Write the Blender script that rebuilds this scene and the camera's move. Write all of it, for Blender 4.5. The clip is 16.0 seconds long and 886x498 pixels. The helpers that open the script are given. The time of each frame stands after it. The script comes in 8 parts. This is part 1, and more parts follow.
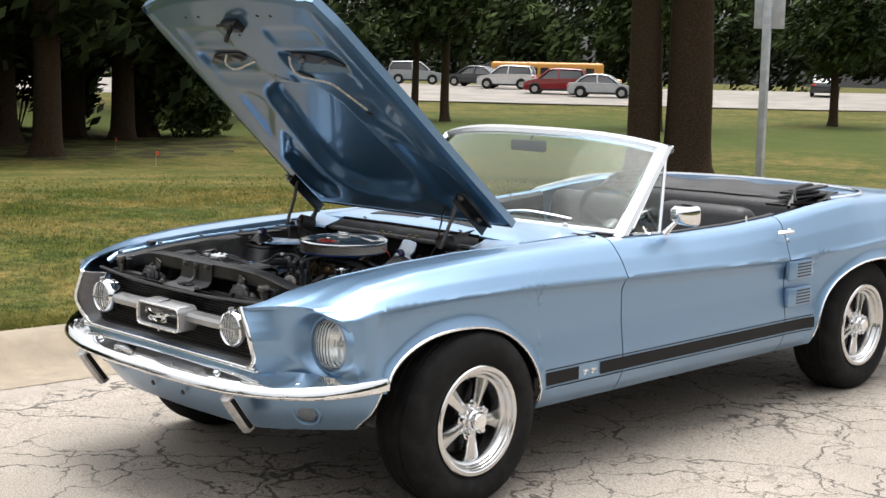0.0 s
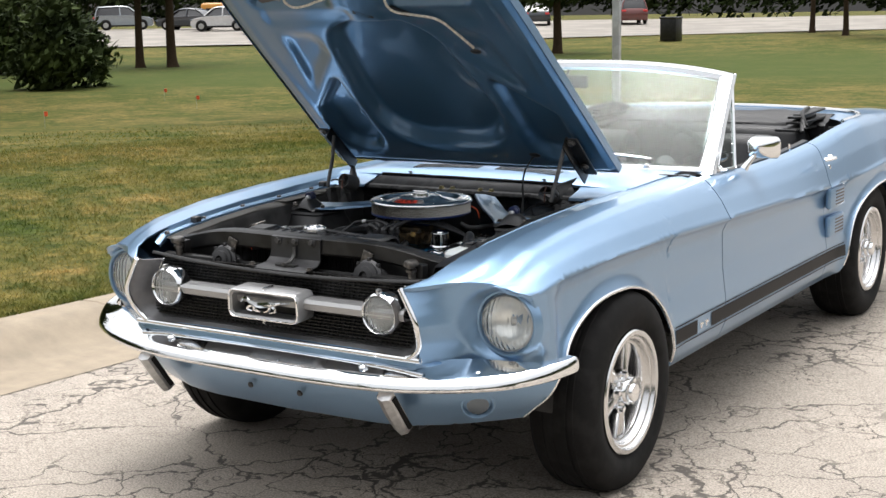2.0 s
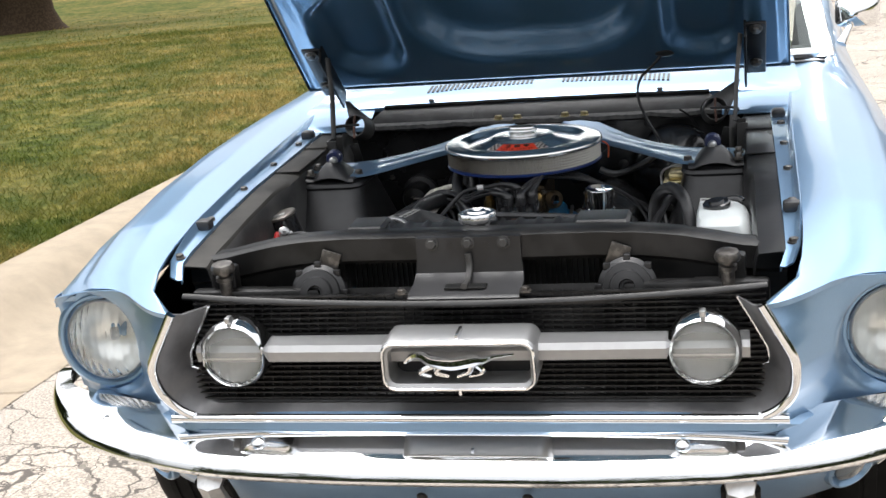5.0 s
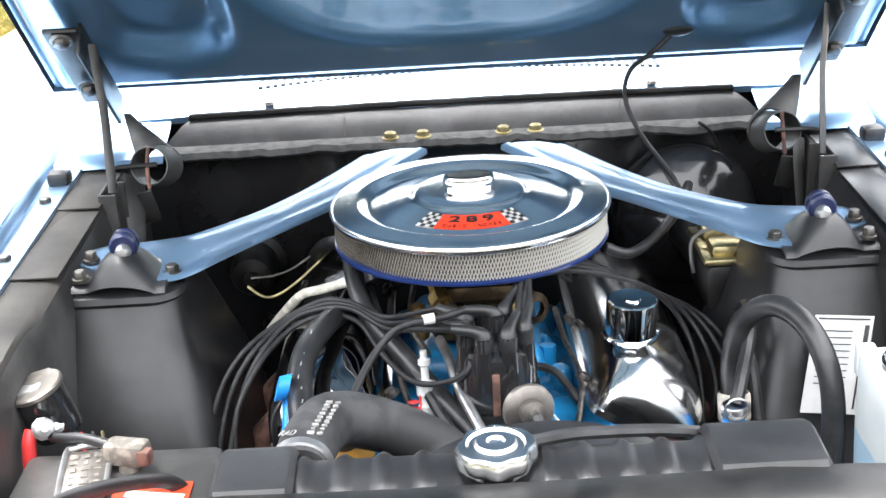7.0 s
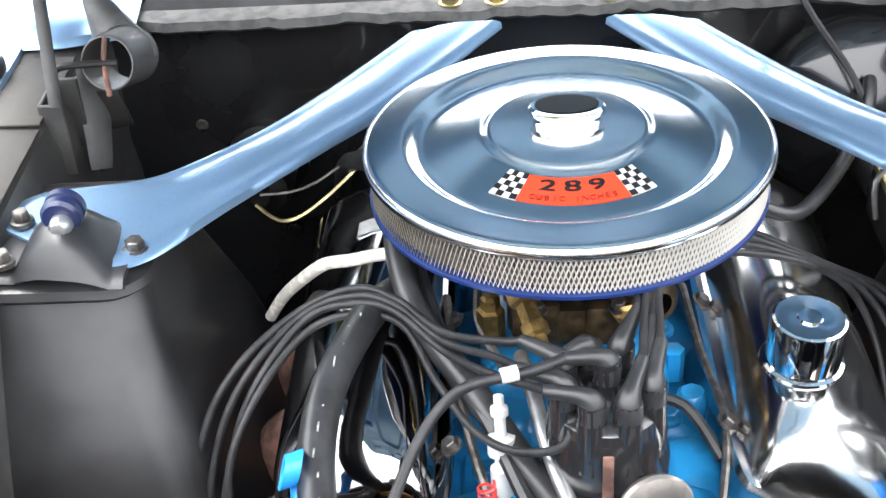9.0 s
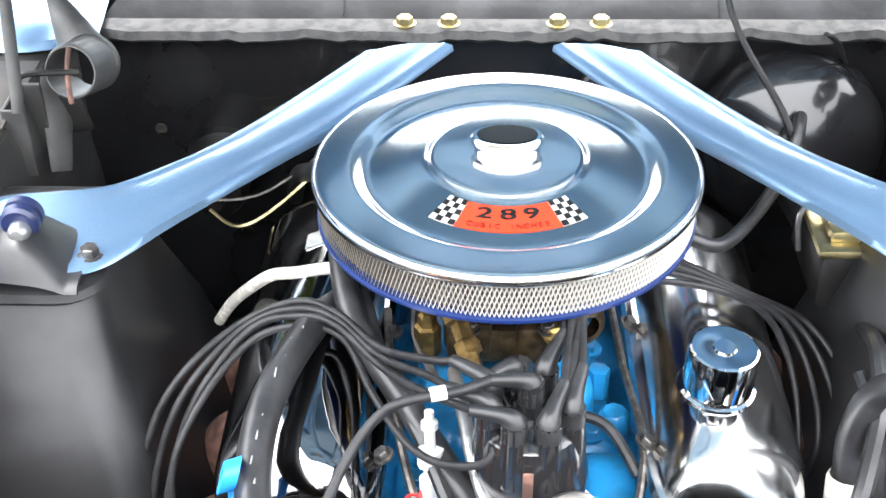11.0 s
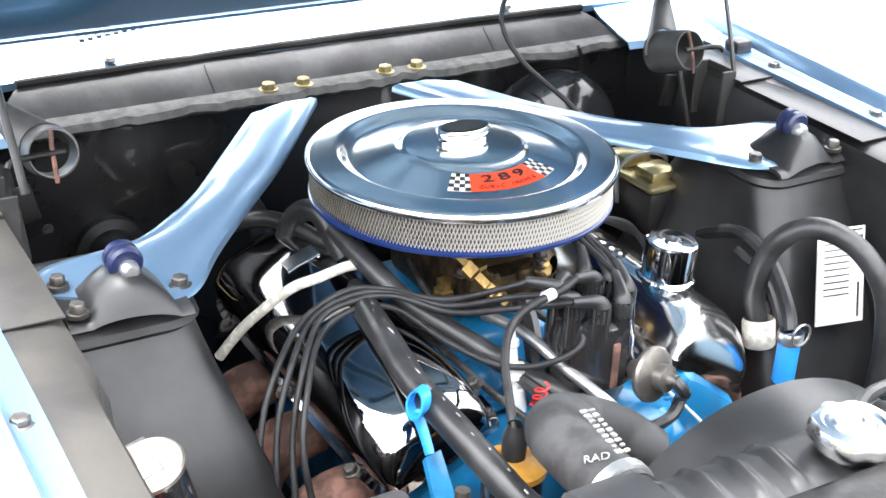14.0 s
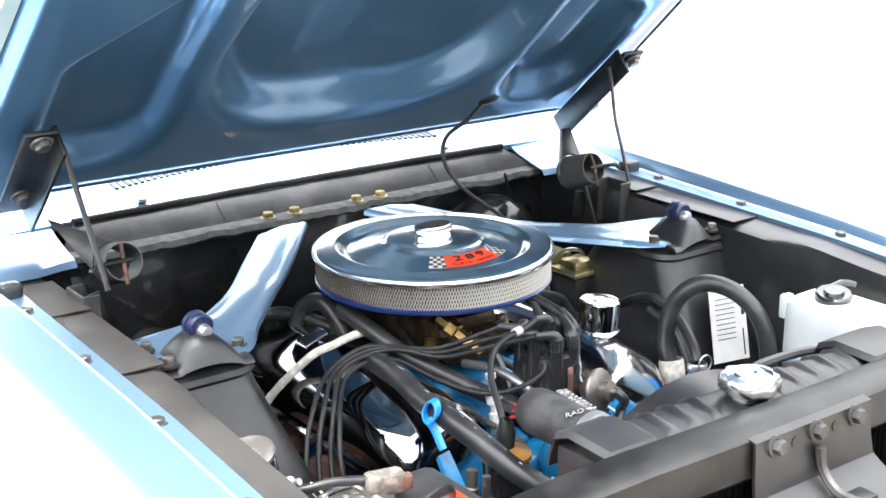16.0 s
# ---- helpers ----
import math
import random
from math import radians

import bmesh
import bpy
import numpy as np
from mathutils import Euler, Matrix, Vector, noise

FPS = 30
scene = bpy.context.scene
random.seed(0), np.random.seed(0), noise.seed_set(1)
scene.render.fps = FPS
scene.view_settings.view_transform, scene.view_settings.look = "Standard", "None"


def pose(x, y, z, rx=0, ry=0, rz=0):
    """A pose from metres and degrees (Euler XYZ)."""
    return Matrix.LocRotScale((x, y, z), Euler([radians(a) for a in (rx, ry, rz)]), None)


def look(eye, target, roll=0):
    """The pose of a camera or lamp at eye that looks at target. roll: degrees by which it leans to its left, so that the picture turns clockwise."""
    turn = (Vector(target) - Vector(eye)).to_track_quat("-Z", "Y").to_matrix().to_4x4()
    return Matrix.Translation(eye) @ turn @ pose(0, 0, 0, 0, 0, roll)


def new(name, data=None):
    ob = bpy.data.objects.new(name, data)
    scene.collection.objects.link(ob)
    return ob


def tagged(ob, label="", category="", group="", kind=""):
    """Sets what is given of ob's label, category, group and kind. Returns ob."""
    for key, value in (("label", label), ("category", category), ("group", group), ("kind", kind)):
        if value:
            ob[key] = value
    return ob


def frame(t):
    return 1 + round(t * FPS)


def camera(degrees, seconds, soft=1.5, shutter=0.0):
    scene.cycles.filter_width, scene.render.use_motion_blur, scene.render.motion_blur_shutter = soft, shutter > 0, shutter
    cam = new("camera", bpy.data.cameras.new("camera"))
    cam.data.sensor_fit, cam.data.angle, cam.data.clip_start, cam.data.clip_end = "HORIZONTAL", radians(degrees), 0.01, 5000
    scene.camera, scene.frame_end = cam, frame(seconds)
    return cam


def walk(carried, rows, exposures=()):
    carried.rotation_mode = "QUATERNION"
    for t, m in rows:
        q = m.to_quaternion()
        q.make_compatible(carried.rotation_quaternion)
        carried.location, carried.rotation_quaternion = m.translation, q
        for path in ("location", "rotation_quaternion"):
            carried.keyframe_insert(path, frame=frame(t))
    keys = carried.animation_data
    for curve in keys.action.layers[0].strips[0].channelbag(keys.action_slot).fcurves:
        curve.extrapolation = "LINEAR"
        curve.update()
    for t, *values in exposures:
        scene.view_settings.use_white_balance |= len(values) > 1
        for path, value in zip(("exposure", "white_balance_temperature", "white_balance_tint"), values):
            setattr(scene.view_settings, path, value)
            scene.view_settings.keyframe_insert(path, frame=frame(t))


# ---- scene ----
cam = camera(36.6, 16.0)
PATH = [
    (0, (3.912, -3.239, 1.518), (2.507, -1.841, 1.251), 1.2),
    (0.5, (3.623, -3.46, 1.528), (2.283, -2.011, 1.203), 0.2),
    (1, (3.256, -3.552, 1.531), (1.915, -2.097, 1.239), -1.0),
    (1.5, (2.867, -3.662, 1.503), (1.677, -2.084, 1.195), -0.4),
    (2, (2.485, -3.625, 1.491), (1.421, -1.969, 1.136), -1.1),
    (2.5, (2.107, -3.568, 1.495), (1.097, -1.881, 1.13), -2.2),
    (3, (1.73, -3.518, 1.493), (0.86, -1.765, 1.08), -3.0),
    (3.5, (1.376, -3.377, 1.47), (0.568, -1.59, 1.079), -4.3),
    (6, (0.136, -2.13, 1.431), (-0.06, -0.252, 0.772), -4.8),
    (6.5, (0.077, -1.761, 1.43), (-0.056, 0.111, 0.74), -4.9),
    (7, (-0.026, -1.439, 1.403), (-0.038, 0.421, 0.668), -3.3),
    (7.5, (-0.094, -1.214, 1.417), (0.001, 0.605, 0.592), -2.3),
    (8, (-0.065, -0.976, 1.41), (-0.13, 0.768, 0.433), -4.8),
    (8.5, (-0.053, -0.865, 1.41), (-0.148, 0.797, 0.302), -4.4),
    (11, (-0.025, -0.896, 1.477), (-0.077, 0.736, 0.321), -0.7),
    (11.5, (-0.064, -0.927, 1.465), (0.003, 0.759, 0.39), 1.5),
    (12, (-0.241, -1.047, 1.439), (-0.097, 0.661, 0.409), 1.6),
    (12.5, (-0.372, -1.104, 1.414), (-0.051, 0.621, 0.454), 1.9),
    (13, (-0.492, -1.047, 1.383), (0.015, 0.666, 0.484), 2.0),
    (13.5, (-0.577, -1.028, 1.398), (0.05, 0.639, 0.488), 2.1),
    (14, (-0.714, -1.054, 1.406), (0.205, 0.489, 0.526), 2.0),
    (14.5, (-0.824, -1.108, 1.421), (0.268, 0.385, 0.66), 2.1),
    (15, (-0.854, -1.213, 1.396), (0.162, 0.349, 0.669), -1.1),
    (15.5, (-0.902, -1.307, 1.406), (0.084, 0.276, 0.683), -1.9),
    (16, (-1.058, -1.37, 1.406), (0.066, 0.178, 0.821), -0.7),
]
EXPOSURES = [(0.0, 0.37), (3.5, 0.36), (6.0, 1.4), (7.0, 2.5), (8.5, 2.97), (11.0, 3.38), (12.5, 3.1), (13.5, 3.02), (15.0, 2.79), (16.0, 2.51)]
walk(cam, [(t, look(eye, target, roll)) for t, eye, target, roll in PATH], EXPOSURES)

# ---- world and light ----
world = bpy.data.worlds.new("sky")
scene.world = world
world.use_nodes = True
wn = world.node_tree.nodes
sky = wn.new("ShaderNodeTexSky")
sky.sky_type, sky.sun_disc = "NISHITA", False
sky.sun_elevation, sky.sun_rotation = radians(81), radians(330)
sky.air_density, sky.dust_density = 1.0, 4.0
pale = wn.new("ShaderNodeHueSaturation")
pale.inputs["Saturation"].default_value = 0.12
world.node_tree.links.new(sky.outputs[0], pale.inputs["Color"])
# overcast: the sky brightens smoothly from the horizon to the zenith
height = wn.new("ShaderNodeSeparateXYZ")
world.node_tree.links.new(wn.new("ShaderNodeTexCoord").outputs["Generated"], height.inputs[0])
rise = wn.new("ShaderNodeMapRange")
rise.inputs[3].default_value, rise.inputs[4].default_value = 0.34, 1.1
world.node_tree.links.new(height.outputs["Z"], rise.inputs[0])
cloud = wn.new("ShaderNodeMixRGB")
cloud.blend_type, cloud.inputs[0].default_value = "MULTIPLY", 1.0
world.node_tree.links.new(pale.outputs[0], cloud.inputs[1])
world.node_tree.links.new(rise.outputs[0], cloud.inputs[2])
world.node_tree.links.new(cloud.outputs[0], wn["Background"].inputs["Color"])
wn["Background"].inputs["Strength"].default_value = 0.34
sun = new("sun", bpy.data.lights.new("sun", "SUN"))
sun.data.energy, sun.data.angle, sun.data.color = 1.1, radians(50), (1.0, 0.97, 0.955)
sun.matrix_world = look((-0.85, 1.45, 11), (0, 0, 0))

# ---- materials ----


def material(name, colour, rough=0.5, metal=0.0, spread=0.0, scale=20.0, bump=0.0, bump_scale=80.0, coat=0.0, island=False, second=None, mix=(0.45, 0.6), spec=None):
    """A node material: colour that varies by noise, an optional second colour in patches, and fine relief."""
    m = bpy.data.materials.new(name)
    m.use_nodes = True
    n, l = m.node_tree.nodes, m.node_tree.links
    b = n["Principled BSDF"]
    b.inputs["Roughness"].default_value, b.inputs["Metallic"].default_value = rough, metal
    b.inputs["Coat Weight"].default_value = coat
    b.inputs["Coat Roughness"].default_value = 0.04
    if spec is not None:
        b.inputs["Specular IOR Level"].default_value = spec
    b.inputs["Base Color"].default_value = (*colour, 1)
    place = n.new("ShaderNodeTexCoord").outputs["Object"]
    if spread or second:
        tex = n.new("ShaderNodeTexNoise")
        tex.inputs["Scale"].default_value, tex.inputs["Detail"].default_value = scale, 6.0
        l.new(place, tex.inputs["Vector"])
        ramp = n.new("ShaderNodeValToRGB")
        l.new(tex.outputs["Fac"], ramp.inputs[0])
        e = ramp.color_ramp.elements
        e[0].position, e[1].position = mix
        e[0].color = (*[c * (1 - spread) for c in colour], 1)
        e[1].color = (*(second or [min(1, c * (1 + spread)) for c in colour]), 1)
        l.new(ramp.outputs[0], b.inputs["Base Color"])
        vary = n.new("ShaderNodeMapRange")
        l.new(tex.outputs["Fac"], vary.inputs[0])
        vary.inputs[3].default_value, vary.inputs[4].default_value = rough * 0.85, min(1, rough * 1.2)
        l.new(vary.outputs[0], b.inputs["Roughness"])
    if bump:
        fine = n.new("ShaderNodeTexNoise")
        fine.inputs["Scale"].default_value, fine.inputs["Detail"].default_value = bump_scale, 5.0
        l.new(place, fine.inputs["Vector"])
        bm_ = n.new("ShaderNodeBump")
        bm_.inputs["Strength"].default_value, bm_.inputs["Distance"].default_value = bump, 0.002
        l.new(fine.outputs["Fac"], bm_.inputs["Height"])
        l.new(bm_.outputs[0], b.inputs["Normal"])
    return m


def glass(name, colour, rough=0.0, ior=1.45):
    m = material(name, colour, rough)
    b = m.node_tree.nodes["Principled BSDF"]
    b.inputs["Transmission Weight"].default_value, b.inputs["IOR"].default_value = 1.0, ior
    return m


def lawn_material(name, gain, leaf=False):
    """Turf colour: broad green and dry areas, tufts, and fine straw."""
    m = material(name, (0.1, 0.12, 0.04), 0.95, bump=0.5, bump_scale=30, spec=0.1)
    n, l = m.node_tree.nodes, m.node_tree.links
    place = n.new("ShaderNodeTexCoord").outputs["Object"]
    colour = None
    for scale, low, high, a, b in ((0.55, 0.40, 0.62, (0.074, 0.092, 0.019), (0.142, 0.132, 0.040)), (2.6, 0.36, 0.62, (0.66, 0.78, 0.62), (1.42, 1.20, 1.25)), (11.0, 0.38, 0.64, (0.60, 0.68, 0.62), (1.45, 1.30, 1.40)), (45.0, 0.36, 0.66, (0.72, 0.76, 0.74), (1.28, 1.22, 1.28))):
        tex = n.new("ShaderNodeTexNoise")
        tex.inputs["Scale"].default_value, tex.inputs["Detail"].default_value = scale, 5.0
        l.new(place, tex.inputs["Vector"])
        ramp = n.new("ShaderNodeValToRGB")
        l.new(tex.outputs["Fac"], ramp.inputs[0])
        e = ramp.color_ramp.elements
        e[0].position, e[1].position = low, high
        g = gain if colour is None else 1.0
        e[0].color, e[1].color = (*[c * g for c in a], 1), (*[c * g for c in b], 1)
        if colour is None:
            colour = ramp.outputs[0]
        else:
            mul = n.new("ShaderNodeMixRGB")
            mul.blend_type, mul.inputs[0].default_value = "MULTIPLY", 1.0
            l.new(colour, mul.inputs[1])
            l.new(ramp.outputs[0], mul.inputs[2])
            colour = mul.outputs[0]
    # dark green band before the car park: tree shade put into the turf colour
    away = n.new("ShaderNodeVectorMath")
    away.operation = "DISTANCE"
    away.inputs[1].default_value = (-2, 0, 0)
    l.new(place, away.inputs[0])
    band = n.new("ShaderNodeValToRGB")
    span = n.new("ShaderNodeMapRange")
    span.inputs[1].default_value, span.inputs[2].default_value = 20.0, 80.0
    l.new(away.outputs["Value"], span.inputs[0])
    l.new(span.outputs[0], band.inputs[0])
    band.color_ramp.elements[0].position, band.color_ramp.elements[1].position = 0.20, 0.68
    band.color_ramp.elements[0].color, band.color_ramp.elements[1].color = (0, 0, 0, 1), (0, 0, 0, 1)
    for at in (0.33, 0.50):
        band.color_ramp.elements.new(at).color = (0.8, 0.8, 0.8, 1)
    shade_tint = n.new("ShaderNodeMixRGB")
    l.new(band.outputs[0], shade_tint.inputs[0])
    l.new(colour, shade_tint.inputs[1])
    shade_tint.inputs[2].default_value = (0.044, 0.062, 0.014, 1)
    colour = shade_tint.outputs[0]
    l.new(colour, n["Principled BSDF"].inputs["Base Color"])
    if leaf:
        # thin blades let light through
        through_leaf = n.new("ShaderNodeBsdfTranslucent")
        l.new(colour, through_leaf.inputs["Color"])
        both = n.new("ShaderNodeMixShader")
        both.inputs[0].default_value = 0.5
        l.new(n["Principled BSDF"].outputs[0], both.inputs[1])
        l.new(through_leaf.outputs[0], both.inputs[2])
        l.new(both.outputs[0], n["Material Output"].inputs["Surface"])
    return m


def road_material():
    m = material("cracked_concrete", (0.315, 0.28, 0.242), 0.85, spread=0.13, scale=1.6, mix=(0.35, 0.68))
    n, l = m.node_tree.nodes, m.node_tree.links
    b = n["Principled BSDF"]
    place = n.new("ShaderNodeTexCoord").outputs["Object"]

    def noise_node(scale, detail):
        t = n.new("ShaderNodeTexNoise")
        t.inputs["Scale"].default_value, t.inputs["Detail"].default_value = scale, detail
        l.new(place, t.inputs["Vector"])
        return t

    def math_node(kind, a, b_):
        t = n.new("ShaderNodeMath")
        t.operation = kind
        for k, v in enumerate((a, b_)):
            if isinstance(v, (int, float)):
                t.inputs[k].default_value = v
            else:
                l.new(v, t.inputs[k])
        return t.outputs[0]

    def spread_out(v, a, b_, c, d):
        t = n.new("ShaderNodeMapRange")
        l.new(v, t.inputs[0])
        for k, q in enumerate((a, b_, c, d)):
            t.inputs[k + 1].default_value = q
        return t.outputs[0]

    warp = noise_node(7.0, 10.0)
    add = n.new("ShaderNodeMixRGB")
    add.blend_type, add.inputs[0].default_value = "ADD", 0.26
    l.new(place, add.inputs[1])
    l.new(warp.outputs["Color"], add.inputs[2])
    thick = spread_out(noise_node(1.7, 3.0).outputs["Fac"], 0.34, 0.66, 0.35, 1.7)
    keep = None
    for size, width, where in ((1.25, 0.0095, 0.0), (3.2, 0.020, 0.42), (7.5, 0.015, 0.5)):
        v = n.new("ShaderNodeTexVoronoi")
        v.feature = "DISTANCE_TO_EDGE"
        v.inputs["Scale"].default_value = size
        l.new(add.outputs[0], v.inputs["Vector"])
        clear = spread_out(math_node("DIVIDE", v.outputs["Distance"], math_node("MULTIPLY", thick, width)), 0.5, 1.0, 0.0, 1.0)
        if where:
            gate = spread_out(noise_node(0.8 + size * 0.1, 3.0).outputs["Fac"], where + 0.08, where - 0.02, 0.0, 1.0)
            clear = math_node("MAXIMUM", clear, gate)
        keep = clear if keep is None else math_node("MULTIPLY", keep, clear)
    grit = noise_node(150.0, 5.0)
    ramp = n.new("ShaderNodeValToRGB")
    e = ramp.color_ramp.elements
    e[0].position, e[1].position = 0.36, 0.64
    e[0].color, e[1].color = (0.60, 0.58, 0.56, 1), (1.26, 1.25, 1.23, 1)
    l.new(grit.outputs["Fac"], ramp.inputs[0])
    mul = n.new("ShaderNodeMixRGB")
    mul.blend_type, mul.inputs[0].default_value = "MULTIPLY", 1.0
    l.new(b.inputs["Base Color"].links[0].from_socket, mul.inputs[1])
    l.new(ramp.outputs[0], mul.inputs[2])
    dark = n.new("ShaderNodeMixRGB")
    l.new(keep, dark.inputs[0])
    dark.inputs[1].default_value = (0.075, 0.066, 0.056, 1)
    l.new(mul.outputs[0], dark.inputs[2])
    l.new(dark.outputs[0], b.inputs["Base Color"])
    relief = n.new("ShaderNodeBump")
    relief.inputs["Strength"].default_value, relief.inputs["Distance"].default_value = 0.6, 0.006
    l.new(math_node("ADD", math_node("MULTIPLY", grit.outputs["Fac"], 0.3), keep), relief.inputs["Height"])
    l.new(relief.outputs[0], b.inputs["Normal"])
    return m


PAINT = material("blue_metallic_paint", (0.214, 0.345, 0.508), 0.34, metal=0.72, spread=0.05, scale=900, coat=0.65)
# body blue made darker: the open hood's underside shade is in this colour
UNDER = material("shaded_blue_underside", (0.063, 0.140, 0.230), 0.31, metal=0.52, spread=0.03, scale=400, coat=0.55)
CHROME = material("chrome", (0.86, 0.87, 0.88), 0.06, metal=1.0)
POLISHED = material("polished_aluminium", (0.70, 0.70, 0.70), 0.2, metal=1.0)
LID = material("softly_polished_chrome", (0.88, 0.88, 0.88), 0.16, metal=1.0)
# chrome with the dark reflections of its surroundings put into the base colour
DARKREFLECT = material("chrome_dark_reflections", (0.30, 0.30, 0.31), 0.06, metal=1.0)
BRIGHT = material("polished_trim", (0.82, 0.83, 0.84), 0.24, metal=1.0)
SATIN = material("satin_silver", (0.5, 0.5, 0.5), 0.35, metal=0.9, spread=0.08, scale=60)
BLACK = material("satin_black", (0.0112, 0.0109, 0.0109), 0.38, spread=0.5, scale=18, bump=0.12, bump_scale=160, spec=0.38)
APRON = material("dusty_black_undercoat", (0.0205, 0.0205, 0.0217), 0.35, spread=0.35, spec=0.46, scale=9, bump=0.10, bump_scale=60)
SEAL = material("worn_seal", (0.0792, 0.0756, 0.0708), 0.55, second=(0.026, 0.026, 0.026), spread=0.3, scale=60, bump=0.5, bump_scale=45)
GLOSS = material("gloss_black", (0.0156, 0.0156, 0.0169), 0.18, coat=0.5)
FIREWALL = material("gloss_black_sheet", (0.014, 0.014, 0.015), 0.27, coat=0.4, spread=0.3, scale=8, bump=0.35, bump_scale=9)
RUBBER = material("tyre_rubber", (0.011, 0.0106, 0.0104), 0.8, spread=0.35, scale=14, bump=0.2, bump_scale=120, spec=0.2)
HOSE = material("hose_rubber", (0.0252, 0.0252, 0.0266), 0.36, spec=0.5, spread=0.3, scale=30, bump=0.1)
DUSTYHOSE = material("dusty_grey_hose", (0.048, 0.048, 0.0496), 0.6, spread=0.35, scale=26, bump=0.15, bump_scale=120, spec=0.35)
WIRE = material("grey_black_wire", (0.018, 0.018, 0.0195), 0.45, spread=0.25, scale=60, spec=0.35)
VINYL = material("black_vinyl", (0.012, 0.012, 0.013), 0.5, spread=0.25, scale=25, bump=0.25, bump_scale=300)
ENGINE = material("engine_blue", (0.0115, 0.1782, 0.391), 0.34, spread=0.3, scale=18, bump=0.25, bump_scale=70, coat=0.3)
NAVY = material("blue_plastic", (0.010, 0.016, 0.06), 0.4, coat=0.2)
CHANNEL = material("dusty_grey_channel", (0.0345, 0.0345, 0.036), 0.55, spec=0.3, spread=0.3, scale=14, bump=0.2, bump_scale=90)
CYAN = material("bright_blue_plastic", (0.02, 0.25, 0.7), 0.4)
GOLD = material("zinc_gold", (0.46, 0.39, 0.21), 0.3, metal=0.9, spread=0.25, scale=40)
BRASS = material("carb_bronze", (0.075, 0.052, 0.028), 0.45, metal=0.7, spread=0.5, scale=40, bump=0.3, bump_scale=90)
FITTING = material("dull_brass_fitting", (0.30, 0.20, 0.075), 0.38, metal=0.9, spread=0.3, scale=60)
AMBER = material("amber_bakelite", (0.46, 0.23, 0.035), 0.4, spread=0.15, scale=50)
BOLT = material("dull_bolt", (0.14, 0.13, 0.12), 0.4, metal=0.8, spread=0.3, scale=80)
RUST = material("rusty_iron", (0.143, 0.0726, 0.055), 0.8, spread=0.5, scale=40, bump=0.5, bump_scale=80)
FLUID = material("blue_washer_fluid", (0.42, 0.60, 0.74), 0.4, spread=0.05, scale=8)
WHITE = material("white_plastic", (0.7, 0.74, 0.74), 0.4, spread=0.05, scale=8)
CORRODED = material("corroded_lead", (0.19, 0.17, 0.145), 0.75, spread=0.35, scale=70, bump=0.6, bump_scale=90)
PAPER = material("white_label", (0.56, 0.56, 0.55), 0.6, spread=0.04, scale=30)
PRINT = material("worn_pale_print", (0.26, 0.26, 0.25), 0.6, spread=0.3, scale=200)
FABRIC = material("white_braid", (0.6, 0.57, 0.5), 0.8, spread=0.2, scale=90, bump=0.5, bump_scale=200)
FILTER = material("cream_mesh", (0.10, 0.088, 0.070), 0.6, spread=0.2, scale=60)
FILTERWIRE = material("galvanised_wire", (0.55, 0.53, 0.48), 0.45, metal=0.3)
RED = material("red_decal", (0.72, 0.055, 0.02), 0.35)
DARKRED = material("dark_red_ink", (0.20, 0.016, 0.008), 0.4)
INK = material("black_ink", (0.012, 0.012, 0.012), 0.4)
WARN = material("red_plastic", (0.5, 0.03, 0.03), 0.4)
TIN = material("grey_cast_metal", (0.24, 0.22, 0.20), 0.42, metal=0.8, spread=0.25, scale=30)
LENS = material("fluted_lamp_glass", (0.92, 0.93, 0.92), 0.05)
LENS.node_tree.nodes["Principled BSDF"].inputs["Transmission Weight"].default_value = 0.95
LENS.node_tree.nodes["Principled BSDF"].inputs["IOR"].default_value = 1.3
FLUTE = LENS.node_tree.nodes.new("ShaderNodeTexWave")
FLUTE.inputs["Scale"].default_value, FLUTE.inputs["Distortion"].default_value = 22.0, 0.6
FLUTES = LENS.node_tree.nodes.new("ShaderNodeBump")
FLUTES.inputs["Strength"].default_value, FLUTES.inputs["Distance"].default_value = 0.55, 0.003
LENS.node_tree.links.new(LENS.node_tree.nodes.new("ShaderNodeTexCoord").outputs["Object"], FLUTE.inputs["Vector"])
LENS.node_tree.links.new(FLUTE.outputs["Fac"], FLUTES.inputs["Height"])
LENS.node_tree.links.new(FLUTES.outputs[0], LENS.node_tree.nodes["Principled BSDF"].inputs["Normal"])
LAMP = material("lamp_lens", (0.10, 0.125, 0.15), 0.15, metal=0.4, coat=1.0, bump=0.4, bump_scale=60)
BASEBLUE = material("blue_base_paint", (0.007, 0.022, 0.11), 0.3, coat=0.5)
REFLECTOR = material("silvered_reflector", (0.95, 0.95, 0.93), 0.33, metal=1.0)
GLASS = glass("clear_glass", (0.9, 0.96, 0.93))
DUST = material("dusty_apron_black", (0.054, 0.05265, 0.0513), 0.48, spread=0.35, scale=12, bump=0.2, bump_scale=90)
FLANGEDUST = material("dusty_grey_flange", (0.0756, 0.07155, 0.0648), 0.62, spread=0.4, scale=9, bump=0.25, bump_scale=60, second=(0.030, 0.029, 0.028), spec=0.25)
SCREEN = glass("dusty_screen_glass", (0.74, 0.82, 0.79), ior=1.26)
STRIPE = material("charcoal_stripe", (0.009, 0.009, 0.010), 0.5, spec=0.2)
FLANGE = material("dull_grey_flange", (0.16, 0.16, 0.165), 0.42, metal=0.6, spread=0.06, scale=40)
LIGHTGREY = material("bead_blasted_bar", (0.36, 0.36, 0.36), 0.35, metal=0.7, spread=0.02, scale=60)
ROAD = road_material()
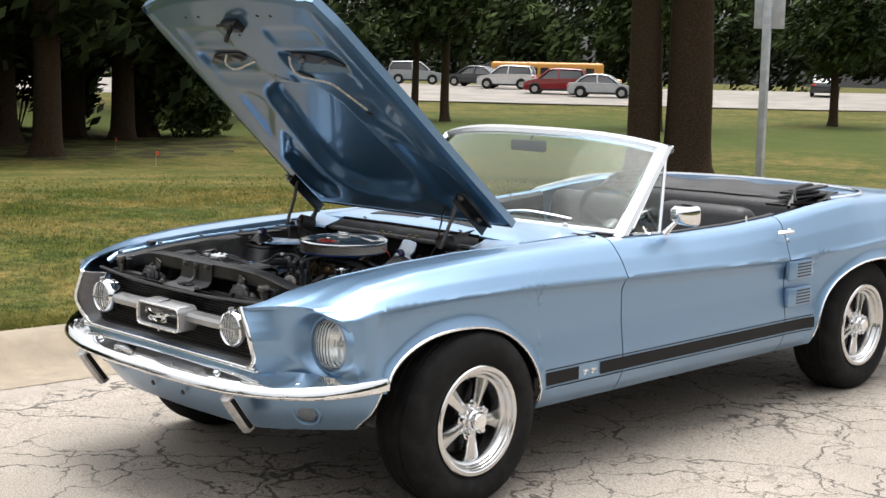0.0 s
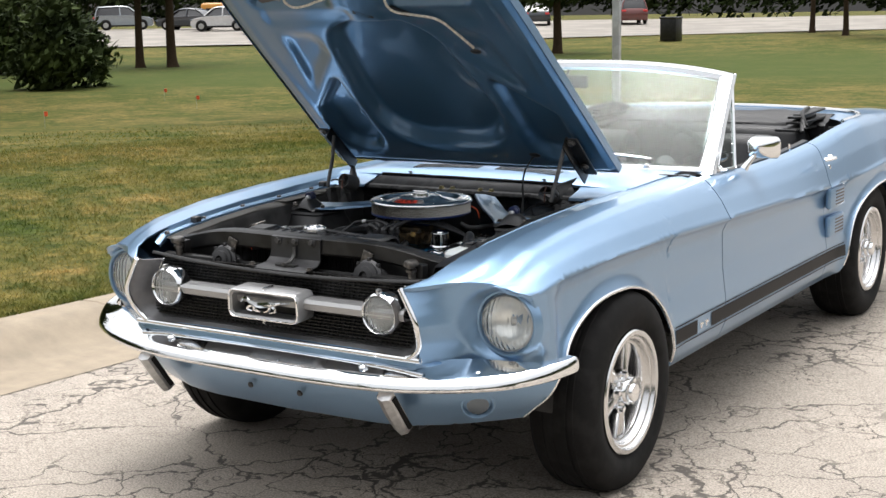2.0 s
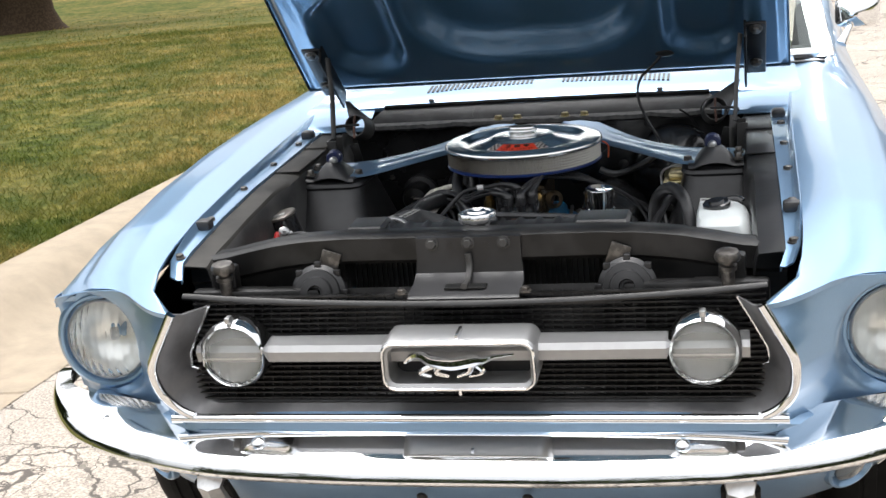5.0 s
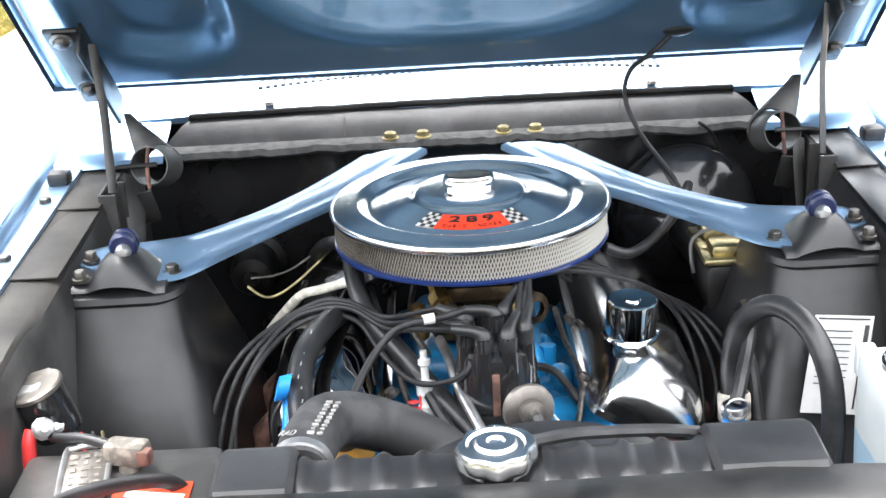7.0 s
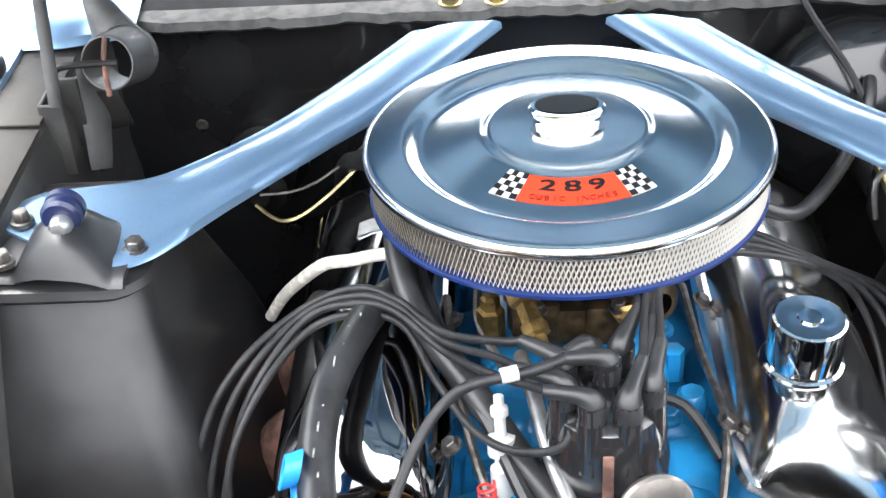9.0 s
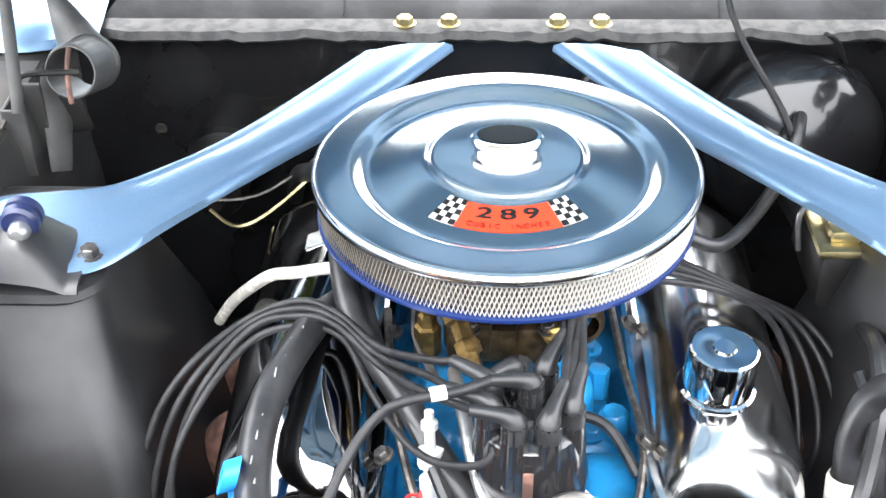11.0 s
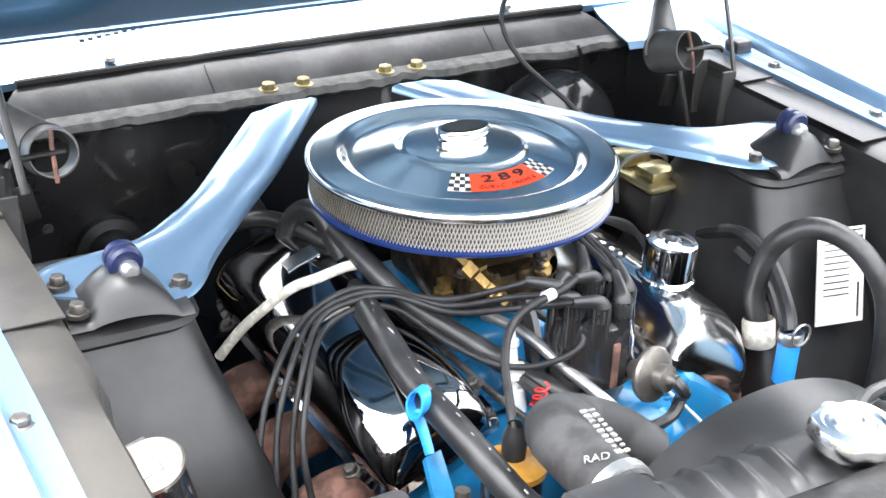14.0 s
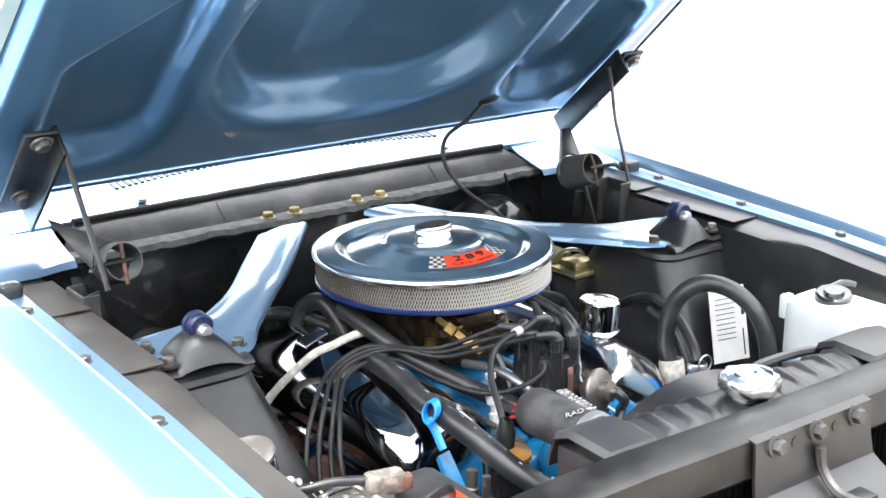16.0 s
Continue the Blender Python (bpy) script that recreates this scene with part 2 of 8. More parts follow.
CURB = material("curb_concrete", (0.25, 0.205, 0.150), 0.9, spread=0.2, scale=11.0, mix=(0.22, 0.78), bump=1.0, bump_scale=70)
LOT = material("pale_asphalt", (0.215, 0.195, 0.17), 0.9, spread=0.15, scale=0.4, bump=0.2)
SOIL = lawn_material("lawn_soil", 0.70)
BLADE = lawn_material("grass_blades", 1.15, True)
LITTER = material("leaf_litter", (0.052, 0.046, 0.022), 0.95, spread=0.4, scale=1.4, second=(0.080, 0.084, 0.024), bump=0.8, bump_scale=20, spec=0.1)
BARK = material("brown_bark", (0.044, 0.030, 0.019), 0.95, spread=0.22, scale=26, bump=1.0, bump_scale=14, spec=0.08)
LEAF = material("leaves", (0.026, 0.042, 0.012), 0.8, spread=0.4, scale=0.8, second=(0.056, 0.078, 0.021), spec=0.15, mix=(0.4, 0.65))
DARKLEAF = material("dark_leaves", (0.0275, 0.04, 0.0137), 0.95, spread=0.4, scale=0.5, second=(0.0625, 0.085, 0.0263), spec=0.1, mix=(0.45, 0.7))
WOODS = material("far_foliage", (0.0234, 0.0351, 0.013), 0.95, spread=0.4, scale=0.25, second=(0.0624, 0.0858, 0.0299), spec=0.1, mix=(0.42, 0.68))
STEEL = material("galvanised_post", (0.4, 0.42, 0.43), 0.45, metal=0.6, spread=0.1, scale=12)
ORANGE = material("orange_flag", (0.75, 0.1, 0.03), 0.6)

# ---- mesh helpers ----


def shell(bm, thick):
    """Gives a sheet its thickness, behind its faces (thick > 0) or before them."""
    bm.normal_update()
    edges = [(e.verts[0], e.verts[1]) for e in bm.edges if e.is_boundary]
    faces = bm.faces[:]
    twin = {v: bm.verts.new(v.co - v.normal * thick) for v in bm.verts[:]}
    for f in faces:
        bm.faces.new([twin[v] for v in reversed(f.verts)]).material_index = f.material_index
    for a, b in edges:
        bm.faces.new((a, b, twin[b], twin[a]))


def part(name, bm, mat, parent, label="", smooth=True, thick=0.0, angle=38):
    """Links a bmesh as one mesh object under a thing or a part."""
    if thick:
        shell(bm, thick)
    bmesh.ops.recalc_face_normals(bm, faces=bm.faces[:])
    me = bpy.data.meshes.new(name)
    bm.to_mesh(me)
    bm.free()
    for m in mat if isinstance(mat, (list, tuple)) else [mat]:
        me.materials.append(m)
    if smooth:
        me.shade_smooth()
        me.set_sharp_from_angle(angle=radians(angle))
    ob = new(name, me)
    ob.parent = parent
    if label:
        ob["label"] = label
    return ob


def thing(name, label, category, at=(0, 0, 0), group="", kind=""):
    ob = new(name)
    ob.location = at
    ob.empty_display_size = 0.1
    return tagged(ob, label, category, group, kind)


def grid(bm, rows, close_u=False, close_v=False, flip=False):
    """Faces over a grid of points; returns the vertices."""
    vs = [[bm.verts.new(p) for p in row] for row in rows]
    a, b = len(vs), len(vs[0])
    for i in range(a if close_u else a - 1):
        for j in range(b if close_v else b - 1):
            q = [vs[i][j], vs[(i + 1) % a][j], vs[(i + 1) % a][(j + 1) % b], vs[i][(j + 1) % b]]
            bm.faces.new(q[::-1] if flip else q)
    return vs


def curve(points, steps=6):
    """A smooth line through the points."""
    p = [Vector(q) for q in points]
    if len(p) < 3:
        return p
    out = []
    for i in range(len(p) - 1):
        a, b, c, d = p[max(i - 1, 0)], p[i], p[i + 1], p[min(i + 2, len(p) - 1)]
        for k in range(steps):
            t = k / steps
            out.append(0.5 * (2 * b + (c - a) * t + (2 * a - 5 * b + 4 * c - d) * t * t + (3 * b - a - 3 * c + d) * t**3))
    return out + [p[-1]]


def tube(bm, points, r, n=8, steps=5, caps=True, flat=1.0, closed=False):
    """A round bar swept along a smooth line; r may be a list, one for each given point."""
    line = curve(points, steps) if not closed else [Vector(p) for p in points]
    radii = [r] * len(line) if not isinstance(r, (list, tuple)) else [1.0 * float(np.interp(i / (len(line) - 1) * (len(r) - 1), range(len(r)), r)) for i in range(len(line))]
    rows, side = [], None
    for i, p in enumerate(line):
        way = (line[(i + 1) % len(line)] - line[i - 1]) if closed else (line[min(i + 1, len(line) - 1)] - line[max(i - 1, 0)])
        way.normalize()
        if side is None:
            side = way.orthogonal().normalized()
        side = (side - way * side.dot(way)).normalized()
        up = way.cross(side)
        rows.append([p + radii[i] * (math.cos(t) * side + math.sin(t) * up * flat) for t in (2 * math.pi * k / n for k in range(n))])
    vs = grid(bm, rows, close_u=closed, close_v=True)
    if caps and not closed:
        bm.faces.new(vs[0])
        bm.faces.new(vs[-1][::-1])
    return bm


def lathe(bm, profile, m=None, n=32, arc=1.0):
    """A body of revolution about z; profile rows of (radius, height)."""
    m = m or Matrix()
    count = n if arc >= 1 else n + 1
    rows = [[m @ Vector((max(r, 1e-4) * math.cos(2 * math.pi * arc * k / n), max(r, 1e-4) * math.sin(2 * math.pi * arc * k / n), h)) for r, h in profile] for k in range(count)]
    grid(bm, rows, close_u=arc >= 1)
    bmesh.ops.remove_doubles(bm, verts=bm.verts[:], dist=5e-4 if profile[0][0] <= 0 or profile[-1][0] <= 0 else 1e-7)
    return bm


def box(bm, centre, size, bevel=0.0, m=None, seg=2):
    """A block with rounded edges."""
    tmp = bmesh.new()
    bmesh.ops.create_cube(tmp, size=1.0)
    for v in tmp.verts:
        v.co = Vector((v.co.x * size[0], v.co.y * size[1], v.co.z * size[2]))
    if bevel:
        bmesh.ops.bevel(tmp, geom=tmp.edges[:], offset=bevel, segments=seg, affect="EDGES", profile=0.5)
    mm = Matrix.Translation(centre) @ (m or Matrix())
    tmp.transform(mm)
    join(bm, tmp)
    return bm


def join(bm, other):
    table = {v: bm.verts.new(v.co) for v in other.verts}
    for f in other.faces:
        bm.faces.new([table[v] for v in f.verts]).material_index = f.material_index
    other.free()


def aim(place, way, spin=0.0):
    """A pose whose z axis points along way."""
    return Matrix.Translation(place) @ Vector(way).to_track_quat("Z", "Y").to_matrix().to_4x4() @ Matrix.Rotation(spin, 4, "Z")


def bolt(bm, place, way=(0, 0, 1), r=0.008, h=0.006):
    """A hexagon head on its washer."""
    m = aim(place, way)
    lathe(bm, [(0, 0), (r * 1.35, 0), (r * 1.35, h * 0.3), (r * 0.98, h * 0.35)], m, 14)
    lathe(bm, [(r * 0.98, h * 0.3), (r * 0.95, h * 0.9), (r * 0.8, h), (0, h)], m, 6)
    return bm


def ellipsoid(bm, centre, radii, m=None, u=20, v=12):
    tmp = bmesh.new()
    bmesh.ops.create_uvsphere(tmp, u_segments=u, v_segments=v, radius=1.0)
    for q in tmp.verts:
        q.co = Vector((q.co.x * radii[0], q.co.y * radii[1], q.co.z * radii[2]))
    tmp.transform(Matrix.Translation(centre) @ (m or Matrix()))
    join(bm, tmp)
    return bm


def prism(bm, outline, depth, m=None):
    """A flat plate with the given outline (x, y) and depth along z."""
    m = m or Matrix()
    low = [bm.verts.new(m @ Vector((x, y, 0))) for x, y in outline]
    top = [bm.verts.new(m @ Vector((x, y, depth))) for x, y in outline]
    k = len(outline)
    bm.faces.new(low[::-1])
    bm.faces.new(top)
    for i in range(k):
        bm.faces.new([low[i], low[(i + 1) % k], top[(i + 1) % k], top[i]])
    return bm


def lettering(name, text, size, m, mat, parent):
    c = bpy.data.curves.new(name, "FONT")
    c.body, c.size, c.extrude, c.align_x, c.align_y = text, size, 0.0004, "CENTER", "CENTER"
    tmp = bpy.data.objects.new(name, c)
    me = bpy.data.meshes.new_from_object(tmp)
    bpy.data.objects.remove(tmp)
    me.transform(m)
    me.materials.append(mat)
    ob = new(name, me)
    ob.parent = parent
    return ob


def mesh_from(name, verts, faces, mat, parent=None, label=""):
    me = bpy.data.meshes.new(name)
    me.from_pydata([tuple(v) for v in verts], [], faces)
    me.materials.append(mat)
    ob = new(name, me)
    ob.parent = parent
    if label:
        ob["label"] = label
    return ob


def lerp(table, y):
    """Interpolates rows (y, a, b, ...) smoothly at y."""
    t = np.array(table, float)
    return [float(np.interp(y, t[:, 0], t[:, k])) for k in range(1, t.shape[1])]


def smooth(a, b, x):
    t = min(1.0, max(0.0, (x - a) / (b - a)))
    return t * t * (3 - 2 * t)


# ---- the car: body ----
car = thing("convertible_car", "light blue classic convertible, hood open, top folded, by the kerb", "car")
WB, RW = 2.735, 0.325  # wheelbase, tyre radius

SHOULDER = [(-0.64, 0.728, 0.760), (-0.52, 0.726, 0.797), (-0.42, 0.722, 0.820), (-0.2, 0.728, 0.847), (0.1, 0.735, 0.864), (0.45, 0.735, 0.873), (0.9, 0.725, 0.878), (1.3, 0.735, 0.866), (1.7, 0.745, 0.874), (2.0, 0.752, 0.892), (2.3, 0.762, 0.925), (2.6, 0.765, 0.946), (3.0, 0.748, 0.938), (3.4, 0.715, 0.92), (3.75, 0.665, 0.90)]
CREASE = [(-0.64, 0.800, 0.728), (-0.5, 0.806, 0.740), (-0.36, 0.810, 0.749), (-0.1, 0.817, 0.757), (0.32, 0.823, 0.755), (0.83, 0.826, 0.740), (1.38, 0.830, 0.727), (2.03, 0.836, 0.710), (2.4, 0.850, 0.72), (2.75, 0.858, 0.74), (3.2, 0.838, 0.74), (3.75, 0.740, 0.72)]
INNER = [(-0.64, 0.492, 0.754), (-0.61, 0.540, 0.772), (-0.56, 0.556, 0.796), (-0.5, 0.561, 0.812), (-0.4, 0.565, 0.829), (-0.14, 0.568, 0.850), (0.14, 0.572, 0.864), (0.44, 0.583, 0.873), (0.9, 0.60, 0.884)]
GUTTER = [(-0.62, 0.782), (-0.542, 0.794), (-0.36, 0.816), (-0.165, 0.830), (0.01, 0.836), (0.216, 0.843), (0.42, 0.850)]  # height of the drip channel


def arch_height(y, c, half, low, top):
    s = abs(y - c) / half
    return low + (top - low) * max(0.0, 1 - s**2.3) ** (1 / 2.3) if s < 1 else 0.0


def bottom(y):
    z = 0.29 if y > -0.3 else 0.345
    if y < -0.405:
        return 0.475
    return max(z, arch_height(y, -0.045, 0.40, 0.30, 0.645), arch_height(y, 2.735, 0.50, 0.30, 0.658))


def section(y, inside):
    """The body's outline at a station: from the inner edge over the shoulder and the crease down to the sill."""
    sx, sz = lerp(SHOULDER, y)
    cx, cz = lerp(CREASE, y)
    ix, iz = inside(y)
    fall = max(smooth(2.1, 2.6, y), 0.8 * smooth(-0.35, -0.52, y))
    k = min(1.0, max(0.05, (sz - cz) / 0.08))
    keys = [(ix, iz), ((ix * 0.55 + sx * 0.45), (iz + sz) / 2 + 0.010), (sx - 0.03, sz + 0.004), (sx, sz - 0.006), (sx + 0.022 * k, sz - 0.006 - 0.020 * k), ((sx + cx) / 2 + 0.010 * k, (sz + cz) / 2 - 0.004), (cx - 0.008, cz + 0.0085 * k), (cx, cz), (cx - 0.017 + 0.017 * fall, cz - 0.012), (cx - 0.034 + 0.034 * fall, cz - 0.05), (cx - 0.031 + 0.027 * fall, 0.57), (cx - 0.016 + 0.010 * fall, 0.45), (cx - 0.016, 0.372), (cx - 0.034, 0.325), (cx - 0.06, 0.29)]
    fine = []
    for i in range(len(keys) - 1):
        for k in range(4):
            t = k / 4
            fine.append((keys[i][0] * (1 - t) + keys[i + 1][0] * t, keys[i][1] * (1 - t) + keys[i + 1][1] * t))
    return fine + [keys[-1]]


def panel_rows(stations, inside, count=60):
    rows = []
    for y in stations:
        line = np.array(section(y, inside))
        zb = bottom(y)
        step = np.r_[0, np.cumsum(np.hypot(*np.diff(line, axis=0).T))]
        below = np.where(line[:, 1] < zb)[0]
        end = step[-1]
        if len(below) and below[0] > 8:
            i = below[0]
            f = (line[i - 1, 1] - zb) / (line[i - 1, 1] - line[i, 1])
            end = step[i - 1] + f * (step[i] - step[i - 1])
        row = []
        for s in np.linspace(0, end, count):
            x, z = np.interp(s, step, line[:, 0]), np.interp(s, step, line[:, 1])
            for c, half, top in ((-0.045, 0.40, 0.645), (2.735, 0.50, 0.658)):
                # rolled flare round the wheel opening
                d = math.hypot((y - c) / half, (z - 0.30) / (top - 0.30)) - 1 if z > 0.29 else 9
                if 0 <= d + 0.02 < 0.16:
                    x += 0.021 * (1 - (d + 0.02) / 0.16) ** 1.4
            lean = 0.16 * smooth(-0.35, -0.62, y)
            w = smooth(-0.35, -0.62, y)
            edge = 0.03 * smooth(0.745, 0.66, z) * smooth(0.70, 0.78, x)
            back = edge + 0.035 * min(1, max(0, (x - 0.505) / 0.2)) + 0.042 * smooth(0.68, 0.84, x) - 0.092 * smooth(0.67, 0.505, x) * smooth(0.70, 0.735, z)
            row.append((x, y + lean * max(0, 0.745 - z) + w * (back + 0.2 * max(0, 0.535 - z)), z))
        rows.append(row)
    if stations[0] < -0.6:
        # rolled front lip, turned down over the headlamp and in beside it
        top = [smooth(0.69, 0.735, z) for x, y, z in rows[0]]
        rows.insert(0, [(x - 0.012 * (1 - k), y + 0.004, z - 0.013 * k) for (x, y, z), k in zip(rows[0], top)])
        rows[1] = [(x, y - 0.002, z - 0.002 * k) for (x, y, z), k in zip(rows[1], top)]
    return rows


def stations(a, b, n, arches=((-0.045, 0.40), (2.735, 0.50))):
    ys = set(np.linspace(a, b, n).round(4))
    for c, h in arches:
        ys |= {round(c - h * math.cos(math.pi * k / 28), 4) for k in range(29)}
    return sorted(y for y in ys if a <= y <= b)


def side_panel(name, a, b, n, inside, side, label):
    bm = bmesh.new()
    rows = [[(side * x, y, z) for x, y, z in r] for r in panel_rows(stations(a, b, n), inside)]
    grid(bm, rows, flip=side > 0)
    return part(name, bm, PAINT, car, label, thick=0.004, angle=75)


def fender_inside(y):
    return lerp(INNER, y)


def door_inside(y):
    sx, sz = lerp(SHOULDER, y)
    return [sx - 0.05, sz - 0.012]


def quarter_inside(y):
    sx, sz = lerp(SHOULDER, y)
    w = smooth(2.5, 3.0, y)
    return [sx - 0.05 - 0.25 * w, sz - 0.012 + 0.016 * w]


def grille_y(z):
    """How far forward the edge of the grille opening stands."""
    return -0.697 - 0.032 * smooth(0.55, 0.66, z)


for side, where in ((1, "driver"), (-1, "passenger")):
    fender = side_panel("front_fender", -0.64, 0.836, 40, fender_inside, side, "blue front fender with a crease along its side")
    door = side_panel("car_door", 0.842, 1.996, 26, door_inside, side, "blue car door with its window wound down")
    quarter = side_panel("quarter_panel", 2.002, 3.75, 44, quarter_inside, side, "blue rear quarter panel")
    # bright lips of the wheel openings
    for c, half, top in ((-0.045, 0.40, 0.645), (2.735, 0.50, 0.658)):
        bm = bmesh.new()
        pts = []
        for k in range(41):
            y = c - half * 0.998 * math.cos(math.pi * k / 40)
            cx, cz = lerp(CREASE, y)
            z = arch_height(y, c, half, 0.30, top)
            if y < -0.412:
                continue
            line = np.array(section(y, fender_inside if y < 0.84 else quarter_inside))
            x = np.interp(-z, -line[8:, 1], line[8:, 0]) + 0.014
            w = smooth(-0.35, -0.62, y)
            pts.append((side * x, y + w * (0.16 * (0.745 - z) + 0.127 + 0.2 * max(0, 0.535 - z)), z))
        tube(bm, pts, 0.0055, 6, 1)
        part("wheel_lip", bm, BRIGHT, fender if c < 1 else quarter, "thin bright wheel opening moulding")
    # drip channel along the inner edge of the fender, with its bolts
    bm = bmesh.new()
    rows = []
    for y in np.linspace(-0.60, 0.45, 28):
        x, z = lerp(INNER, y)
        low = min(lerp(GUTTER, y)[0], z - 0.008)
        e = min(0.534, x - 0.02)
        rows.append([(side * x, y, z), (side * (x - 0.003), y, z - 0.003), (side * (x - 0.006), y, low + 0.004), (side * (x - 0.010), y, low + 0.001), (side * (x - 0.014), y, low), (side * e, y, low + 0.001), (side * e, y, low - 0.006)])
    grid(bm, rows, flip=side > 0)
    channel = part("fender_channel", bm, PAINT, fender, "painted drip channel with bolts", thick=0.003)
    for y in (-0.54, -0.36, -0.166, 0.03, 0.216):
        bm = bmesh.new()
        x, z = lerp(INNER, y)
        bolt(bm, (side * min(0.551, x - 0.012), y, lerp(GUTTER, y)[0]), r=0.0085, h=0.009)
        part("channel_bolt", bm, BOLT, channel)
    for y in (-0.402, 0.285):
        bm = bmesh.new()
        x, z = lerp(INNER, y)
        box(bm, (side * min(0.548, x - 0.014), y, lerp(GUTTER, y)[0] + 0.010), (0.03, 0.030, 0.022), 0.007)
        part("hood_rubber_stop", bm, HOSE, fender)
    # headlamp bucket: scooped panel between grille edge and fender edge
    bm = bmesh.new()
    rows = []
    for i in range(46):
        u = min(1.0, i / 40)
        wrap = max(0, i - 40) / 5
        row = []
        for j in range(37):
            v = j / 36
            xi = float(np.interp(v, [0, 0.12, 0.3, 0.5, 0.65, 0.8, 1], [0.506, 0.522, 0.537, 0.541, 0.532, 0.517, 0.489]))
            x = xi + u * (0.803 - xi - 0.02 * abs(v - 0.45))
            top = float(np.interp(x, [0.489, 0.56, 0.64, 0.70, 0.74, 0.78, 0.81], [0.747, 0.760, 0.763, 0.758, 0.751, 0.738, 0.724]))
            z = 0.535 + v * (top - 0.535)
            yg = grille_y(z) - 0.004
            yo = -0.572 + 0.16 * max(0, 0.745 - z) + 0.03 * smooth(0.745, 0.66, z)
            y = yg * (1 - u) + yo * u + 0.050 * math.sin(math.pi * min(1, u * 1.15)) * (0.55 + 0.45 * math.sin(math.pi * min(1.0, max(0, v))))
            r = math.hypot(x - 0.712, z - 0.643)
            y += (-0.548 - y) * smooth(0.112, 0.088, r)
            if r < 0.079:
                y = -0.49
            back = 1 - math.sqrt(1 - min(1, wrap) ** 2)
            x += 0.004 * math.sin(math.pi / 2 * wrap)
            y += (-0.485 - y) * back
            row.append((side * x, y, z))
        rows.append(row)
    grid(bm, rows, flip=side > 0)
    bucket = part("headlamp_bucket", bm, PAINT, car, "scooped blue headlamp surround", thick=0.003, angle=50)
    bm = bmesh.new()
    lathe(bm, [(0.082, -0.03), (0.0825, 0.004), (0.085, 0.010), (0.090, 0.011), (0.098, 0.005), (0.105, -0.010)], aim((side * 0.712, -0.548, 0.643), (0, -1, 0)), 48)
    part("bezel_ring", bm, PAINT, bucket, "painted rim round the headlight")
    hm = aim((side * 0.712, -0.548, 0.643), (0, -1, 0.0)) @ Matrix.Scale(1.03, 4)
    bm = bmesh.new()
    lathe(bm, [(0, 0.030), (0.03, 0.028), (0.055, 0.021), (0.070, 0.010), (0.0735, 0.0), (0.0735, -0.004), (0.069, -0.001), (0.054, 0.016), (0.03, 0.023), (0, 0.025)], hm, 40)
    lamp = part("headlight", bm, LENS, car, "round clear fluted sealed-beam headlight")
    lamp.visible_shadow = False
    bm = bmesh.new()
    lathe(bm, [(0.0725, -0.03), (0.0725, 0.004), (0.0745, 0.006), (0.0775, 0.004), (0.079, -0.006), (0.083, -0.018), (0.083, -0.03), (0.0725, -0.03)], hm, 40)
    part("headlight_ring", bm, SATIN, lamp, "dull metal retaining ring")
    bm = bmesh.new()
    lathe(bm, [(0.0725, -0.002), (0.068, -0.016), (0.056, -0.034), (0.036, -0.048), (0.012, -0.054), (0, -0.054)], hm, 36)
    part("reflector", bm, REFLECTOR, lamp, "silvered reflector bowl")
    bm = bmesh.new()
    ellipsoid(bm, hm @ Vector((0, 0, -0.030)), (0.013, 0.013, 0.013), None, 12, 8)
    part("bulb", bm, SATIN, lamp)
    # parking lamp in the lower valance
    pm = aim((side * 0.6355, -0.5835, 0.4045), (side * 0.52, -0.78, -0.36))
    bm = bmesh.new()
    lathe(bm, [(0, 0.002), (0.02, 0.000), (0.031, -0.006), (0.033, -0.02), (0, -0.02)], pm, 24)
    plamp = part("parking_lamp", bm, LAMP, car, "small round parking lamp in a painted recess")
    bm = bmesh.new()
    lathe(bm, [(0.033, -0.016), (0.036, -0.012), (0.042, -0.003), (0.046, -0.004), (0.05, -0.014)], pm, 24)
    part("lamp_bezel", bm, PAINT, plamp)
    # bumper guard
    bm = bmesh.new()
    prof = [(-0.017, -0.006), (-0.013, 0.016), (0.0, 0.021), (0.013, 0.016), (0.017, -0.006)]
    slope = ((-0.735, 0.470, 0.9), (-0.752, 0.455, 1.0), (-0.727, 0.42, 1.0), (-0.702, 0.385, 0.95), (-0.677, 0.352, 0.8), (-0.667, 0.343, 0.5))
    grid(bm, [[(side * (0.449 + w * a), y - b * 0.7, z - b * 0.5) for a, b in prof] for y, z, w in slope], flip=side < 0)
    guard = part("bumper_guard", bm, SATIN, car, "slanted metal bumper guard with black rubber edges", thick=-0.012)
    for a in (-0.023, 0.023):
        bm = bmesh.new()
        tube(bm, [(side * (0.449 + a), y - 0.004, z - 0.003) for y, z, w in slope[1:-1]], 0.0085, 8)
        part("guard_rubber", bm, RUBBER, guard, "black rubber edge")

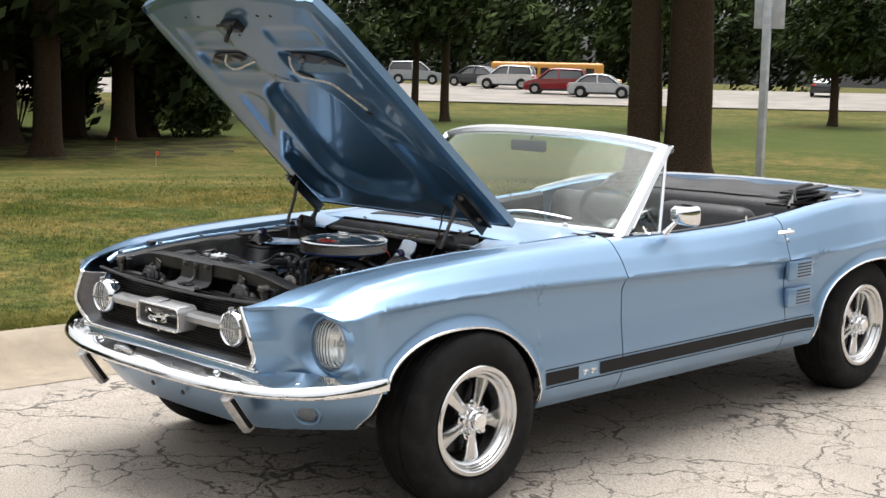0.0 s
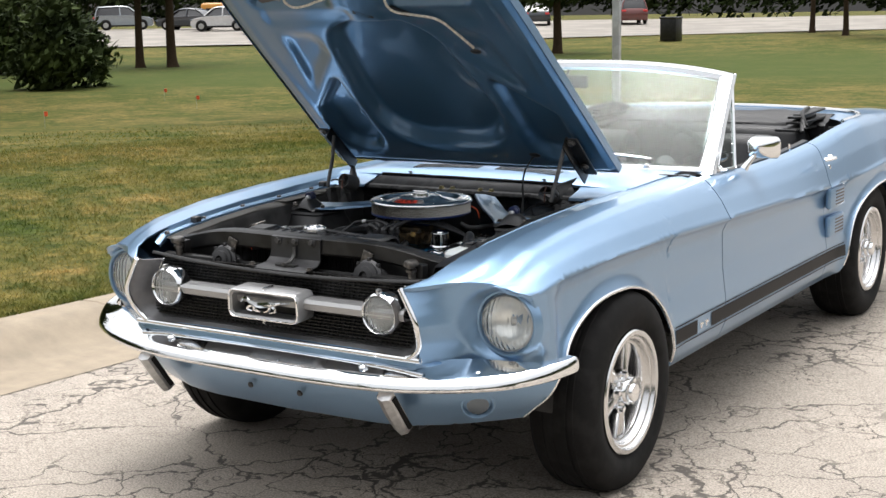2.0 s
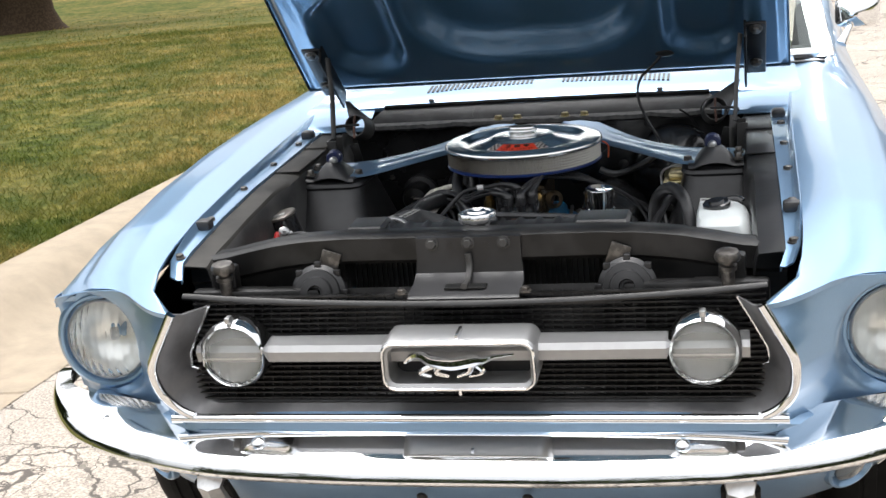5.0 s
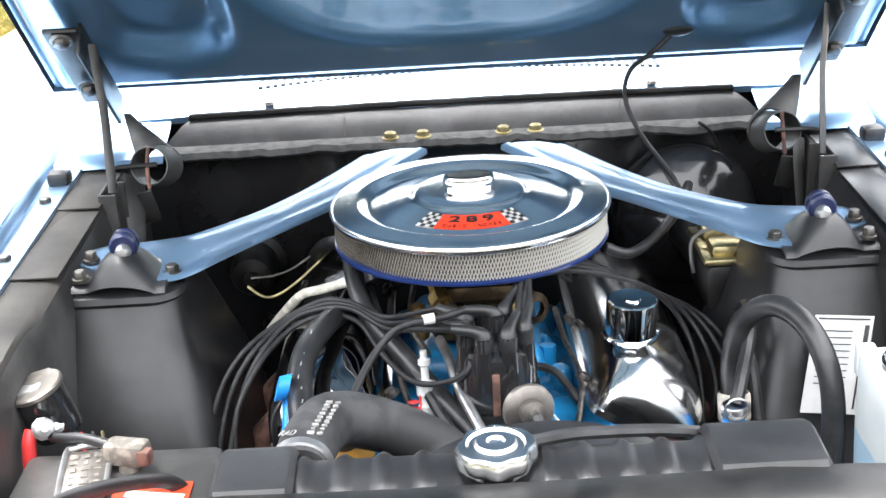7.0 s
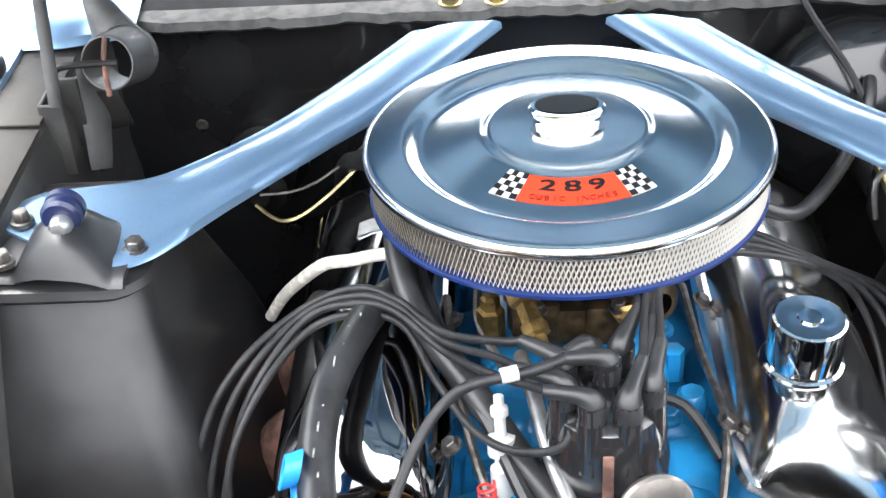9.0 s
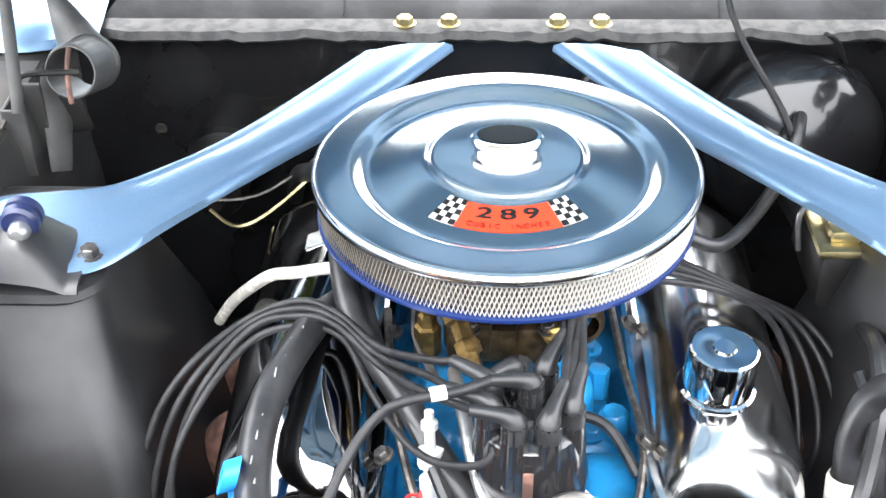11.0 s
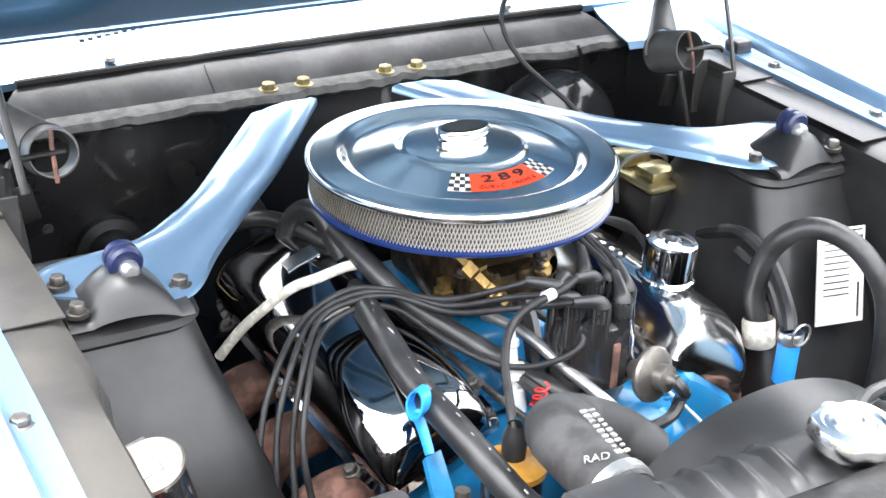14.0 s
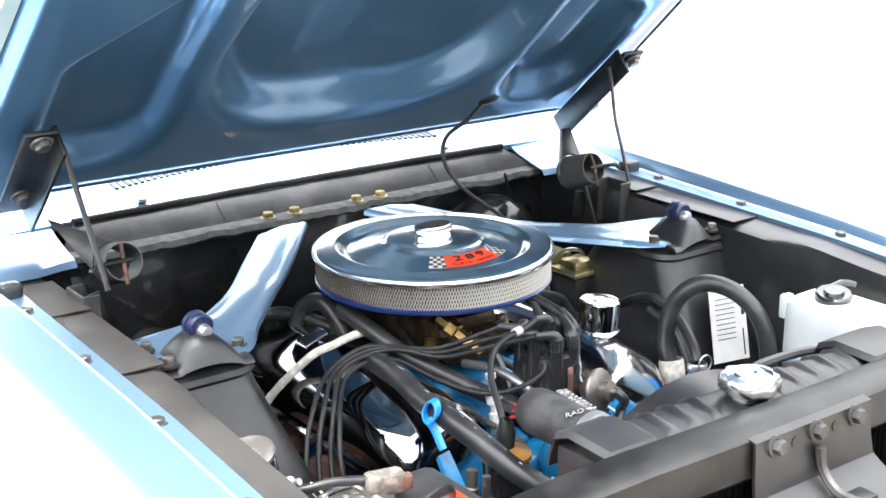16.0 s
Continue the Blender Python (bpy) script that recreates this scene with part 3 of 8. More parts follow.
# bumper: chrome blade wrapped round the front
BUMPER = [(0.0, -0.800, 0.487), (0.2, -0.798, 0.487), (0.4, -0.785, 0.489), (0.52, -0.762, 0.492), (0.65, -0.720, 0.499), (0.76, -0.655, 0.507), (0.835, -0.57, 0.517), (0.872, -0.49, 0.526), (0.880, -0.43, 0.530)]
half = curve(BUMPER, 12)
line = [Vector((-p.x, p.y, p.z)) for p in reversed(half)][:-1] + half
tip = [(0.100, 0.0195), (0.060, 0.0195), (0.030, 0.0195), (0.023, 0.0185), (0.017, 0.0155), (0.010, 0.010), (0.0045, 0.003), (0.001, -0.005), (0.0, -0.011), (0.001, -0.016), (0.005, -0.021), (0.014, -0.024), (0.04, -0.025), (0.06, -0.02)]
face = [(0.092, 0.049), (0.060, 0.035), (0.030, 0.0215), (0.020, 0.0165), (0.014, 0.0125), (0.008, 0.0065), (0.0035, 0.0005), (0.001, -0.006), (0.0, -0.011), (0.001, -0.016), (0.005, -0.021), (0.014, -0.024), (0.04, -0.025), (0.06, -0.02)]
bm = bmesh.new()
rows = []
for i, p in enumerate(line):
    way = (line[min(i + 1, len(line) - 1)] - line[max(i - 1, 0)]).normalized()
    out = Vector((way.y, -way.x, 0))
    end = min((p - line[0]).length, (p - line[-1]).length)
    k = math.sqrt(max(0.04, 1 - max(0.0, 1 - end / 0.03) ** 2))
    far = 0.28 + 0.72 * smooth(0.02, 0.42, end)
    flat = smooth(0.06, 0.34, end)
    shape = [(d * (1 - flat) + e * flat, h * (1 - flat) + g * flat) for (d, h), (e, g) in zip(tip, face)]
    rows.append([p - out * (d * far * 1.15 + 0.018 * (1 - k)) + Vector((0, 0, (h + 0.004) * k - 0.004)) for d, h in shape])
vs = grid(bm, rows, close_v=True, flip=True)
bm.faces.new(vs[0]), bm.faces.new(vs[-1][::-1])
part("front_bumper", bm, CHROME, car, "bright chrome wrap-around front bumper", angle=16)
for x in (0.36, 0.68):
    for s in (1, -1):
        bm = bmesh.new()
        y = lerp([(p.x, p.y) for p in half], x)[0]
        lathe(bm, [(0, 0.006), (0.008, 0.004), (0.012, 0)], aim((s * x, y + 0.050, 0.5185 + 0.01 * abs(x)), (0, -0.35, 1)), 12)
        part("bumper_bolt", bm, CHROME, car)

# stone deflector above the bumper and valance below it
bm = bmesh.new()
EDGE = [(0.0, -0.698), (0.3, -0.695), (0.5, -0.685), (0.6, -0.645), (0.7, -0.585), (0.77, -0.525), (0.80, -0.45)]
VAL = [(0.0, -0.705), (0.3, -0.695), (0.45, -0.68), (0.58, -0.64), (0.66, -0.588), (0.72, -0.525), (0.765, -0.465), (0.800, -0.405)]
rows = []
for x in np.linspace(-0.755, 0.755, 61):
    y = lerp(EDGE, abs(x))[0]
    drop = 0.02 * smooth(0.45, 0.6, abs(x))
    rows.append([(x, y + 0.02, 0.556 - drop), (x, y, 0.552 - drop), (x, y - 0.012, 0.542 - drop), (x, y - 0.014, 0.53 - drop), (x, y + 0.02, 0.505), (x, y + 0.05, 0.49)])
grid(bm, rows)
part("stone_deflector", bm, PAINT, car, "blue painted panel between grille and bumper", thick=0.003)
bm = bmesh.new()
rows, lip = [], []
run = np.r_[0, np.cumsum(np.hypot(np.diff([q[0] for q in VAL]), np.diff([q[1] for q in VAL])))]
for k in range(-40, 41):
    row = []
    for back, z, short in ((0.03, 0.51, 0.0), (-0.006, 0.485, 0.0), (0.008, 0.44, 0.015), (0.030, 0.395, 0.03), (0.056, 0.355, 0.05), (0.080, 0.326, 0.065), (0.088, 0.318, 0.07), (0.10, 0.32, 0.07)):
        s = abs(k) / 40 * (run[-1] - short)
        x, y = np.interp(s, run, [q[0] for q in VAL]), np.interp(s, run, [q[1] for q in VAL])
        x2, y2 = np.interp(s + 0.01, run, [q[0] for q in VAL]), np.interp(s + 0.01, run, [q[1] for q in VAL])
        if s + 0.01 > run[-1]:
            x2, y2 = x + 0.0052, y + 0.0085
        n = math.hypot(x2 - x, y2 - y)
        up = 0.024 * smooth(0.3, 0.72, s) * smooth(0.44, 0.33, z)
        row.append((math.copysign(1, k) * (x - back * (y2 - y) / n), y + back * (x2 - x) / n, z + up))
    rows.append(row)
grid(bm, rows)
val = part("front_valance", bm, PAINT, car, "blue front valance below the bumper", thick=0.003)
for row in (rows[0], rows[-1]):
    bm = bmesh.new()
    tube(bm, row[1:7], 0.005, 6, 2)
    part("valance_lip", bm, BRIGHT, val, "thin bright edge moulding")
for x in (-0.093, 0.093):
    bm = bmesh.new()
    lathe(bm, [(0, 0.001), (0.008, 0.001), (0.010, -0.004)], aim((x, -0.691, 0.393), (0, -1, -0.35)), 14)
    part("plate_screw_hole", bm, INK, val)

# grille: dark mesh, bright surround, bar, badge box and fog lamps
grille = part("grille", box(bmesh.new(), (0, -0.60, 0.64), (1.0, 0.004, 0.21), 0, Matrix.Rotation(radians(-15), 4, "X")), BLACK, car, "black mesh grille with a bright surround", smooth=False)
bm = bmesh.new()
for k in range(22):
    v = k / 21
    box(bm, (0, -0.668 + 0.055 * v, 0.555 + 0.185 * v), (0.995, 0.012, 0.0022))
part("grille_slat", bm, BLACK, grille, smooth=False)["kind"] = "stuff"
bm = bmesh.new()
for k in range(58):
    x = -0.49 + 0.98 * k / 57
    box(bm, (x, -0.634, 0.6475), (0.0021, 0.008, 0.198), 0, Matrix.Rotation(radians(-16.5), 4, "X"))
part("grille_upright", bm, BLACK, grille, smooth=False)["kind"] = "stuff"


def ring_outline(w_low, w_top, z0, z1, r, n=7):
    """Half of a U: from the top of one side round the bottom to the other."""
    pts = [(-w_top, z1), (-w_top - 0.026, z1 - 0.047), (-w_top - 0.046, z1 - 0.086), (-w_top - 0.050, z1 - 0.115)]
    for k in range(1, n + 1):
        a = math.pi / 2 * k / n
        pts.append((-w_low + r - r * math.cos(a), z0 + r - r * math.sin(a)))
    return pts + [(-x, z) for x, z in reversed(pts)]


outer = ring_outline(0.538, 0.489, 0.548, 0.752, 0.075)
inner = ring_outline(0.526, 0.478, 0.556, 0.747, 0.07)
deep = ring_outline(0.492, 0.452, 0.576, 0.742, 0.06)
bm = bmesh.new()
tube(bm, [(x, grille_y(z) - 0.006, z) for x, z in outer], 0.0085, 10, 2)
part("grille_surround", bm, CHROME, grille, "bright chrome grille moulding")
bm = bmesh.new()
grid(bm, [[(x, grille_y(z), z) for x, z in outer], [(x, grille_y(z) + 0.012, z) for x, z in inner], [(x, grille_y(z) + 0.075, z) for x, z in deep]])
part("grille_flange", bm, FLANGE, grille, "dull grey inner flange", thick=0.003)
bm = bmesh.new()
tube(bm, [(x, grille_y(z) + 0.07, z) for x, z in deep], 0.0035, 6, 1)
part("grille_inner_bead", bm, BRIGHT, grille)
bm = bmesh.new()
rows = []
for x in np.linspace(-0.47, 0.47, 41):
    b = 0.006 * (1 - (x / 0.47) ** 2)
    rows.append([(x, -0.655, 0.680), (x, -0.688 - b, 0.676), (x, -0.694 - b, 0.668), (x, -0.690 - b, 0.652), (x, -0.655, 0.648)])
grid(bm, rows)
part("grille_bar", bm, LIGHTGREY, grille, "brushed horizontal bar carrying the fog lamps", thick=0.003)
bm = bmesh.new()
tube(bm, [(x, -0.652, 0.735 + 0.022 * (x / 0.5) ** 2) for x in np.linspace(-0.5, 0.5, 13)], 0.0065, 8, 2, flat=0.6)
part("grille_top_edge", bm, BLACK, grille)
bm = bmesh.new()


def loop(w, h, r, y, zc, n=5):
    pts = []
    for sx, sz, a0 in ((1, 1, 0), (-1, 1, 90), (-1, -1, 180), (1, -1, 270)):
        for k in range(n + 1):
            a = radians(a0 + 90 * k / n)
            pts.append((sx * (w - r) + r * math.cos(a), y, zc + sz * (h - r) + r * math.sin(a)))
    return pts


loops = [loop(0.118, 0.030, 0.015, -0.665, 0.650), loop(0.120, 0.032, 0.015, -0.722, 0.651), loop(0.127, 0.040, 0.02, -0.728, 0.651), loop(0.131, 0.044, 0.022, -0.722, 0.652), loop(0.131, 0.044, 0.022, -0.655, 0.656)]
grid(bm, loops, close_v=True)
corral = part("badge_frame", bm, LIGHTGREY, grille, "thick rounded rectangular badge frame")
bm = bmesh.new()
tube(bm, loop(0.127, 0.040, 0.02, -0.729, 0.651), 0.0028, 6, closed=True)
part("frame_bead", bm, CHROME, corral)
bm = bmesh.new()
box(bm, (0, -0.667, 0.650), (0.235, 0.004, 0.06))
part("badge_back", bm, BLACK, corral, smooth=False)
bm = bmesh.new()
box(bm, (0, -0.700, 0.700), (0.006, 0.045, 0.010), 0.002)
part("badge_pin", bm, BRIGHT, corral)
bm = bmesh.new()
box(bm, (0, -0.720, 0.604), (0.006, 0.012, 0.012), 0.002)
part("badge_pin", bm, BRIGHT, corral)
# emblem as a plain elongated chrome shape
bm = bmesh.new()
tube(bm, [(-0.092, -0.716, 0.654), (-0.078, -0.718, 0.666), (-0.062, -0.72, 0.668), (-0.045, -0.722, 0.659), (-0.01, -0.724, 0.655), (0.025, -0.722, 0.660), (0.042, -0.72, 0.660), (0.06, -0.716, 0.664), (0.092, -0.714, 0.667)], [0.003, 0.006, 0.008, 0.010, 0.0115, 0.011, 0.007, 0.004, 0.002], 8)
for x0, x1, x2 in ((-0.04, -0.066, -0.048), (-0.028, -0.04, -0.018), (0.022, 0.016, -0.004), (0.032, 0.040, 0.016)):
    tube(bm, [(x0, -0.722, 0.652), (x1, -0.72, 0.638), (x2, -0.718, 0.630)], [0.006, 0.0042, 0.0026], 6)
part("badge_emblem", bm, CHROME, corral, "plain chrome emblem bar")
for s in (1, -1):
    fm = aim((s * 0.398, -0.694, 0.666), (0, -1, -0.02)) @ Matrix.Scale(0.88, 4)
    bm = bmesh.new()
    lathe(bm, [(0, 0.030), (0.025, 0.028), (0.05, 0.022), (0.058, 0.012), (0.058, 0.008), (0.05, 0.018), (0.025, 0.024), (0, 0.026)], fm, 36)
    fog = part("fog_lamp", bm, LENS, grille, "round clear fog lamp with a deep chrome rim")
    fog.visible_shadow = False
    bm = bmesh.new()
    lathe(bm, [(0.0575, 0.016), (0.062, 0.022), (0.068, 0.014), (0.0705, -0.01), (0.066, -0.04), (0.045, -0.055), (0, -0.055)], fm, 36)
    part("fog_lamp_rim", bm, CHROME, fog)
    bm = bmesh.new()
    lathe(bm, [(0.0585, 0.010), (0.055, -0.006), (0.044, -0.024), (0.026, -0.036), (0, -0.040)], fm, 32)
    part("reflector", bm, REFLECTOR, fog, "silvered reflector bowl")
    bm = bmesh.new()
    ellipsoid(bm, fm @ Vector((0, 0, -0.018)), (0.010, 0.010, 0.010), None, 12, 8)
    part("bulb", bm, SATIN, fog)
    bm = bmesh.new()
    box(bm, (s * 0.398, -0.722, 0.666), (0.095, 0.002, 0.0025))
    part("lens_bar", bm, SATIN, fog, smooth=False)
    bm = bmesh.new()
    box(bm, (s * 0.398, -0.706, 0.731), (0.01, 0.02, 0.012), 0.003)
    part("lamp_screw", bm, SATIN, fog)

# ---- hood, standing open ----
OPEN = 41.0
hm = Matrix.Translation((0, 0.44, 0.925)) @ Matrix.Rotation(radians(-OPEN), 4, "X") @ Matrix.Rotation(math.pi, 4, "Z")
# local: x mirrored across, y along the hood towards its nose, z up through the outer skin
HL = 1.27


def hood_half(s):
    return float(np.interp(s, [0, 0.2, 0.8, 1.15, 1.27], [0.578, 0.572, 0.548, 0.525, 0.50]))


def nose(x):
    return HL - 0.07 * (abs(x) / 0.5) ** 2.4


def rbox(s, x, s0, s1, x0, x1, r):
    """Signed distance to a rounded box."""
    qs, qx = abs(s - (s0 + s1) / 2) - (s1 - s0) / 2 + r, abs(x - (x0 + x1) / 2) - (x1 - x0) / 2 + r
    return math.hypot(max(qs, 0), max(qx, 0)) + min(max(qs, qx), 0) - r


def under(s, x):
    """Depth of the pressed inner panel at (s, x); larger is nearer the outer skin."""
    a = abs(x)

    def pan(outer, inner, depth):
        if outer >= 0:
            return 0.0
        return depth * (smooth(0, 1, -outer / (-outer + inner)) if inner > 0 else 1.0)

    narrow = 0.05 * smooth(0.30, 0.75, s)
    d = pan(rbox(s, x, 0.105, 0.80, -0.268 + narrow, 0.268 - narrow, 0.19 - narrow), rbox(s, x, 0.185, 0.765, -0.235 + narrow, 0.235 - narrow, 0.155 - narrow), 0.047)
    slant = (s - 0.43 + 1.08 * (a - 0.39)) * 0.68
    d = max(d, pan(max(rbox(s, a, 0.069, 0.60, 0.300, 0.478, 0.08), slant), max(rbox(s, a, 0.118, 0.58, 0.322, 0.462, 0.06), slant + 0.02), 0.040))
    d = max(d, pan(max(rbox(s, a, 0.30, 0.76, 0.285 - narrow, 0.455 - narrow, 0.05), -slant + 0.03), max(rbox(s, a, 0.30, 0.70, 0.325 - narrow, 0.42 - narrow, 0.04), -slant + 0.07), 0.014))
    d = max(d, 0.020 * smooth(0.012, -0.012, rbox(s, a, 0.872, 0.968, 0.105, 0.405, 0.030)))
    d = max(d, 0.007 * smooth(0.008, -0.008, rbox(s, a, 0.790, 0.856, 0.055, 0.405, 0.025)))
    d = max(d, 0.008 * smooth(0.008, -0.008, rbox(s, a, 1.010, 1.090, 0.125, 0.385, 0.030)))
    d -= 0.006 * smooth(0.012, 0.0, abs(a - 0.505 + 0.03 * smooth(0.6, 1.1, s)))
    return d


bm = bmesh.new()
NS, NX = 130, 130
span = np.array([[(0.014 + i / NS * (nose(x) - 0.014), x) for x in ((2 * j / NX - 1) * hood_half(i / NS * HL) for j in range(NX + 1))] for i in range(NS + 1)])
deep = np.array([[under(s, x) for s, x in r] for r in span])
for _ in range(2):
    # soft pressed edges
    wide = np.pad(deep, 1, mode="edge")
    deep = (4 * deep + 2 * (wide[:-2, 1:-1] + wide[2:, 1:-1] + wide[1:-1, :-2] + wide[1:-1, 2:]) + wide[:-2, :-2] + wide[:-2, 2:] + wide[2:, :-2] + wide[2:, 2:]) / 16
rows = []
for i in range(NS + 1):
    row = []
    for j in range(NX + 1):
        edge = min(1.0, (1 - abs(2 * j / NX - 1)) / 0.03, i / NS / 0.015, (1 - i / NS) / 0.02)
        row.append(hm @ Vector((span[i, j, 1], span[i, j, 0], deep[i, j] + (0.012 if edge < 1 else 0.0))))
    rows.append(row)
grid(bm, rows, flip=True)
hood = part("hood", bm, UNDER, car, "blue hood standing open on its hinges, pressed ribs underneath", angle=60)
bm = bmesh.new()
rows = []
for i in range(41):
    row = []
    for j in range(41):
        u = 2 * j / 40 - 1
        x = u * (hood_half(i / 40 * HL) + 0.004)
        s = 0.010 + i / 40 * (nose(x) - 0.004)
        crown = 0.056 + 0.012 * (1 - u * u) - 0.03 * smooth(1.15, 1.27, s + 0.1 * u * u)
        if abs(u) > 0.94 or i == 0:
            crown = 0.036
        row.append(hm @ Vector((x, s, crown)))
    rows.append(row)
vs = grid(bm, rows)
ring = [vs[0][j] for j in range(41)] + [vs[i][40] for i in range(1, 41)] + [vs[40][j] for j in range(39, -1, -1)] + [vs[i][0] for i in range(39, 0, -1)]
low = [bm.verts.new(v.co + (hm.to_3x3() @ Vector((0, 0, -0.030)))) for v in ring]
for k in range(len(ring)):
    bm.faces.new([ring[k], low[k], low[(k + 1) % len(ring)], ring[(k + 1) % len(ring)]])
part("hood_skin", bm, PAINT, hood, "blue outer skin of the hood", angle=60)
# openings, latch and lamp wiring under the hood
for side, outline in ((1, ((0.135, 0.935), (0.150, 0.952), (0.255, 0.952), (0.335, 0.935), (0.390, 0.898), (0.380, 0.886), (0.325, 0.896), (0.225, 0.908), (0.155, 0.912))), (-1, ((0.135, 0.938), (0.150, 0.954), (0.245, 0.950), (0.340, 0.930), (0.395, 0.894), (0.380, 0.884), (0.300, 0.905), (0.220, 0.900), (0.160, 0.915))), (-1, ((0.105, 0.866), (0.125, 0.872), (0.172, 0.840), (0.165, 0.822), (0.140, 0.828))), (1, ((0.038, 0.842), (0.030, 0.856), (-0.034, 0.826), (-0.028, 0.816)))):
    # ragged lamp openings in the inner panel
    bm = bmesh.new()
    prism(bm, [(side * x, s) for x, s in outline], 0.004, hm @ Matrix.Translation((0, 0, 0.012 if outline[0][1] > 0.9 else 0.0)))
    part("hood_opening", bm, INK, hood, smooth=False)
for side in (1, -1):
    for x, s in ((0.19, 0.925), (0.31, 0.918)):
        bm = bmesh.new()
        box(bm, hm @ Vector((side * x, s, 0.004)), (0.050, 0.014, 0.006), 0.002, Matrix.Rotation(radians(-OPEN), 4, "X") @ Matrix.Rotation(radians(side * 20), 4, "Z"))
        part("lamp_bracket", bm, FLANGE, hood, "small bracket in the lamp opening")
for x, s, r in ((0.26, 1.155, 0.008), (0.18, 1.156, 0.008), (-0.168, 1.155, 0.009), (-0.238, 1.152, 0.009), (0.03, 1.06, 0.007), (-0.30, 0.10, 0.022), (-0.325, 0.655, 0.020)):
    bm = bmesh.new()
    ellipsoid(bm, hm @ Vector((x, s, 0.0)), (r, r * 0.6, 0.004), Matrix.Rotation(radians(-OPEN), 4, "X"), 14, 6)
    part("hood_hole", bm, INK, hood)
bm = bmesh.new()
m = hm @ Matrix.Translation((0, 1.12, -0.01))
box(bm, m @ Vector((0, 0, 0)), (0.09, 0.05, 0.03), 0.006, Matrix.Rotation(radians(-OPEN), 4, "X"))
tube(bm, [m @ Vector((0.0, 0, -0.01)), m @ Vector((0, -0.01, -0.05)), m @ Vector((0.012, -0.02, -0.055))], 0.008, 6)
tube(bm, [m @ Vector((-0.04, 0, -0.01)), m @ Vector((-0.03, 0.03, -0.03)), m @ Vector((0.05, 0.02, -0.02))], 0.006, 6)
part("hood_latch", bm, BLACK, hood, "black hood latch striker")
bm = bmesh.new()
tube(bm, [hm @ Vector(p) for p in ((-0.140, 0.945, 0.004), (-0.120, 0.90, -0.006), (-0.130, 0.858, -0.008), (-0.20, 0.842, -0.010), (-0.268, 0.818, -0.008), (-0.298, 0.756, -0.004), (-0.322, 0.668, 0.004))], 0.0042, 8)
part("hood_lamp_wire", bm, FABRIC, hood, "pale wiring to the hood lamps")
bm = bmesh.new()
tube(bm, [hm @ Vector(p) for p in ((0.235, 0.946, 0.006), (0.262, 0.915, -0.006), (0.240, 0.888, -0.010), (0.190, 0.893, -0.010), (0.143, 0.907, -0.008), (0.075, 0.924, -0.003))], 0.0040, 8)
part("hood_lamp_wire", bm, FABRIC, hood, "pale wiring to the hood lamps")
bm = bmesh.new()
tube(bm, [hm @ Vector((-0.30, 0.10, 0.006)), hm @ Vector((-0.27, 0.07, -0.012)), hm @ Vector((-0.24, 0.03, -0.02)), (0.232, 0.40, 0.89), (0.25, 0.37, 0.845), (0.285, 0.30, 0.80), (0.30, 0.27, 0.76)], 0.0035, 6)
part("hood_cable", bm, WIRE, hood)

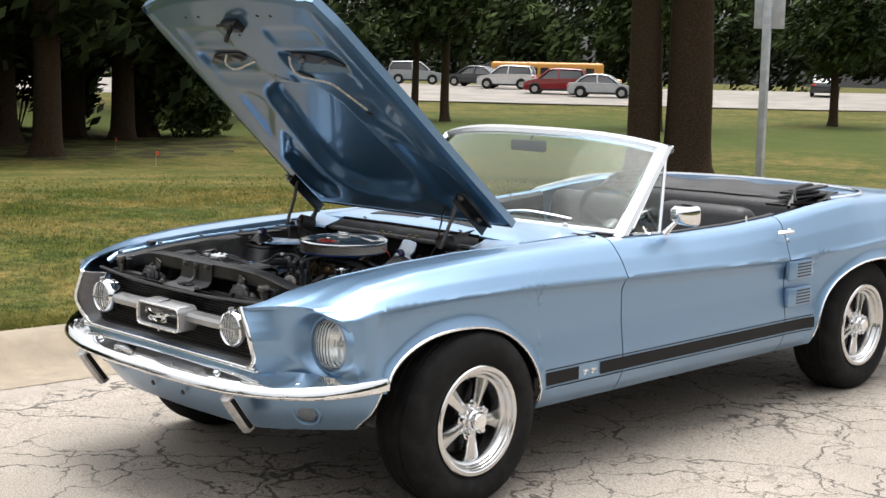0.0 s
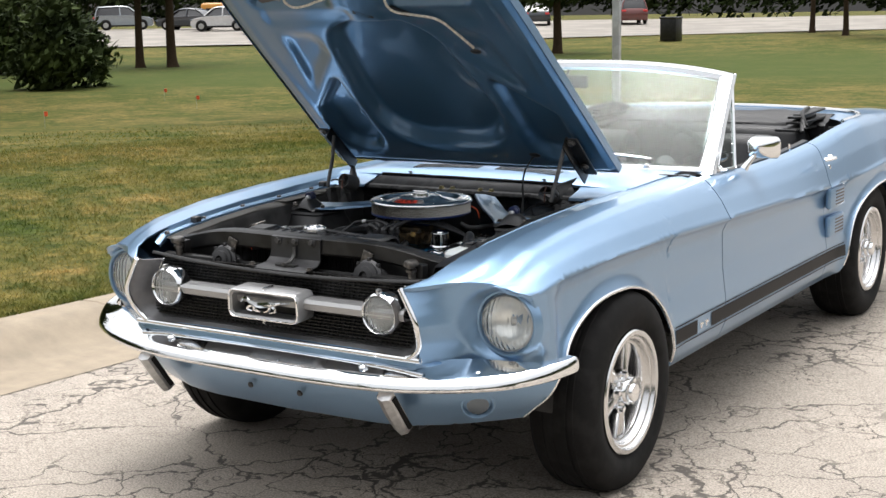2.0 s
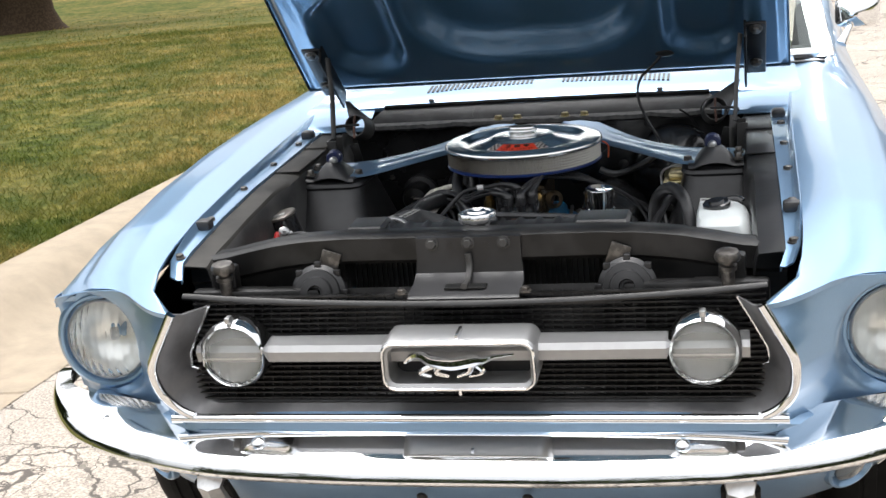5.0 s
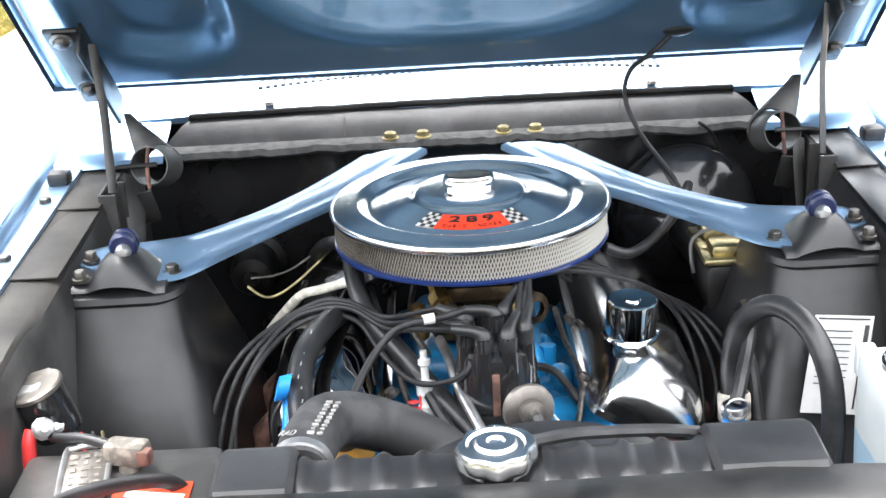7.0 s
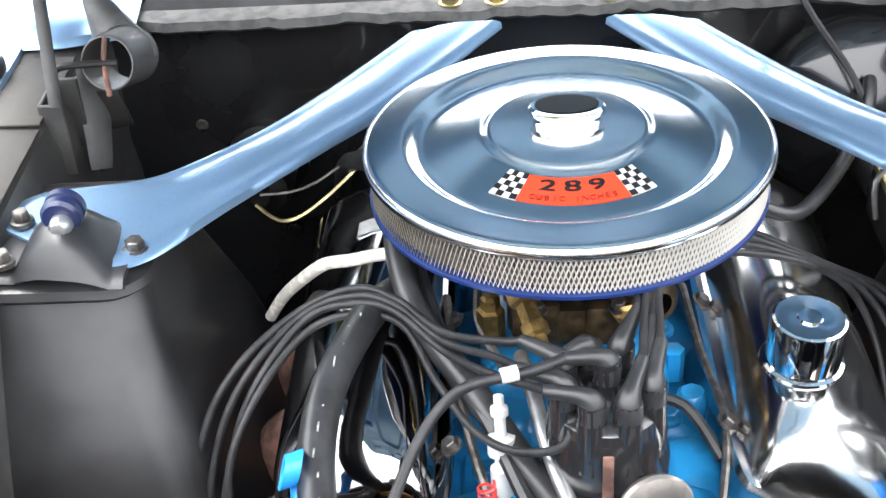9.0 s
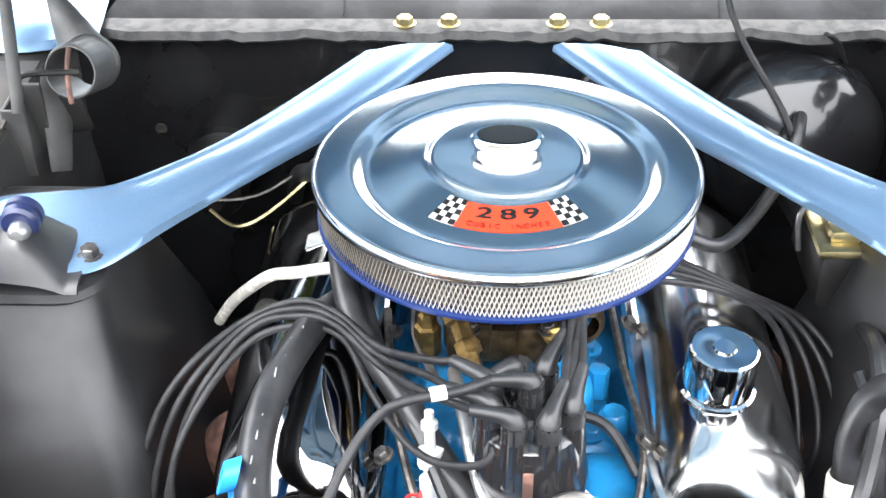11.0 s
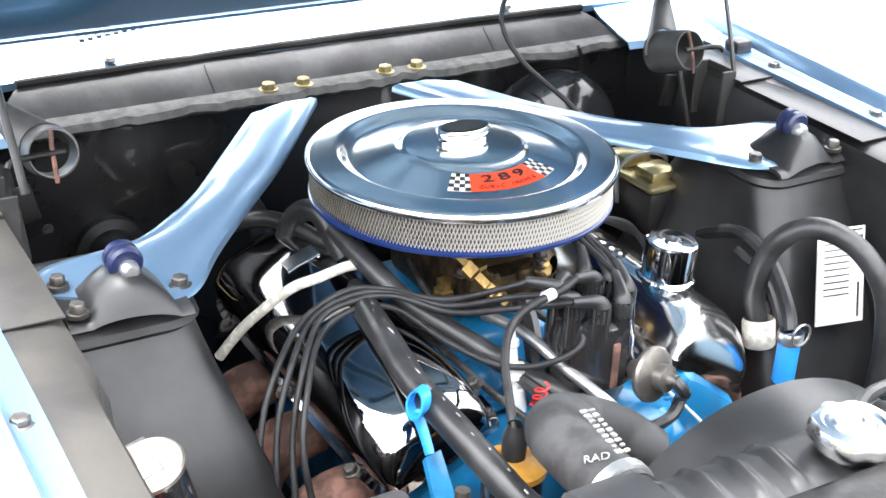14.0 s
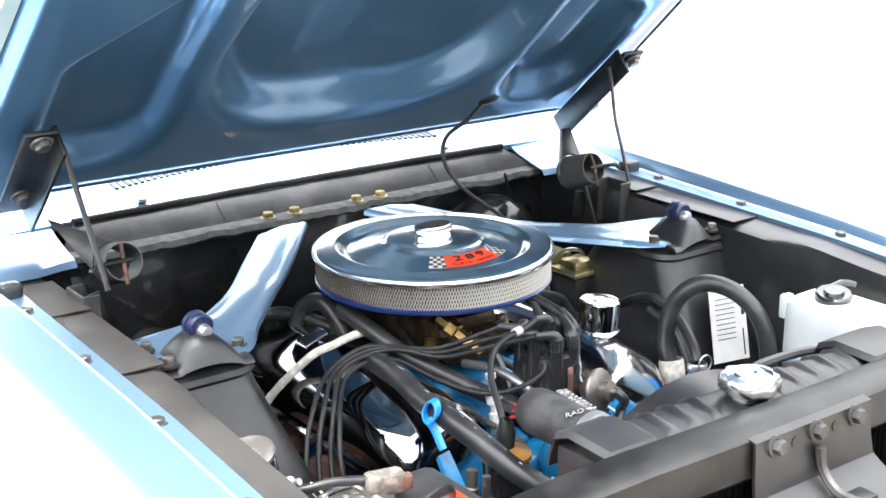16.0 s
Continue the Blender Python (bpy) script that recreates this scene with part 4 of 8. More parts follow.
# hinges with springs
for s in (1, -1):
    bm = bmesh.new()
    rot = Matrix.Rotation(radians(-OPEN), 4, "X")
    box(bm, (s * 0.503, 0.31, 1.0), (0.045, 0.20, 0.008), 0.003, rot)
    box(bm, (s * 0.480, 0.315, 0.985), (0.006, 0.21, 0.045), 0.002, rot)
    hinge = part("hood_hinge", bm, BLACK, car, "black hood hinge with a coil spring")
    sp = aim((s * 0.413, 0.229, 0.883), (-s * 0.10, 0.93, -0.30))
    bm = bmesh.new()
    prof = [(0.0238, 0.0)] + [((0.0264 if k % 2 else 0.0252) + 0.00015 * k, 0.0045 * k) for k in range(14)] + [(0.0238, 0.0605), (0.0238, 0.0)]
    lathe(bm, prof, sp, 32)
    part("hinge_spring", bm, DUST, hinge, "tightly wound grey coil spring")
    # fan-shaped arm from the hood bracket down round the spring's rear end
    bm = bmesh.new()
    rows = []
    for k in range(13):
        a = radians(-20 + 200 * k / 12) if s < 0 else radians(200 - 200 * k / 12)
        low = sp @ Vector((0.0292 * math.cos(a), 0.0292 * math.sin(a), 0.050))
        top = Vector((s * 0.467, 0.352, 0.922)).lerp(Vector((s * 0.459, 0.364, 0.918)), k / 12)
        rows.append([low, low.lerp(top, 0.30), low.lerp(top, 0.62) + (top - low.lerp(top, 0.62)) * 0.12, top])
    grid(bm, rows)
    part("hinge_arm", bm, DUST, hinge, "dusty fan-shaped hinge arm", thick=0.003)
    bm = bmesh.new()
    tube(bm, [(s * 0.454, 0.188, 0.862), (s * 0.457, 0.206, 0.905), (s * 0.461, 0.231, 0.96), (s * 0.468, 0.250, 1.02), (s * 0.47, 0.258, 1.04)], 0.0068, 8, flat=0.45)
    part("hinge_arm", bm, DUST, hinge)
    bm = bmesh.new()
    box(bm, (s * 0.479, 0.238, 0.815), (0.004, 0.056, 0.074), 0.0015)
    box(bm, (s * 0.468, 0.211, 0.815), (0.022, 0.004, 0.074), 0.0015)
    box(bm, (s * 0.468, 0.265, 0.815), (0.022, 0.004, 0.074), 0.0015)
    part("hinge_channel", bm, DUST, hinge, "dusty pressed-steel hinge channel", smooth=False)
    bm = bmesh.new()
    tube(bm, [(s * 0.453, 0.300, 0.850), (s * 0.451, 0.280, 0.81), (s * 0.448, 0.252, 0.758)], [0.016, 0.017, 0.012], 10, flat=0.22)
    part("hinge_link", bm, DUST, hinge)
    bm = bmesh.new()
    tube(bm, [sp @ Vector((0, 0.0235, 0.0)), sp @ Vector((0.001, 0.008, -0.003)), sp @ Vector((0.001, -0.01, -0.003)), sp @ Vector((0, -0.030, 0.0))], 0.0026, 7)
    part("spring_hook", bm, RUST, hinge, "rust-tipped steel hook")
    bm = bmesh.new()
    tube(bm, [(s * 0.462, 0.22, 0.878), (s * 0.452, 0.224, 0.884), (s * 0.402, 0.226, 0.885)], 0.0034, 7)
    part("spring_pin", bm, BLACK, hinge)
    bm = bmesh.new()
    box(bm, (s * 0.436, 0.288, 0.806), (0.026, 0.005, 0.044), 0.002, Matrix.Rotation(radians(s * 12), 4, "Y"))
    part("spring_tab", bm, BLACK, hinge)
    for d, z in ((0.238, 1.052), (0.335, 0.965)):
        bm = bmesh.new()
        bolt(bm, (s * 0.503, d, z), (0, -0.66, -0.75), 0.011, 0.01)
        part("hinge_bolt", bm, BOLT, hinge)

# ---- cowl, windscreen and cabin ----
bm = bmesh.new()
rows = []
for x in np.linspace(-0.606, 0.606, 41):
    b = 0.03 * (1 - (x / 0.6) ** 2)
    d = 0.006 * abs(x / 0.6) ** 6
    line = [(x, 0.458 + 0.01 * (x / .6) ** 2, 0.868 + b * 0.3 - d), (x, 0.460, 0.880 + b * 0.2 - d), (x, 0.478, 0.892 + b * 0.2 - d * .6), (x, 0.515, 0.897 + b * 0.25 - d * .5), (x, 0.53, 0.899 + b * 0.3 - d * .5), (x, 0.66, 0.908 + b * 0.5 - d * .4), (x, 0.80 + 0.14 * (x / 0.6) ** 2, 0.892 + b * 0.5)]
    k = smooth(0.40, 0.606, abs(x)) ** 2
    rows.append([(px, py, pz * (1 - k) + k * min(pz, lerp(INNER, py)[1] + 0.006)) for px, py, pz in line])
grid(bm, rows)
cowl = part("cowl_panel", bm, PAINT, car, "blue cowl with ventilation slots under the windscreen", thick=0.003)
bm = bmesh.new()
for k in range(24):
    for s in (1, -1):
        x = 0.040 + 0.0112 * k
        b = 0.03 * (1 - (x / 0.6) ** 2)
        y = 0.572 - 0.3 * x * x
        z = 0.899 + b * 0.3 + (0.009 + b * 0.2) * (y - 0.53) / 0.13
        box(bm, (s * x, y, z - 0.0012), (0.0058, 0.058, 0.006), 0, Matrix.Rotation(radians(6), 4, "X"))
part("cowl_slot", bm, INK, cowl, smooth=False)["kind"] = "stuff"
for x in (-0.28, 0.28):
    bm = bmesh.new()
    bolt(bm, (x, 0.465, 0.893), r=0.006, h=0.004)
    part("cowl_screw", bm, BOLT, cowl)


def ws_low(x):
    return Vector((x, 0.80 + 0.15 * (abs(x) / 0.69) ** 2.2, 0.905 - 0.018 * (x / 0.69) ** 2))


def ws_top(x):
    return Vector((x, 1.215 + 0.09 * (abs(x) / 0.63) ** 2.2, 1.268 - 0.05 * (abs(x) / 0.63) ** 3))


bm = bmesh.new()
pts = [ws_low(x) for x in np.linspace(-0.70, 0.70, 25)]
tube(bm, pts, 0.014, 8, 1)
wsf = part("windscreen_frame", bm, BRIGHT, car, "bright metal windscreen frame")
bm = bmesh.new()
rows = []
for x in np.linspace(-0.64, 0.64, 33):
    p = ws_top(x)
    rows.append([p + Vector((0, -0.030, -0.034)), p + Vector((0, -0.022, -0.002)), p + Vector((0, 0.0, 0.008)), p + Vector((0, 0.035, 0.004)), p + Vector((0, 0.05, -0.012)), p + Vector((0, 0.04, -0.026))])
grid(bm, rows, close_v=True)
part("windscreen_header", bm, BRIGHT, wsf, "bright windscreen header rail")
for s in (1, -1):
    bm = bmesh.new()
    rows = []
    for t in np.linspace(-0.02, 1.0, 14):
        a, b = ws_low(s * 0.685), ws_top(s * 0.622)
        p = a.lerp(b, t)
        rows.append([p + Vector((-s * 0.026, -0.012, 0)), p + Vector((s * 0.004, -0.02, 0)), p + Vector((s * 0.026, -0.004, 0)), p + Vector((s * 0.030, 0.03, 0)), p + Vector((s * 0.018, 0.048, 0)), p + Vector((-s * 0.02, 0.03, 0))])
    grid(bm, rows, close_v=True)
    part("windscreen_pillar", bm, BRIGHT, wsf, "bright windscreen pillar")
    # quarter vent window
    bm = bmesh.new()
    tri = [(s * 0.712, 1.0, 0.885), (s * 0.705, 1.185, 0.876), (s * 0.650, 1.285, 1.18)]
    tube(bm, [tri[1], ((tri[1][0] + tri[2][0]) / 2, (tri[1][1] + tri[2][1]) / 2, (tri[1][2] + tri[2][2]) / 2), tri[2]], 0.0085, 6)
    tube(bm, [tri[0], tri[1]], 0.007, 6)
    tube(bm, [(s * 0.705, 1.01, 0.905), (s * 0.655, 1.268, 1.165)], 0.006, 6)
    vent = part("vent_window", bm, CHROME, car, "small triangular vent window in a chrome frame")
    bm = bmesh.new()
    a, b, c = [bm.verts.new(p) for p in tri]
    bm.faces.new((a, b, c))
    part("vent_glass", bm, GLASS, vent, thick=0.004).visible_shadow = False
bm = bmesh.new()
rows = []
for x in np.linspace(-1, 1, 25):
    a, b = ws_low(x * 0.675), ws_top(x * 0.612)
    rows.append([a.lerp(b, t) + Vector((0, -0.012 * math.sin(math.pi * t), 0)) for t in np.linspace(0, 0.97, 10)])
grid(bm, rows)
pane = part("windscreen_glass", bm, SCREEN, wsf, "curved clear windscreen", thick=0.005)
pane.visible_shadow = False
for x0, x1, y0, z0 in ((0.12, 0.50, 0.80, 0.925), (-0.42, -0.05, 0.78, 0.925)):
    bm = bmesh.new()
    tube(bm, [(x0, y0 - 0.005, z0), ((x0 + x1) / 2, y0 + 0.0, z0 + 0.03), (x1, y0 + 0.075, z0 + 0.01)], [0.004, 0.005, 0.003], 6)
    lathe(bm, [(0.012, 0), (0.012, 0.012), (0, 0.018)], aim((x1, y0 + 0.04, z0 - 0.02), (0, 0, 1)), 10)
    part("wiper", bm, CHROME, car, "chrome windscreen wiper")
bm = bmesh.new()
box(bm, (0, 1.17, 1.19), (0.20, 0.02, 0.05), 0.009)
tube(bm, [(0, 1.18, 1.2), (0, 1.2, 1.24)], 0.006, 6)
part("rear_view_mirror", bm, BLACK, car)
for s in (1, -1):
    bm = bmesh.new()
    tube(bm, [(s * 0.748, 1.165, 0.876), (s * 0.765, 1.18, 0.905), (s * 0.78, 1.20, 0.93)], [0.016, 0.010, 0.009], 10)
    mir = part("door_mirror", bm, CHROME, car, "chrome door mirror on a slim stalk")
    bm = bmesh.new()
    rows = [loop(w, h, min(w, h) * 0.5, y, 0.0) for w, h, y in ((0.012, 0.010, -0.062), (0.038, 0.026, -0.05), (0.056, 0.037, -0.02), (0.062, 0.042, 0.02), (0.060, 0.040, 0.026), (0.055, 0.036, 0.024))]
    vs = grid(bm, rows, close_v=True)
    bm.faces.new(vs[0][::-1]), bm.faces.new(vs[-1])
    bm.transform(Matrix.Translation((s * 0.795, 1.235, 0.952)) @ Matrix.Rotation(radians(-s * 12), 4, "Z"))
    part("mirror_head", bm, CHROME, mir)
    bm = bmesh.new()
    tube(bm, [(s * 0.836, 1.88, 0.838), (s * 0.858, 1.90, 0.842), (s * 0.860, 1.95, 0.842), (s * 0.842, 2.0, 0.838)], [0.010, 0.0085, 0.0085, 0.010], 8, flat=0.8)
    lathe(bm, [(0.013, 0), (0.013, 0.014), (0, 0.017)], aim((s * 0.822, 1.985, 0.838), (s, 0, 0)), 14)
    lathe(bm, [(0.010, 0), (0.010, 0.005), (0, 0.006)], aim((s * 0.829, 1.968, 0.800), (s, 0, 0.2)), 14)
    part("door_handle", bm, CHROME, car, "chrome pull handle with push button and lock")
    bm = bmesh.new()
    tube(bm, [(s * 0.70, 1.83, 0.87), (s * 0.70, 1.83, 0.905)], 0.006, 8)
    part("lock_button", bm, CHROME, car)
    bm = bmesh.new()
    rows = []
    for y in np.linspace(0.95, 2.05, 16):
        sx, sz = lerp(SHOULDER, y)
        rows.append([(s * (sx - 0.045), y, sz - 0.006), (s * (sx - 0.065), y, sz - 0.004), (s * (sx - 0.085), y, sz - 0.02), (s * (sx - 0.10), y, sz - 0.2), (s * (sx - 0.10), y, 0.35)])
    grid(bm, rows)
    part("door_trim", bm, VINYL, car, "black vinyl door lining", thick=-0.01)
    # side stripe with a gap for the badge, and the two scoops behind the door
    for z0, z1, spans in ((0.381, 0.430, ((0.39, 0.575), (0.70, 2.29))), (0.370, 0.374, ((0.385, 2.29),)), (0.437, 0.441, ((0.385, 2.29),))):
        for y0, y1 in spans:
            bm = bmesh.new()
            rows = []
            for y in np.linspace(y0, y1, 24):
                line = np.array(section(y, fender_inside if y < 0.84 else door_inside))
                row = []
                for z in (z0, (z0 + z1) / 2, z1):
                    x = np.interp(-z, -line[8:, 1], line[8:, 0]) + 0.0025
                    d = math.hypot((y + 0.045) / 0.40, (z - 0.30) / 0.345) - 1
                    if 0 <= d + 0.02 < 0.16:
                        x += 0.021 * (1 - (d + 0.02) / 0.16) ** 1.4
                    d = math.hypot((y - 2.735) / 0.5, (z - 0.30) / 0.358) - 1
                    if 0 <= d + 0.02 < 0.16:
                        x += 0.021 * (1 - (d + 0.02) / 0.16) ** 1.4
                    row.append((s * x, y, z))
                rows.append(row)
            grid(bm, rows)
            part("side_stripe", bm, STRIPE, car, "charcoal rocker stripe")
    for y in (0.615, 0.660):
        bm = bmesh.new()
        x = np.interp(-0.408, [-q[1] for q in section(y, fender_inside)[8:]], [q[0] for q in section(y, fender_inside)[8:]])
        box(bm, (s * (x + 0.001), y, 0.408), (0.004, 0.030, 0.010), 0.0018, Matrix.Rotation(radians(-6), 4, "X"))
        box(bm, (s * (x + 0.001), y - 0.004, 0.398), (0.004, 0.012, 0.013), 0.0018, Matrix.Rotation(radians(-20), 4, "X"))
        part("fender_badge", bm, BRIGHT, car, "small chrome badge of plain shapes")
    for zc in (0.658, 0.537):
        bm = bmesh.new()
        box(bm, (s * 0.822, 2.095, zc), (0.030, 0.205, 0.092), 0.014)
        scoop = part("side_scoop", bm, PAINT, car, "blue louvred side scoop")
        for k in range(5):
            bm = bmesh.new()
            box(bm, (s * 0.8365, 2.115, zc - 0.028 + 0.014 * k), (0.004, 0.115, 0.006))
            part("scoop_slot", bm, INK, scoop, smooth=False)
# cabin tub, seats, wheel, folded top, boot lid
tub = bmesh.new()
box(tub, (0, 1.9, 0.30), (1.40, 1.9, 0.02))
box(tub, (0, 0.80, 0.60), (1.36, 0.02, 0.58))
box(tub, (0, 2.72, 0.62), (1.30, 0.04, 0.56), 0.01)
part("cabin_tub", tub, VINYL, car, "black carpeted cabin floor", smooth=False)
bm = bmesh.new()
rows = []
for x in np.linspace(-0.66, 0.66, 25):
    b = 1 - (x / 0.66) ** 4
    rows.append([(x, 0.86, 0.86 + 0.02 * b), (x, 0.98, 0.895 * 1.0 + 0.01 * b), (x, 1.08, 0.89), (x, 1.12, 0.84), (x, 1.10, 0.66), (x, 1.0, 0.60)])
grid(bm, rows)
part("dashboard", bm, VINYL, car, "padded black dashboard", thick=0.01)
bm = bmesh.new()
wm = aim((0.36, 1.36, 0.86), (0, 0.88, 0.45))
tube(bm, [wm @ Vector((0.19 * math.cos(a), 0.19 * math.sin(a), 0)) for a in (2 * math.pi * k / 36 for k in range(36))], 0.011, 8, closed=True)
for a in (20, 160, 270):
    tube(bm, [wm @ Vector((0, 0, -0.03)), wm @ Vector((0.19 * math.cos(radians(a)), 0.19 * math.sin(radians(a)), 0))], 0.008, 6)
lathe(bm, [(0, 0), (0.04, -0.005), (0.05, -0.03), (0.03, -0.2), (0.03, -0.3)], wm, 16)
part("steering_wheel", bm, GLOSS, car, "thin-rimmed black steering wheel")
for x in (-0.34, 0.34):
    bm = bmesh.new()
    box(bm, (x, 1.72, 0.46), (0.50, 0.52, 0.17), 0.05, None, 3)
    seat = part("front_seat", bm, VINYL, car, "black vinyl bucket seat")
    bm = bmesh.new()
    box(bm, (x, 2.02, 0.69), (0.50, 0.15, 0.46), 0.06, Matrix.Rotation(radians(-14), 4, "X"), 3)
    part("seat_back", bm, VINYL, seat)
bm = bmesh.new()
box(bm, (0, 2.42, 0.48), (1.05, 0.42, 0.17), 0.05, None, 3)
box(bm, (0, 2.66, 0.70), (1.05, 0.14, 0.40), 0.05, Matrix.Rotation(radians(-12), 4, "X"), 3)
part("rear_seat", bm, VINYL, car, "black vinyl rear bench")
# folded top: a thick roll of cloth across the well, frame rails piled at each side
folded = new("folded_top")
folded.parent = car
folded["label"] = "folded black convertible top and its steel frame"
rng = random.Random(4)
bm = bmesh.new()
rows = []
for x in np.linspace(-0.60, 0.60, 41):
    rows.append([(x, 2.78 + 0.13 * math.cos(a) + 0.012 * noise.noise(Vector((x * 6, a * 2, 1))) + 0.06 * (1 - (x / 0.6) ** 2), 0.875 + (0.075 + 0.015 * noise.noise(Vector((x * 5, 4, a)))) * math.sin(a) + 0.012 * math.sin(5 * a)) for a in (2 * math.pi * k / 22 for k in range(22))])
vs = grid(bm, rows, close_v=True)
bm.faces.new(vs[0]), bm.faces.new(vs[-1][::-1])
part("cloth_roll", bm, VINYL, folded, "loosely rolled black cloth")
for s in (1, -1):
    for k in range(5):
        bm = bmesh.new()
        x, z = s * (0.50 + 0.035 * rng.random()), 0.905 + 0.017 * k
        box(bm, (x, 2.60 + 0.05 * rng.random(), z), (0.10 - 0.01 * k, 0.42 - 0.04 * k, 0.012), 0.004, Matrix.Rotation(radians(rng.uniform(-3, 5)), 4, "X") @ Matrix.Rotation(radians(rng.uniform(-6, 6)), 4, "Z"))
        part("frame_rail", bm, BLACK, folded, "black folded frame rail")
    for k in range(3):
        bm = bmesh.new()
        tube(bm, [(s * 0.58, 2.38 + 0.03 * k, 0.90 + 0.012 * k), (s * 0.54, 2.5, 0.955 + 0.012 * k), (s * 0.50, 2.72, 0.965 + 0.01 * k), (s * 0.44, 2.86, 0.93)], 0.009, 7)
        part("frame_link", bm, BLACK, folded)
bm = bmesh.new()
rows = []
for y in np.linspace(2.88, 3.78, 14):
    w = lerp(SHOULDER, y)[0] - 0.28
    rows.append([(x, y, lerp(SHOULDER, y)[1] + 0.012 * (1 - (x / 0.8) ** 2) - 0.05 * smooth(3.6, 3.8, y)) for x in np.linspace(-w - 0.05, w + 0.05, 17)])
grid(bm, rows, flip=True)
part("boot_lid", bm, PAINT, car, "blue boot lid", thick=0.003)
bm = bmesh.new()
tube(bm, [(-0.73, 2.05, 0.90), (-0.735, 2.5, 0.950), (-0.70, 2.85, 0.955), (-0.45, 3.0, 0.962), (0, 3.03, 0.968), (0.45, 3.0, 0.962), (0.70, 2.85, 0.955), (0.725, 2.5, 0.948)], 0.009, 6)
part("top_well_moulding", bm, BRIGHT, car, "bright moulding round the top well")
bm = bmesh.new()
grid(bm, [[(x, 3.74 - 0.06 * (x / 0.7) ** 2 + dy, z) for x in np.linspace(-0.70, 0.70, 17)] for dy, z in ((0.0, 0.89), (0.03, 0.80), (0.02, 0.62), (0.0, 0.45), (-0.10, 0.35))])
part("tail_panel", bm, PAINT, car, thick=0.003)
bm = bmesh.new()
box(bm, (0, 1.55, 0.335), (1.22, 3.9, 0.05), 0.01)
part("underbody", bm, BLACK, car, "black underbody", smooth=False)

# ---- wheels ----


def wheel(x, y, s, size=1.0):
    w = new("wheel")
    w.parent = car
    w.location = (x, y, RW * size)
    w.scale = (size, size, size)
    w.rotation_euler = (0, 0, 0 if s > 0 else math.pi)
    m = aim((0, 0, 0), (1, 0, 0))
    bm = bmesh.new()
    prof = [(0.196, 0.088), (0.205, 0.100), (0.225, 0.112), (0.255, 0.116), (0.285, 0.110), (0.305, 0.098), (0.317, 0.080), (0.3215, 0.060)]
    prof += [(0.3245, 0.058), (0.3245, 0.045), (0.3205, 0.044), (0.3205, 0.036), (0.325, 0.035), (0.325, 0.012), (0.3205, 0.011), (0.3205, -0.011), (0.325, -0.012), (0.325, -0.035), (0.3205, -0.036), (0.3205, -0.044), (0.3245, -0.045)]
    prof += [(0.3215, -0.06), (0.317, -0.080), (0.305, -0.098), (0.285, -0.110), (0.255, -0.116), (0.20, -0.10), (0.19, -0.08), (0.196, 0.0), (0.196, 0.088)]
    lathe(bm, prof, m, 64)
    part("tyre", bm, RUBBER, w, "black tyre with worn sidewall")
    bm = bmesh.new()
    lathe(bm, [(0.200, 0.094), (0.199, 0.104), (0.196, 0.107), (0.186, 0.1075), (0.184, 0.106), (0.182, 0.097), (0.179, 0.093), (0.172, 0.091), (0.170, 0.088), (0.168, 0.076), (0.164, 0.072), (0.157, 0.070), (0.155, 0.064), (0.154, 0.03), (0.154, -0.06), (0.19, -0.09)], m, 64)
    rim = part("rim", bm, POLISHED, w, "deep polished five-spoke alloy wheel", thick=-0.003)
    for k in range(5):
        bm = bmesh.new()
        a = 2 * math.pi * k / 5 - 0.175
        rows = []
        for r, hw, zt, zb in ((0.030, 0.024, 0.074, 0.03), (0.055, 0.022, 0.074, 0.03), (0.075, 0.0215, 0.072, 0.028), (0.100, 0.025, 0.070, 0.026), (0.130, 0.031, 0.067, 0.024), (0.157, 0.040, 0.064, 0.02)):
            rows.append([m @ Vector((r * math.cos(a) - t * math.sin(a), r * math.sin(a) + t * math.cos(a), z)) for t, z in ((-hw * 0.9, zb), (-hw, zt - 0.014), (-hw * 0.86, zt - 0.006), (-hw * 0.12, zt + 0.002), (hw * 0.12, zt + 0.002), (hw * 0.86, zt - 0.006), (hw, zt - 0.014), (hw * 0.9, zb))])
        grid(bm, rows, close_v=True)
        part("spoke", bm, POLISHED, rim)
    bm = bmesh.new()
    lathe(bm, [(0.066, 0.05), (0.065, 0.064), (0.045, 0.070), (0.040, 0.074), (0.040, 0.086), (0.036, 0.096), (0.033, 0.098), (0.033, 0.110), (0.028, 0.119), (0, 0.122)], m, 24)
    part("hub_cap", bm, CHROME, rim)
    for k in range(5):
        bm = bmesh.new()
        a = 2 * math.pi * (k + 0.5) / 5 - 0.175
        lathe(bm, [(0.0165, 0.060), (0.0165, 0.076), (0.011, 0.078), (0.011, 0.092), (0, 0.097)], m @ Matrix.Translation((0.058 * math.cos(a), 0.058 * math.sin(a), 0)), 10)
        part("lug_nut", bm, CHROME, rim)
    bm = bmesh.new()
    lathe(bm, [(0, 0.01), (0.13, 0.008), (0.14, -0.005), (0.14, -0.03)], m, 32)
    part("brake_drum", bm, BLACK, rim)
    return w


